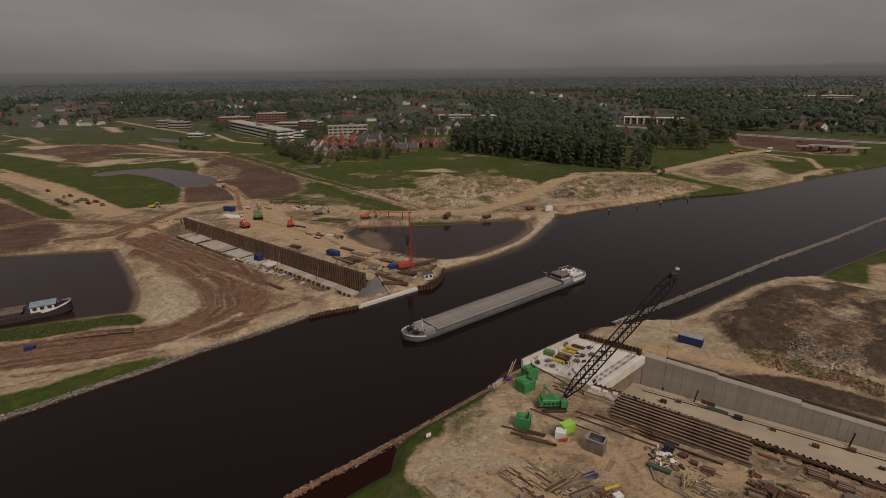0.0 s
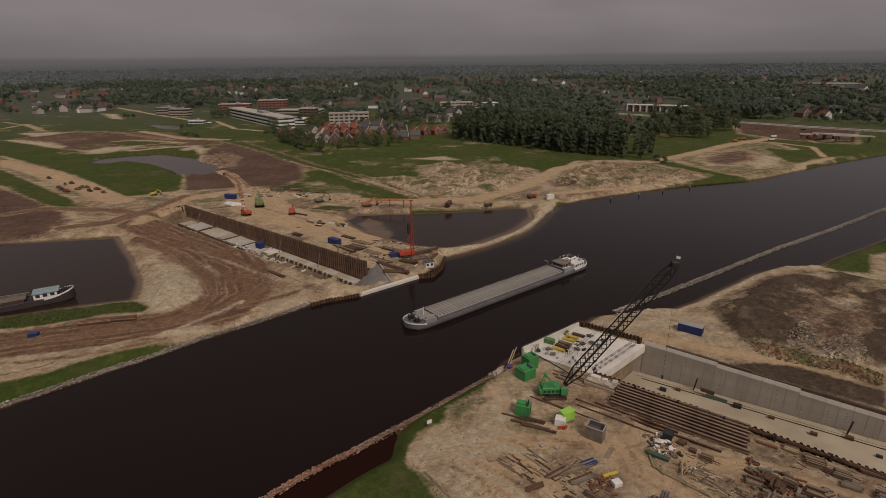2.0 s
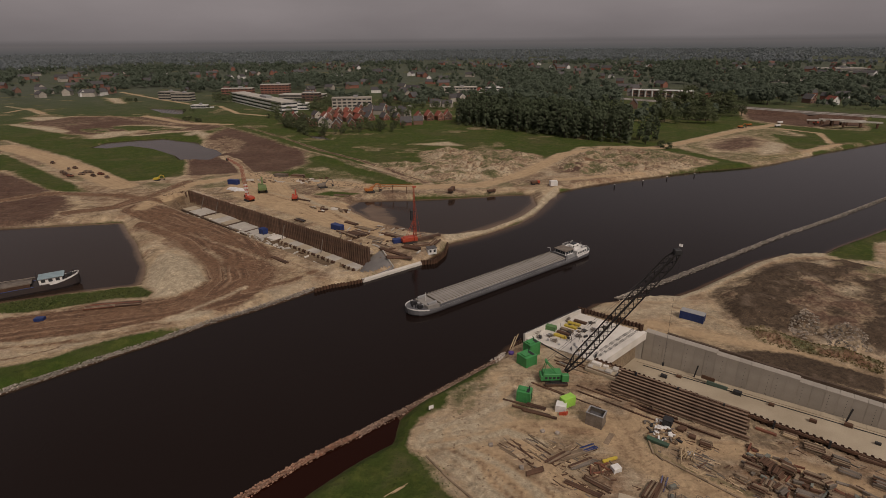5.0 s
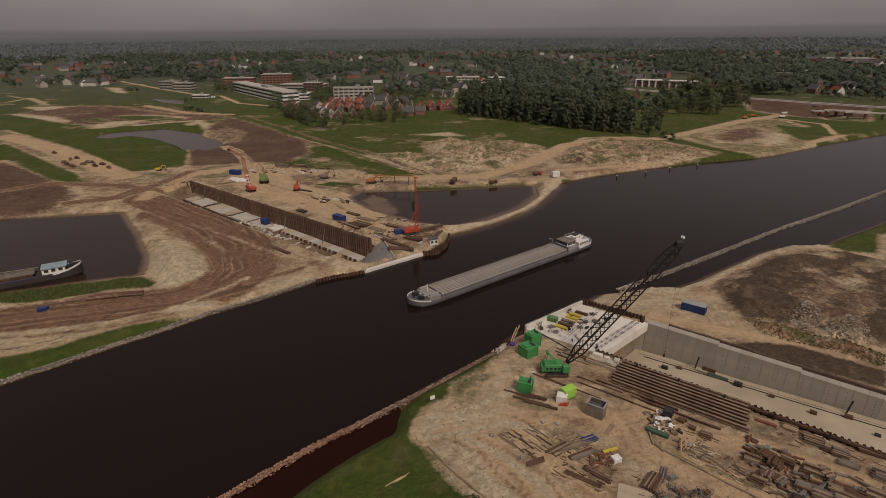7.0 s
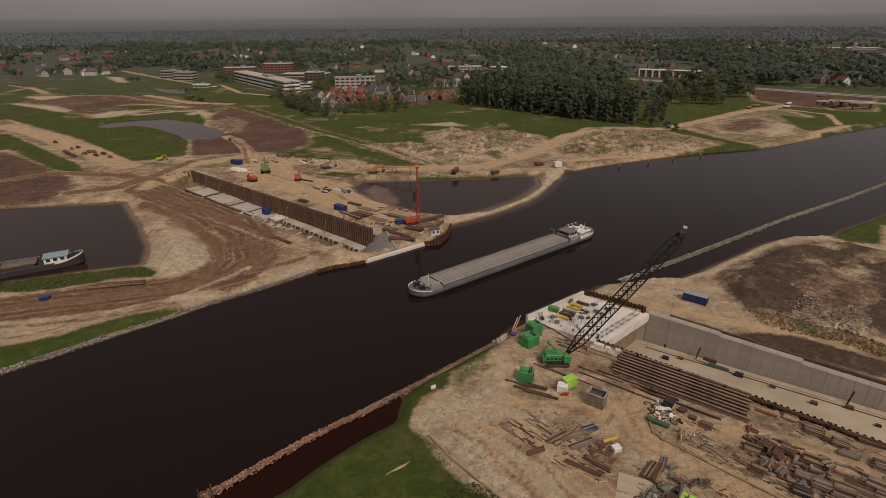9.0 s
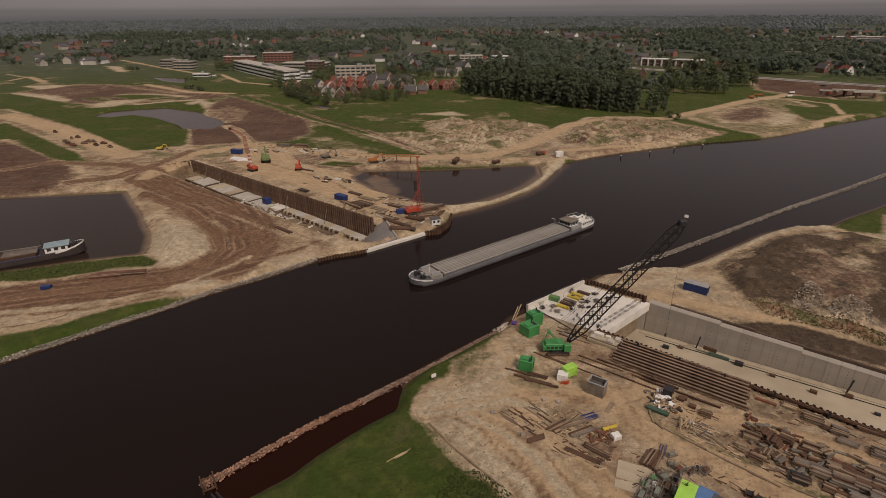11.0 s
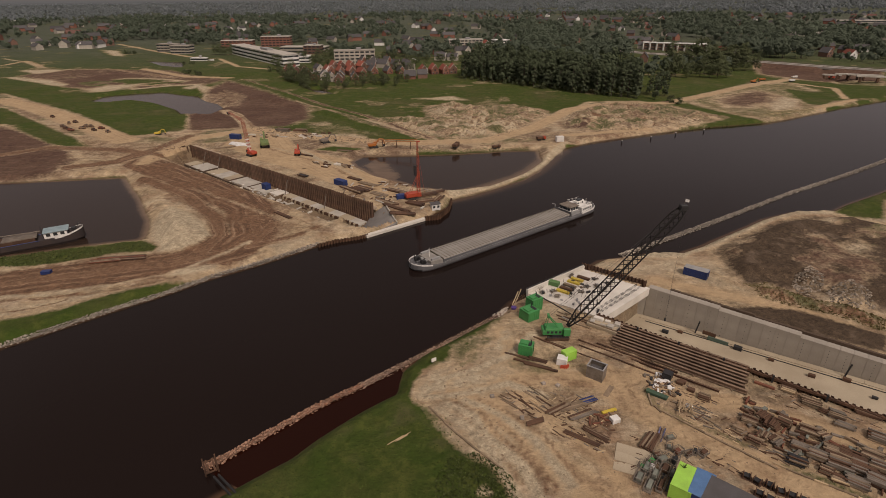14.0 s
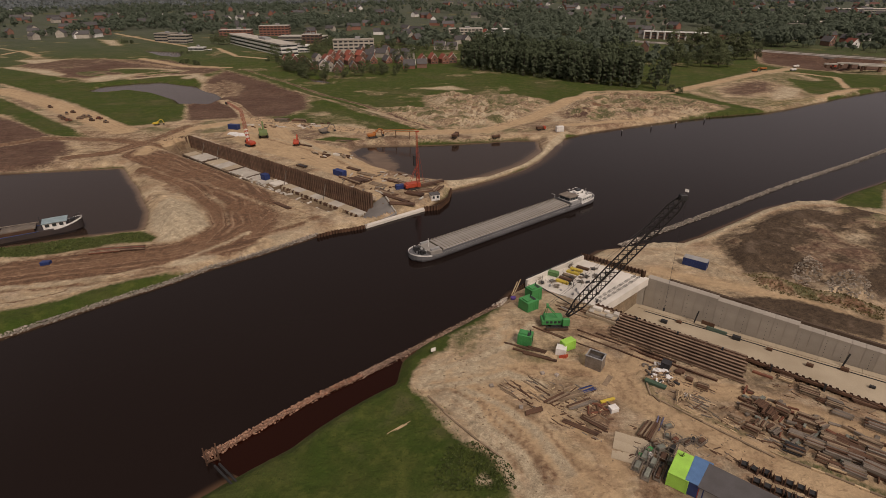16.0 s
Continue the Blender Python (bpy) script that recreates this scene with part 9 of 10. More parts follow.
for s in ([(-101, 445), (-82, 450)], [(-78, 459), (-47, 467)], [(-76, 474), (-39, 485)], [(-150, 497), (-119, 463)]):
    for x, y, hd in steps(s, 6):
        plant(OAKS, x + TR.uniform(-3, 3), y + TR.uniform(-5, 5), "trees round the houses", TR, 0.42, 0.75)
for s in ([(-156, 518), (-116, 482)], [(-121, 461), (-100, 451)], [(-53, 536), (-30, 551)], [(-88, 589), (-36, 606)], [(-161, 680), (-129, 654)], [(-170, 634), (-123, 591)], [(-37, 627), (10, 624)], [(-95, 641), (-65, 662)], [(-303, 728), (-279, 713)], [(-176, 567), (-152, 541)]):
    for x, y, hd in steps(s, 9):
        plant(OAKS, x + TR.uniform(-3, 3), y + TR.uniform(-6, 6), "trees round the houses", TR, 0.45, 0.85)
for s in ([(-261, 546), (-234, 529)], [(-154, 549), (-117, 446)], [(-179, 559), (-145, 518)], [(148, 381), (154, 377)], [(-436, 751), (-413, 735)], [(-308, 642), (-285, 620)], [(11, 497), (136, 393)]):
    for x, y, hd in steps(s, 7):
        plant(BUSHES, x + TR.uniform(-3, 3), y + TR.uniform(-3, 3), "shrubs at the field's edge", TR, 0.6, 1.3)
for p in POPLARS + OAKS + BUSHES:
    for o in list(p.children_recursive) + [p]:
        bpy.data.objects.remove(o)

# woods and garden trees out to the horizon
FRONT = [(-46, 960), (-38.6, 925), (-34.8, 985), (-31, 960), (-30.4, 1080), (-27, 1065), (-24.4, 872), (-21.8, 845), (-21, 925), (-15.4, 888), (-14.9, 740), (-11.7, 690), (-7.8, 712), (-4.5, 625), (0.1, 668), (0.9, 600), (12, 560), (19.3, 530), (19.8, 560), (26, 600), (26.4, 660), (28.4, 735), (37.1, 725), (47, 700)]


def front(az):
    return np.interp(az, [a for a, _ in FRONT], [r for _, r in FRONT])


wr = np.random.default_rng(8)
N = 21000
az = wr.uniform(-45, 46, N)
rr = wr.uniform(0, 1, N)
r0 = front(az) + 8
rad = r0 + (4850 - r0) * rr**1.35
tx, ty = rad * np.sin(np.radians(az)), rad * np.cos(np.radians(az))
open_land = fbm(tx / 150, ty / 260, 40, 3)
keep = ((open_land < 0.64) | (rad > 2600)) & (along(tx, ty, HIGHWAY) > 24) & (ty < 4700)
keep &= (fbm(tx / 45, ty / 60, 41, 3) < 0.6) | (rad > 1800)
settled = np.clip((open_land - 0.44) / 0.1, 0, 1) * (rad < 2300)
keep &= wr.uniform(0, 1, N) > 0.42 * settled
for poly in ([(-315, 790), (-180, 590), (-150, 620), (-150, 760), (-270, 880)], [(-140, 590), (-60, 590), (-60, 670), (-140, 670)], [(190, 600), (330, 560), (360, 660), (345, 755), (250, 795)]):
    keep &= inside(tx, ty, poly) < 0
tx, ty, rad, settled = tx[keep], ty[keep], rad[keep], settled[keep]
base = 2.0 + 2.0 * np.clip((rad - 900) / 2000, 0, 1)


def woods(name, pick, lobes, per, size, material, label):
    """Crowns of several lobes, each covered with leaf clumps that face outward."""
    x, y, z0 = tx[pick], ty[pick], base[pick]
    n = len(x)
    big = wr.uniform(0.75, 1.5, n) ** 1.3 * (1 - 0.38 * settled[pick])
    wide, tall = 4.6 * big, 13.0 * big ** 0.8 * wr.uniform(0.8, 1.2, n)
    mid = wr.normal(size=(n, lobes, 3))
    mid *= (wr.uniform(0.3, 0.62, (n, lobes, 1)) / np.linalg.norm(mid, axis=2, keepdims=True))
    dirs = wr.normal(size=(n, lobes, per, 3))
    dirs /= np.linalg.norm(dirs, axis=3, keepdims=True)
    dirs[..., 2] = np.where(dirs[..., 2] < -0.3, -dirs[..., 2], dirs[..., 2])
    where = mid[:, :, None] + 0.56 * dirs * wr.uniform(0.95, 1.03, (n, lobes, per, 1))
    half = np.stack([wide, wide, tall * 0.42], 1)[:, None, None]
    cen = where * half + np.stack([x, y, z0 + tall * 0.56], 1)[:, None, None]
    face = dirs + 0.5 * mid[:, :, None] + (0, 0, 0.2)
    return tagged(new(name, leaf_mesh(name, cen.reshape(-1, 3), size, material, wr, 0.4, face.reshape(-1, 3), 0.1)), label, "woods", kind="stuff")


# no air between: the haze over these woods lies in their leaf colours
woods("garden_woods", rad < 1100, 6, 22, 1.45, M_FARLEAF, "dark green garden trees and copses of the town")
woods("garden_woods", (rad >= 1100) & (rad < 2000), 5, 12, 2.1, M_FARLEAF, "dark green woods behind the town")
woods("distant_woods", rad >= 2000, 4, 8, 3.2, M_DISTLEAF, "woods reaching to the horizon, greyed by haze put into their leaf colour")
bm = B()
for x, y, b in zip(tx, ty, base):
    if x * x + y * y < 900**2:
        tube(bm, (x, y, b - 0.5), (x, y, b + 5), 0.25, 0.15, sides=4, caps=False)
tagged(new("wood_trunks", mesh_of("wood_trunks", bm, M_BARK)), "dark trunks of the garden trees", "woods", kind="stuff")


# ---- the town ----
def house_kind(seed, w, d, eaves, ridge, wall, roof, plain=False):
    rnd = random.Random(seed)
    h = thing("house", pose(0, 0, -200), "", "house")
    bm = B()
    pr = [(-w / 2, 0), (w / 2, 0), (w / 2, eaves), (0, ridge), (-w / 2, eaves)]
    rows = [[bm.verts.new((x, y, z)) for x, z in pr] for y in (-d / 2, d / 2)]
    bm.faces.new(rows[0])
    bm.faces.new(rows[1][::-1])
    for i in range(5):
        j = (i + 1) % 5
        bm.faces.new((rows[0][i], rows[0][j], rows[1][j], rows[1][i]))
    part("wall", bm, wall, h)
    for s in (-1, 1):
        bm = B()
        o = 0.5
        slope = (ridge - eaves) / (w / 2)
        a = [(s * (w / 2 + o), eaves - slope * o + 0.05), (0, ridge + 0.05), (0, ridge + 0.3), (s * (w / 2 + o), eaves - slope * o + 0.3)]
        rows = [[bm.verts.new((x, y, z)) for x, z in a] for y in (-d / 2 - 0.4, d / 2 + 0.4)]
        bm.faces.new(rows[0])
        bm.faces.new(rows[1])
        for i in range(4):
            j = (i + 1) % 4
            bm.faces.new((rows[0][i], rows[0][j], rows[1][j], rows[1][i]))
        part("roof", bm, roof, h)
    if plain:
        return h
    part("chimney", box(B(), 0.8, 0.8, 1.8, 0.6, d * 0.25, ridge - 0.6), M_REDBRICK, h)
    for s in (-1,):
        for x, z in ((-w * 0.25, 1.0), (w * 0.25, 1.0), (0, eaves * 0.72)):
            wd = part("window", box(B(), 1.5, 0.12, 1.4, x, s * (d / 2 + 0.02), z), M_GLASS, h)
            if z < 2 and x < 0:
                part("window_frame", box(B(), 1.8, 0.08, 0.16, x, s * (d / 2 + 0.04), z + 1.4), M_WHITE, wd)
    for t in (-1, 1):
        part("barge_board", tube(B(), (t * w / 2, -d / 2 - 0.42, eaves), (0, -d / 2 - 0.42, ridge), 0.16, sides=4), M_WHITE, h, "white gable board")
    return h


HOUSES = {
    "red": [house_kind(1, 8, 11, 5.2, 9.6, M_BRICK, M_REDTILE), house_kind(2, 7.5, 13, 5.4, 10.2, M_REDBRICK, M_REDTILE)],
    "grey": [house_kind(3, 8, 11, 5.2, 9.8, M_BRICK, M_GREYTILE), house_kind(4, 8.5, 14, 5.6, 10.0, M_RENDER, M_GREYTILE), house_kind(5, 8, 12, 4.0, 9.0, M_REDBRICK, M_GREYTILE)],
    "pale": [house_kind(6, 9, 13, 5.4, 9.4, M_RENDER, M_GREYTILE), house_kind(7, 9, 12, 5.0, 9.4, M_WHITE, M_REDTILE)],
}
FAR_HOUSES = {
    "red": [house_kind(11, 8, 11, 5.2, 9.0, M_BRICK, M_FARTILE, True), house_kind(12, 7.5, 17, 5.4, 9.4, M_RENDER, M_FARTILE, True)],
    "grey": [house_kind(13, 8, 12, 5.2, 9.2, M_BRICK, M_GREYTILE, True), house_kind(14, 8.5, 20, 5.6, 9.6, M_REDBRICK, M_GREYTILE, True)],
    "pale": [house_kind(16, 9, 15, 5.4, 9.0, M_RENDER, M_GREYTILE, True), house_kind(17, 9, 14, 5.0, 8.6, M_WHITE, M_GREYTILE, True)],
}
LABELS = {"red": "brick house with a bright red tiled roof", "grey": "brick house with a dark grey tiled roof", "pale": "pale rendered house among garden trees"}


def house(kind, x, y, hd, rnd, group="houses of the town", scale=1.0):
    ob = copy_thing(rnd.choice((FAR_HOUSES if math.hypot(x, y) > 820 else HOUSES)[kind]), pose(x, y, height(x, y) - 0.3, 0, 0, hd))
    ob.scale = (scale * rnd.uniform(0.92, 1.08),) * 3
    return tagged(ob, LABELS[kind], "house", group)


HR = random.Random(31)
for line, kind, hd, gap in (([(-158, 541), (-133, 528)], "red", 20, 11), ([(-116, 539), (-83, 522)], "red", 30, 12), ([(-122, 577), (-87, 562)], "red", 30, 11), ([(-132, 517), (-97, 481)], "grey", 20, 12), ([(-99, 494), (-80, 500)], "grey", 15, 12),
                            ([(-27, 531), (5, 541)], "red", 15, 10), ([(-75, 537), (-40, 535)], "grey", 25, 13), ([(-83, 580), (-37, 587)], "grey", 70, 12), ([(-37, 502), (-24, 509)], "grey", 85, 11), ([(-131, 548), (-113, 539)], "pale", 40, 12),
                            ([(-98, 620), (-62, 628)], "grey", 40, 13), ([(-12, 647), (8, 646)], "grey", 80, 12), ([(-56, 570), (-31, 568)], "pale", 20, 14)):
    for x, y, _ in steps(line, gap):
        house(kind, x + HR.uniform(-1, 1), y + HR.uniform(-3, 3), hd + HR.uniform(-12, 12), HR, "houses at the meadow", 0.85)
for x, y, k in ((-722, 1082, "red"), (-703, 1066, "red"), (-693, 1139, "red"), (-681, 1137, "red"), (-539, 822, "pale"), (-529, 821, "pale"), (-522, 838, "pale"), (-575, 842, "pale"), (-625, 993, "grey"), (-675, 1049, "pale"), (-588, 989, "pale"), (-902, 1392, "pale"), (-894, 1347, "grey"), (-1235, 1718, "pale"), (-1313, 1731, "pale")):
    house(k, x, y, HR.uniform(0, 180), HR, scale=1.25)
placed = 0
while placed < 270:
    a, r = HR.uniform(-42, 43), HR.uniform(640, 2000)
    if r < float(front(np.array([a]))[0]) + 25:
        continue
    x, y = r * math.sin(radians(a)), r * math.cos(radians(a))
    clear = float(fbm(np.array([x / 150]), np.array([y / 260]), 40, 3)[0])
    if (clear < 0.46 and HR.random() < 0.85) or float(along(np.array([x]), np.array([y]), HIGHWAY)[0]) < 30:
        continue
    house(HR.choice(("red", "grey", "grey", "grey", "grey", "pale")), x, y, HR.choice((15, 60, 105, 150)) + HR.uniform(-10, 10), HR, scale=1.0 + 0.15 * (r > 1200))
    placed += 1
for kinds in [*HOUSES.values(), *FAR_HOUSES.values()]:
    for p in kinds:
        for o in list(p.children_recursive) + [p]:
            bpy.data.objects.remove(o)


def block(name, x, y, hd, L, W, floors, wall, label, storey=3.4, ribbon=True, roof=None, band=None, bays=None, category="building", plinth=0.0):
    """A flat-roofed building with its storeys, windows and roof edge; its long front faces -y."""
    H = floors * storey
    b = thing(name, pose(x, y, height(x, y) - 0.3, 0, 0, hd), label, category)
    part("wall", box(B(), L, W, H, 0, 0, 0), wall, b)
    part("roof", beveled(box(B(), L + 0.7, W + 0.7, 0.5, 0, 0, H), 0.06), roof or M_CONC, b)
    part("roof_plant_room", box(B(), L * 0.12, W * 0.4, 2.2, L * 0.1, 0, H + 0.5), M_GREYPAINT, b)
    bays = bays or max(3, int(L / 5))
    me_l = mesh_of("window", box(B(), L / bays - (0.25 if ribbon else 1.6), 0.14, storey * 0.45), M_GLASS)
    nb = max(2, int(W / 5))
    me_s = mesh_of("window", box(B(), 0.14, W / nb - (0.3 if ribbon else 1.8), storey * 0.45), M_GLASS)
    for f in range(floors):
        for i in range(bays):
            for s in (-1,):
                part("window", me_l, M_GLASS, b).matrix_local = pose(-L / 2 + L * (i + 0.5) / bays, s * (W / 2 + 0.02), f * storey + storey * 0.35)
        for i in range(nb):
            for s in (-1, 1):
                part("window", me_s, M_GLASS, b).matrix_local = pose(s * (L / 2 + 0.02), -W / 2 + W * (i + 0.5) / nb, f * storey + storey * 0.35)
        if band:
            part("floor_band", box(B(), L + 0.3, W + 0.3, storey * 0.3, 0, 0, f * storey), band, b, "pale floor band")
    return b


A0, A1 = Vector((-284, 731)), Vector((-178, 594))
c, hd = (A0 + A1) / 2, math.degrees(math.atan2((A1 - A0).y, (A1 - A0).x))
nrm = Vector((-(A1 - A0).y, (A1 - A0).x)).normalized()
block("office_building", c.x + nrm.x * 9, c.y + nrm.y * 9, hd, (A1 - A0).length, 18, 3, M_WHITE, "long white office building with dark ribbon windows", 3.9, True, M_CONC, M_WHITE, 18)
for name, px0, L, W, fl, mt, lab, hd2, rib in (
        ("office_wing", (-172, 636), 26, 16, 2, M_WHITE, "low white office wing", 10, True),
        ("brick_block", (-308, 822), 44, 16, 3, M_REDBRICK, "red brick block behind the office", 5, False),
        ("brick_block", (-259, 846), 42, 18, 4, M_REDBRICK, "tall red brick block behind the office", 5, False),
        ("grey_complex", (-195, 755), 60, 22, 2, M_GREYCONC, "low grey building complex", -5, True),
        ("brick_block", (-178, 732), 22, 14, 3, M_BRICK, "brown brick block beside a grey complex", -5, False),
        ("apartment_block", (-107, 626), 44, 16, 4, M_RENDER, "cream apartment block with balconies", 8, False),
        ("apartment_block", (-383, 768), 26, 14, 3, M_GREYCONC, "grey apartment block at the field", -8, True),
        ("apartment_block", (-353, 743), 26, 14, 3, M_GREYCONC, "grey apartment block at the field", -8, True),
        ("white_hall", (-295, 658), 18, 8, 1, M_WHITE, "low white hall at the field's edge", -5, True),
        ("school_building", (17, 813), 52, 18, 3, M_RENDER, "long cream building behind the trees", 3, False),
        ("industrial_hall", (578, 999), 90, 25, 1, M_CONC, "long grey industrial hall", -12, True),
        ("industrial_hall", (911, 1318), 110, 40, 2, M_CONC, "pale industrial hall far off", -10, True),
        ("industrial_hall", (663, 1078), 40, 25, 2, M_GREYCONC, "grey industrial hall far off", -12, True),
        ("white_hall", (71, 845), 22, 16, 2, M_WHITE, "white hall roof among the trees", 20, True)):
    block(name, *px0, hd2, L, W, fl, mt, lab, 3.4, rib, M_GREYCONC if name == "apartment_block" else (M_CONC if mt is not M_WHITE else M_WHITE), None)
# terrace of white framed houses beyond the motorway
w0, w1 = Vector((252, 761)), Vector((320, 726))
for i in range(9):
    p = w0.lerp(w1, (i + 0.5) / 9)
    ter = thing("terrace_house", pose(p.x, p.y, height(p.x, p.y) - 0.3, 0, 0, -14), "dark terrace house framed in white", "house", "white terrace")
    sp = (w1 - w0).length / 9
    part("wall", box(B(), sp - 1.6, 10, 8.0), M_BRICK, ter)
    for s in (-1, 1):
        part("frame_wall", box(B(), 1.1, 11.5, 9.2, s * (sp / 2 - 0.6), -0.6, 0, taper=0.96), M_WHITE, ter, "white frame wall")
    part("roof_frame", box(B(), sp, 11.5, 0.8, 0, -0.6, 8.8), M_WHITE, ter, "white roof frame")
    for z in (1.2, 4.6):
        part("window", box(B(), sp * 0.5, 0.1, 1.8, 0, -5.02, z), M_GLASS, ter)

# ---- the motorway ----
bm = B()
hw = [(x, y) for x, y, _ in steps(HIGHWAY, 12)]
for (ax, ay), (bx, by) in zip(hw, hw[1:]):
    d = Vector((bx - ax, by - ay)).normalized()
    nn = Vector((-d.y, d.x))
    prism(bm, [(ax + nn.x * 8, ay + nn.y * 8), (bx + nn.x * 8, by + nn.y * 8), (bx - nn.x * 8, by - nn.y * 8), (ax - nn.x * 8, ay - nn.y * 8)], 4.5, 6.3)
bmesh.ops.remove_doubles(bm, verts=list(bm.verts), dist=0.01)
solid("road_motorway", bm, M_ROAD, "pale motorway on a low embankment", "road", kind="structure")
bm = B()
for (ax, ay), (bx, by) in zip(hw, hw[1:]):
    for off in (-7.4, 7.4):
        d = Vector((bx - ax, by - ay)).normalized()
        nn = Vector((-d.y, d.x)) * off
        tube(bm, (ax + nn.x, ay + nn.y, 7.0), (bx + nn.x, by + nn.y, 7.0), 0.18, sides=4)
        tube(bm, (ax + nn.x, ay + nn.y, 6.3), (ax + nn.x, ay + nn.y, 7.2), 0.12, sides=4)
solid("trim_guard_rail", bm, M_STEEL, "grey steel guard rails of the motorway", "guard rail", kind="structure")
for x, y, L in ((333, 496, 14), (337, 482, 18), (346, 475, 26), (349, 463, 30)):
    b = thing("site_structure", on(x, y, -20), "unfinished concrete piers below the motorway", "concrete piers", "bridge works")
    part("beam", box(B(), L, 3, 1.0, 0, 0, 4.2), M_CONC, b)
    for s in (-0.4, 0, 0.4):
        part("pier", box(B(), 1.2, 2.2, 4.2, s * L, 0, 0), M_RUST, b)
for x, y, mt, lab in ((285, 472, M_WHITE, "white site van by the far works"), (298, 491, M_WHITE, "white site van by the far works"), (338, 503, M_RED, "red truck by the far works"), (264, 479, M_ORANGE, "orange truck by the far works"), (-44, 649, M_WHITE, "white van at the field"), (-278, 652, M_WHITE, "white car at the field")):
    lorry(x, y, 10, mt, mt, lab, 0.75)


# ---- stones, reeds and clods ----
def pebble(seed, k=0.45):
    bm = B()
    bmesh.ops.create_icosphere(bm, subdivisions=1, radius=0.5)
    for v in bm.verts:
        v.co *= 0.8 + k * noise.noise(v.co * 2.3 + Vector((seed * 7.1, 0, 0)))
        v.co.z *= 0.75
    return bm


def stone_line(name, line, half, top, gap, size, material, label, singles=0, seed=1, base=-0.3):
    """A ridge of dumped stones along a plan line; some of them pieces of their own, the rest joined."""
    rnd = random.Random(seed)
    dam = thing(name, Matrix(), label, "stone dam", kind="structure")
    mes = [mesh_of("stone", pebble(seed * 10 + i), material) for i in range(4)]
    arr = []
    for me in mes:
        co = np.zeros(len(me.vertices) * 3)
        me.vertices.foreach_get("co", co)
        arr.append((co.reshape(-1, 3), np.array([tuple(p.vertices) for p in me.polygons])))
    vs, fs, off, count = [], [], 0, 0
    for x, y, hd in steps(line, gap):
        nn = Vector((-math.sin(radians(hd)), math.cos(radians(hd))))
        k = max(2, int(half * 2 / (size * 0.62)))
        for j in range(k):
            u = (j + 0.5) / k * 2 - 1 + rnd.uniform(-0.15, 0.15)
            px, py = x + nn.x * u * half + rnd.uniform(-.2, .2), y + nn.y * u * half + rnd.uniform(-.2, .2)
            z = base + (top - base) * (1 - abs(u) ** 1.6) + rnd.uniform(-0.12, 0.12)
            s = size * rnd.uniform(0.7, 1.35)
            i = rnd.randrange(4)
            if count < singles:
                ob = new("stone", mes[i])
                ob.parent = dam
                ob.matrix_world = pose(px, py, z, rnd.uniform(0, 60), rnd.uniform(0, 60), rnd.uniform(0, 360)) @ Matrix.Scale(s, 4)
            else:
                a = rnd.uniform(0, math.tau)
                R = np.array([[math.cos(a), -math.sin(a), 0], [math.sin(a), math.cos(a), 0], [0, 0, 1]])
                vs.append(arr[i][0] @ R.T * s + (px, py, z))
                fs.append(arr[i][1] + off)
                off += len(arr[i][0])
            count += 1
    if vs:
        me = bpy.data.meshes.new("dumped_stones")
        me.from_pydata(np.concatenate(vs).tolist(), [], np.concatenate(fs).tolist())
        me.materials.append(material)
        ob = new("dumped_stones", me)
        ob.parent = dam
        tagged(ob, kind="stuff")
    core = B()
    for (ax, ay), (bx, by) in zip(line, line[1:]):
        d = math.hypot(bx - ax, by - ay)
        box(core, d, half * 0.8, top * 0.4 - base + 1.2, (ax + bx) / 2, (ay + by) / 2, base - 1.2, math.degrees(math.atan2(by - ay, bx - ax)))
    part("core", core, material, dam)
    return dam


M_STONES = island(mat("riprap_stones", (0.40, 0.36, 0.31), (0.24, 0.20, 0.17), 1.5, 0.9, bump=0.6, vary=0.3), 0.5, 1.4)
M_STONES_RED = island(mat("iron_stained_stones", (0.30, 0.205, 0.15), (0.22, 0.095, 0.055), 1.5, 0.9, bump=0.6, vary=0.3), 0.5, 1.4)
M_STONES_BANK = island(mat("bank_stones", (0.30, 0.22, 0.17), (0.20, 0.115, 0.08), 1.5, 0.9, bump=0.6, vary=0.3), 0.5, 1.4)
DAM = [(-41.1, 64.7), (-39.1, 66.3), (-28.1, 77.2), (-23.6, 81.2), (-17.7, 85.9), (-11.3, 91.4), (-4.4, 97.2), (0.6, 101.8), (7.3, 107.8), (12.4, 112.3)]
stone_line("dam_near", DAM[:5], 0.9, 0.7, 0.36, 0.5, M_STONES_RED, "rust-stained low dam of dumped stones in the water", 300, 1)
stone_line("dam_bank", DAM[4:], 0.85, 0.7, 0.36, 0.48, M_STONES_BANK, "low dam of dumped stones along the bank", 100, 2)
stone_line("dam_far", [(51.0, 145.4), (73.7, 160.4), (100.2, 178.5), (132.4, 200.9), (168.9, 223.6), (200.0, 244.6)] + [(290, 305)], 1.05, 0.7, 0.55, 0.7, M_STONES, "grey dam of dumped stones through the side water", 60, 3)
stone_line("revetment_far", [(-101.5, 98.6), (-93.6, 106.1), (-84.8, 114.5), (-74.6, 123.4), (-67.3, 131.3), (-57.2, 139.2), (-47.8, 147.6), (-41.8, 153.3)], 0.95, 0.8, 0.45, 0.55, M_STONES, "pale stone revetment along the canal bank", 60, 4)
stone_line("revetment_quay", [(11.5, 111.5), (14.2, 114.5)], 1.2, 0.9, 0.5, 0.7, M_STONES, "dark stones at the quay corner", 40, 5)


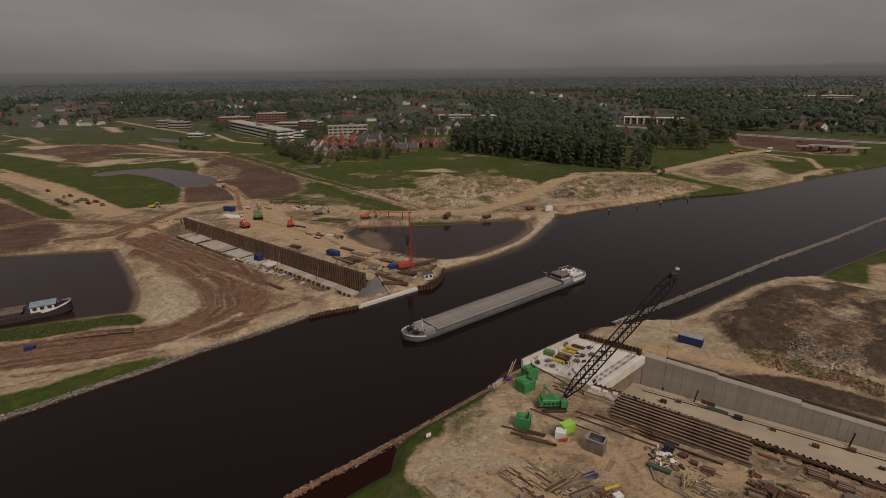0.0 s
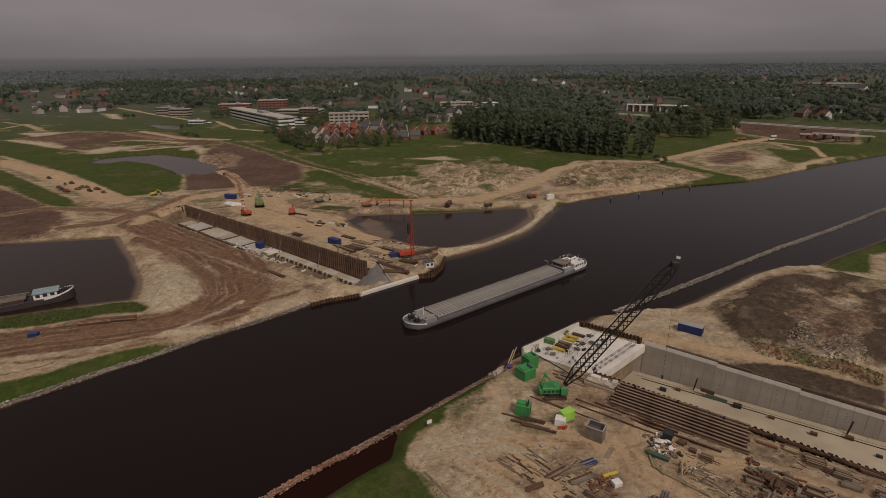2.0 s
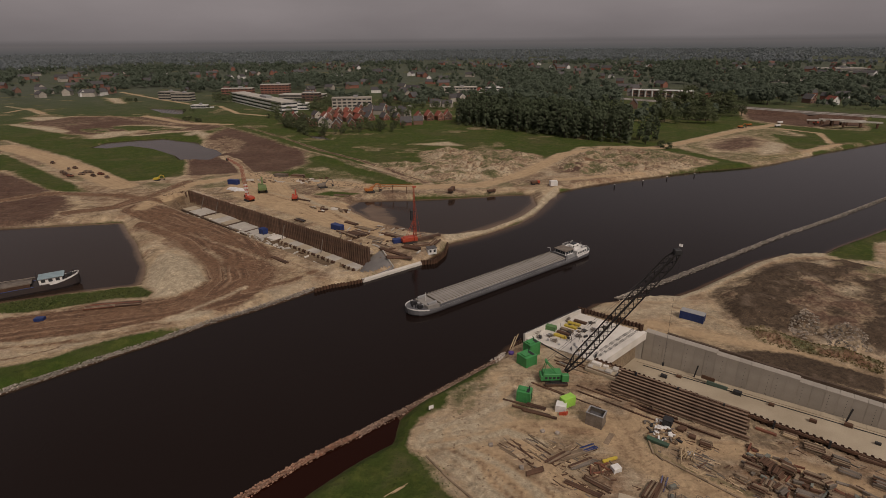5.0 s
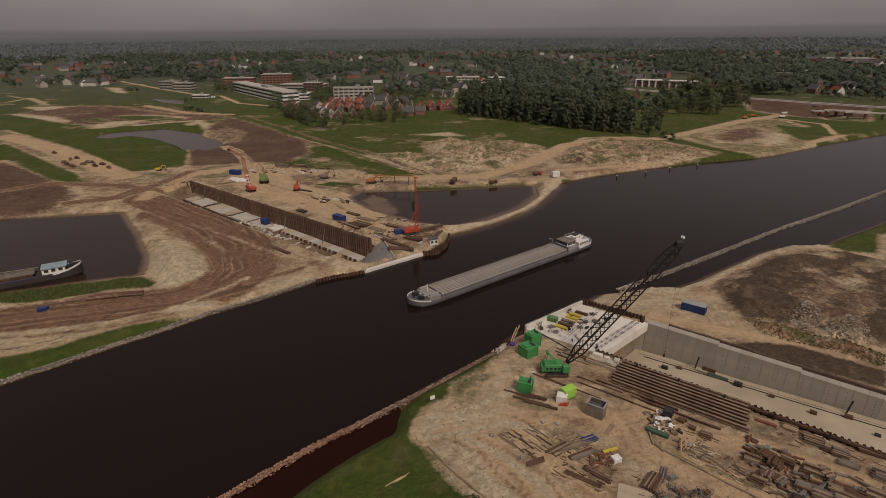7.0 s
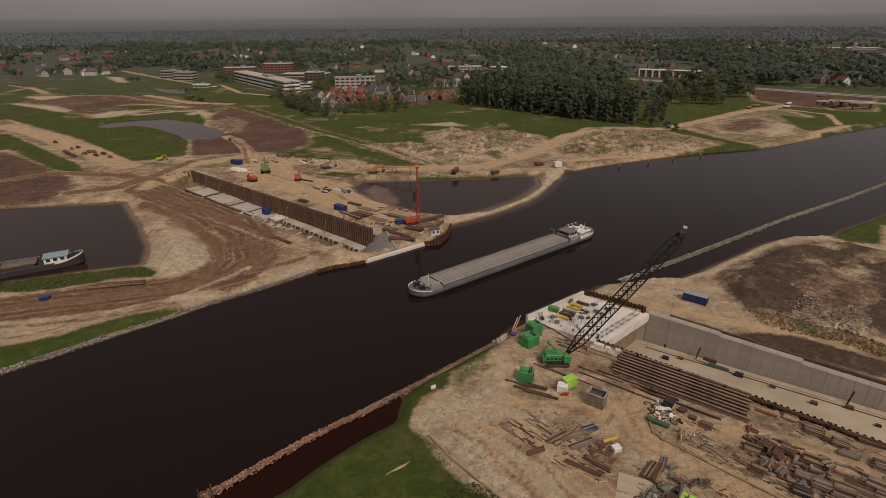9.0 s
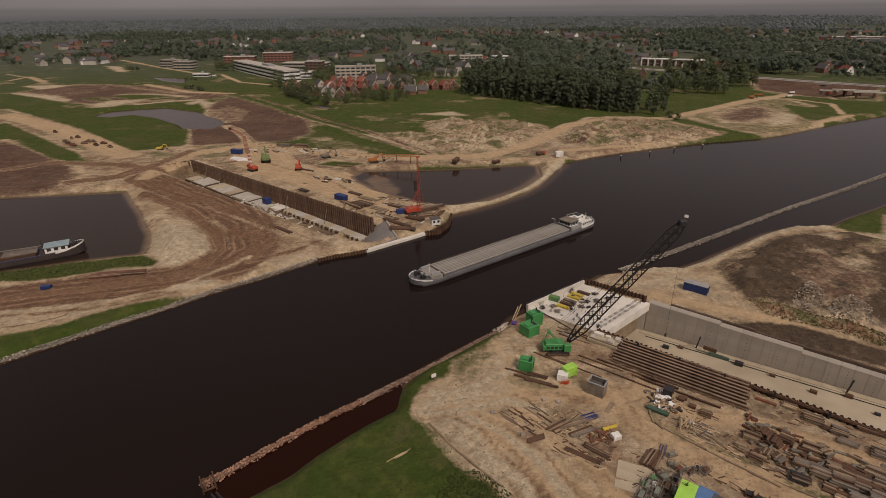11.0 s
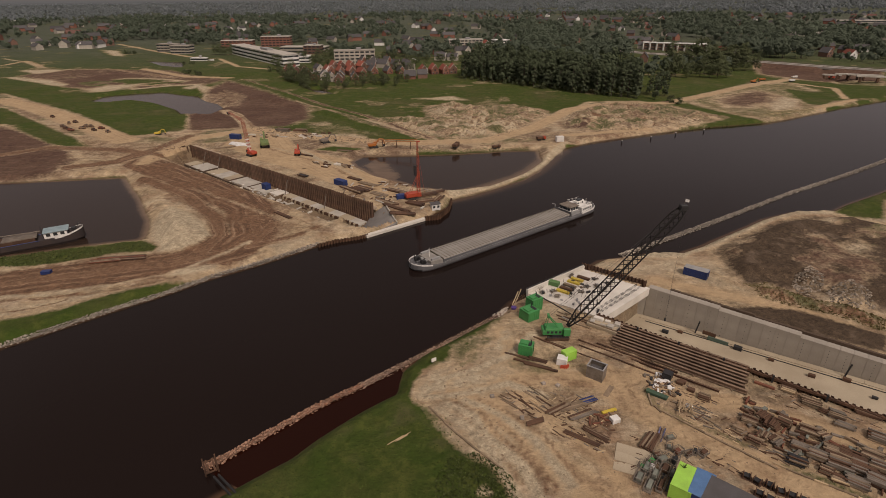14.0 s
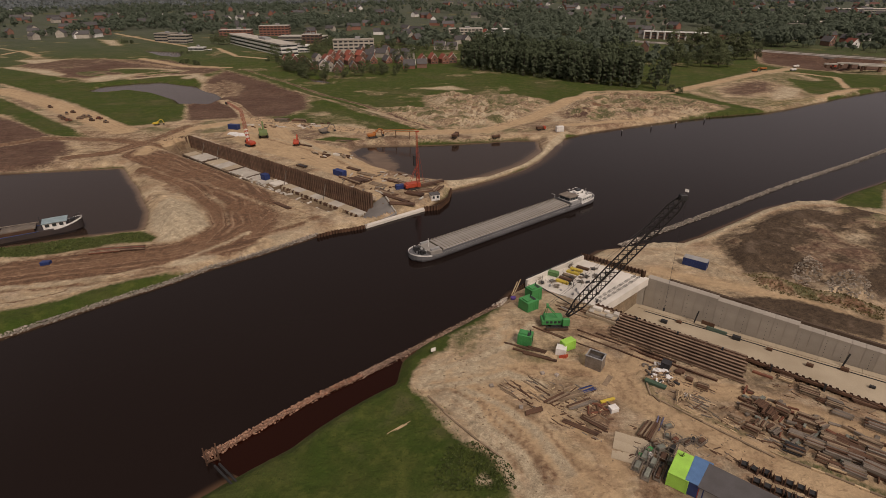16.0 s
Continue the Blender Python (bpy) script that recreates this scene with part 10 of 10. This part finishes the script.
def scatter(name, poly, count, size, material, label, category, seed, clods=True, lift=0.0, squash=1.0):
    """Loose clods or tufts over an outline, all one object."""
    rnd = np.random.default_rng(seed)
    lo, hi = np.min(poly, 0), np.max(poly, 0)
    p = rnd.uniform(lo, hi, (count * 3, 2))
    d = inside(p[:, 0], p[:, 1], [tuple(q) for q in poly])
    p = p[d > 0][:count]
    z = np.array([height(x, y) for x, y in p])
    c = np.column_stack([p, z + lift])
    s = size * rnd.uniform(0.4, 1.5, len(p)) ** 1.3
    if clods:
        octa = np.array([(1, 0, 0), (0, 1, 0), (-1, 0, 0), (0, -1, 0), (0, 0, .75), (0, 0, -.6)], float)
        faces = np.array([(0, 1, 4), (1, 2, 4), (2, 3, 4), (3, 0, 4), (1, 0, 5), (2, 1, 5), (3, 2, 5), (0, 3, 5)])
        jit = octa[None] * rnd.uniform(0.55, 1.2, (len(p), 6, 1)) * s[:, None, None]
        a = rnd.uniform(0, math.tau, len(p))
        x = jit[:, :, 0] * np.cos(a)[:, None] - jit[:, :, 1] * np.sin(a)[:, None]
        y = jit[:, :, 0] * np.sin(a)[:, None] + jit[:, :, 1] * np.cos(a)[:, None]
        V = np.stack([x, y, jit[:, :, 2] * squash], -1) + c[:, None]
        F = faces[None] + (np.arange(len(p)) * 6)[:, None, None]
        me = bpy.data.meshes.new(name)
        me.from_pydata(V.reshape(-1, 3).tolist(), [], F.reshape(-1, 3).tolist())
        me.materials.append(material)
    else:
        me = leaf_mesh(name, c + (0, 0, size * 0.4), size, material, rnd, -0.2)
    return tagged(new(name, me), label, category, kind="stuff")


M_CLOD = island(mat("sand_clods", (0.34, 0.255, 0.17), (0.22, 0.16, 0.105), 0.5, 0.95, bump=0.4), 0.55, 1.25)
M_PEATCLOD = island(mat("peat_clods", (0.13, 0.09, 0.062), (0.085, 0.06, 0.043), 0.5, 0.95, bump=0.4), 0.5, 1.6)
M_SCRUB = leafy(island(mat("dark_weeds", (0.10, 0.122, 0.045), (0.07, 0.092, 0.034), 0.5, 0.9, bump=0, spec=0.15), 0.6, 1.4))
M_DRYWEED = leafy(island(mat("dry_grass", (0.22, 0.175, 0.085), (0.14, 0.115, 0.055), 0.5, 0.9, bump=0, spec=0.15), 0.6, 1.4))
M_GRASSTUFT = island(mat("grass_tufts", (0.065, 0.09, 0.02), (0.045, 0.07, 0.016), 0.3, 0.9, bump=0, spec=0.15), 0.7, 1.2)
scatter("peat_clods", PEAT_MOUND, 500, 0.25, M_PEATCLOD, "dark peat clods on the spoil mound", "clods", 61)
M_RUBBLE = island(mat("grey_rubble", (0.30, 0.255, 0.205), (0.17, 0.14, 0.11), 0.8, 0.95, bump=0.5), 0.5, 1.5)
scatter("rubble", [(90.1, 125.8), (96.1, 129.7), (97.8, 126.1), (95.0, 121.2), (90.0, 119.1), (88.3, 121.9)], 260, 0.36, M_RUBBLE, "grey broken rubble tipped on the spoil mound", "rubble", 81)
scatter("rubble", [(95.7, 120.3), (102.1, 122.3), (103.9, 116.9), (102.1, 111.8), (97.4, 112.4), (93.3, 115.7)], 260, 0.34, M_RUBBLE, "grey broken rubble tipped on the spoil mound", "rubble", 82)
scatter("scrub", [(0.1, 65.7), (3.9, 67.0), (7.6, 64.5), (10.1, 61.6), (10.7, 57.2), (-2.3, 56.8), (-2.1, 61.6)], 1500, 0.2, M_SCRUB, "dark knee-high weeds at the meadow's edge", "weeds", 83, False, 0.0)
scatter("scrub", SCARP, 900, 0.26, M_DRYWEED, "dry brown grass on the torn bank", "weeds", 85, False, 0.0)
scatter("sand_clods", SAND_MOUND, 1400, 0.5, M_CLOD, "sand clods on the far mound", "clods", 63)
scatter("sand_clods", FAR_MOUND, 1200, 0.5, M_CLOD, "sand clods on the far bank mound", "clods", 64)
scatter("sand_clods", [(-5.6, 85.4), (0.6, 89.5), (6.6, 94.6), (9.9, 60.1), (8.0, 64.6), (3.5, 69.6), (-1.0, 77.1), (-5.0, 79.6)], 120, 0.2, M_CLOD, "sand clods at the meadow's edge", "clods", 65)
scatter("sand_clods", [(7.0, 79.6), (22.9, 84.6), (32.4, 75.2), (26.0, 56.1), (13.3, 56.0), (10.3, 64.6)], 160, 0.14, M_CLOD, "small clods on the trodden yard", "clods", 66)
scatter("sand_clods", [(36.2, 88.2), (53.9, 79.9), (72.3, 66.3), (65.2, 56.2), (46.9, 64.9), (36.5, 75.3)], 250, 0.14, M_CLOD, "small clods and offcuts in the yard", "clods", 67)
scatter("sand_clods", [(-118.3, 314.3), (-73.0, 290.1), (-28.7, 277.0), (-27.9, 267.9), (-70.2, 277.8), (-113.9, 301.5)], 500, 0.6, M_CLOD, "sand heaps along the haul road", "clods", 69)
scatter("peat_clods", WEST_PEAT, 120, 0.3, M_PEATCLOD, "dark clods on the spread peat", "clods", 70)
scatter("peat_clods", PEAT_FIELD, 120, 0.4, M_PEATCLOD, "dark clods on the peat field", "clods", 71)
scatter("sand_clods", [(-161.5, 275.8), (-143.0, 287.6), (-122.0, 246.6), (-127.1, 234.7), (-143.7, 246.9)], 300, 0.4, M_CLOD, "clods at the trench head", "clods", 72)
scatter("reed_tufts", [(-133.8, 141.5), (-125.2, 143.8), (-111.6, 147.0), (-96.8, 151.9), (-90.1, 147.7), (-89.8, 144.5), (-100.6, 143.0), (-107.1, 139.6), (-113.3, 136.3), (-121.6, 134.2), (-127.9, 133.9)], 1300, 0.24, M_REED, "reeds and tall grass at the ship's basin", "reeds", 73, False, 0.05)
scatter("reed_tufts", [(-17.5, 260.7), (0.6, 261.5), (38.9, 267.3), (39.7, 263.0), (14.4, 258.2), (-15.7, 253.6)], 1500, 0.24, M_REED, "reeds along the pond's bank", "reeds", 74, False, 0.0)
scatter("reed_tufts", [(74.5, 274.6), (126.6, 302.3), (163.4, 314.2), (184, 321), (166, 320), (128.1, 306.4), (73.9, 278.0)], 1200, 0.4, M_REED, "rough grass along the canal bank", "reeds", 75, False, 0.2)
scatter("reed_tufts", [(-190.2, 215.0), (-168.5, 218.6), (-142.4, 223.0), (-140.6, 219.9), (-166.4, 215.5), (-187.9, 212.0)], 1300, 0.26, M_REED, "reeds on the basin's far bank", "reeds", 76, False, 0.0)
scatter("grass_tufts", [(-10.3, 81.1), (-5.3, 79.6), (-1.5, 76.2), (3.5, 68.9), (8.0, 64.0), (9.6, 56.9), (-33.9, 56.6), (-25.7, 64.9), (-16.0, 75.7)], 1100, 0.16, M_GRASSTUFT, "rough grass of the waterside meadow", "grass", 77, False, 0.0)


# ---- offcuts strewn over the yard ----
YR = random.Random(77)
for poly, count, long in (([(9.3, 82.1), (18.3, 83.8), (27.3, 79.7), (28.4, 72.4), (25.4, 66.9), (20.0, 69.4), (14.7, 73.4)], 150, 2.2), ([(38.6, 84.4), (44.6, 86.5), (49.6, 79.9), (51.8, 69.2), (49.1, 69.6), (41.5, 75.0), (37.7, 79.2)], 90, 1.6),
                          ([(61.0, 85.7), (69.7, 83.5), (78.4, 74.8), (75.5, 70.7), (66.4, 76.2), (58.1, 79.9)], 30, 2.2), ([(38.1, 68.5), (46.5, 66.1), (47.9, 61.5), (44.2, 63.1), (37.9, 65.4)], 24, 2.4), ([(31.4, 71.7), (38.5, 69.8), (33.8, 59.2), (28.9, 60.2)], 18, 1.6)):
    lo, hi = np.min(poly, 0), np.max(poly, 0)
    done = 0
    while done < count:
        x, y = YR.uniform(lo[0], hi[0]), YR.uniform(lo[1], hi[1])
        if inside(np.array([x]), np.array([y]), poly)[0] < 0:
            continue
        w = YR.uniform(0.09, 0.24)
        loose(x, y, YR.choice((-42, -48, 28, -36)) + YR.uniform(-16, 16), YR.uniform(0.5, long), w, w * YR.uniform(0.6, 1.0), YR.choice((M_RUST, M_RUST, M_TIMBER, M_PALETIMBER, M_STEEL)), "offcut of timber or steel lying on sand", "offcut", "offcut", "offcuts strewn over the yard")
        done += 1
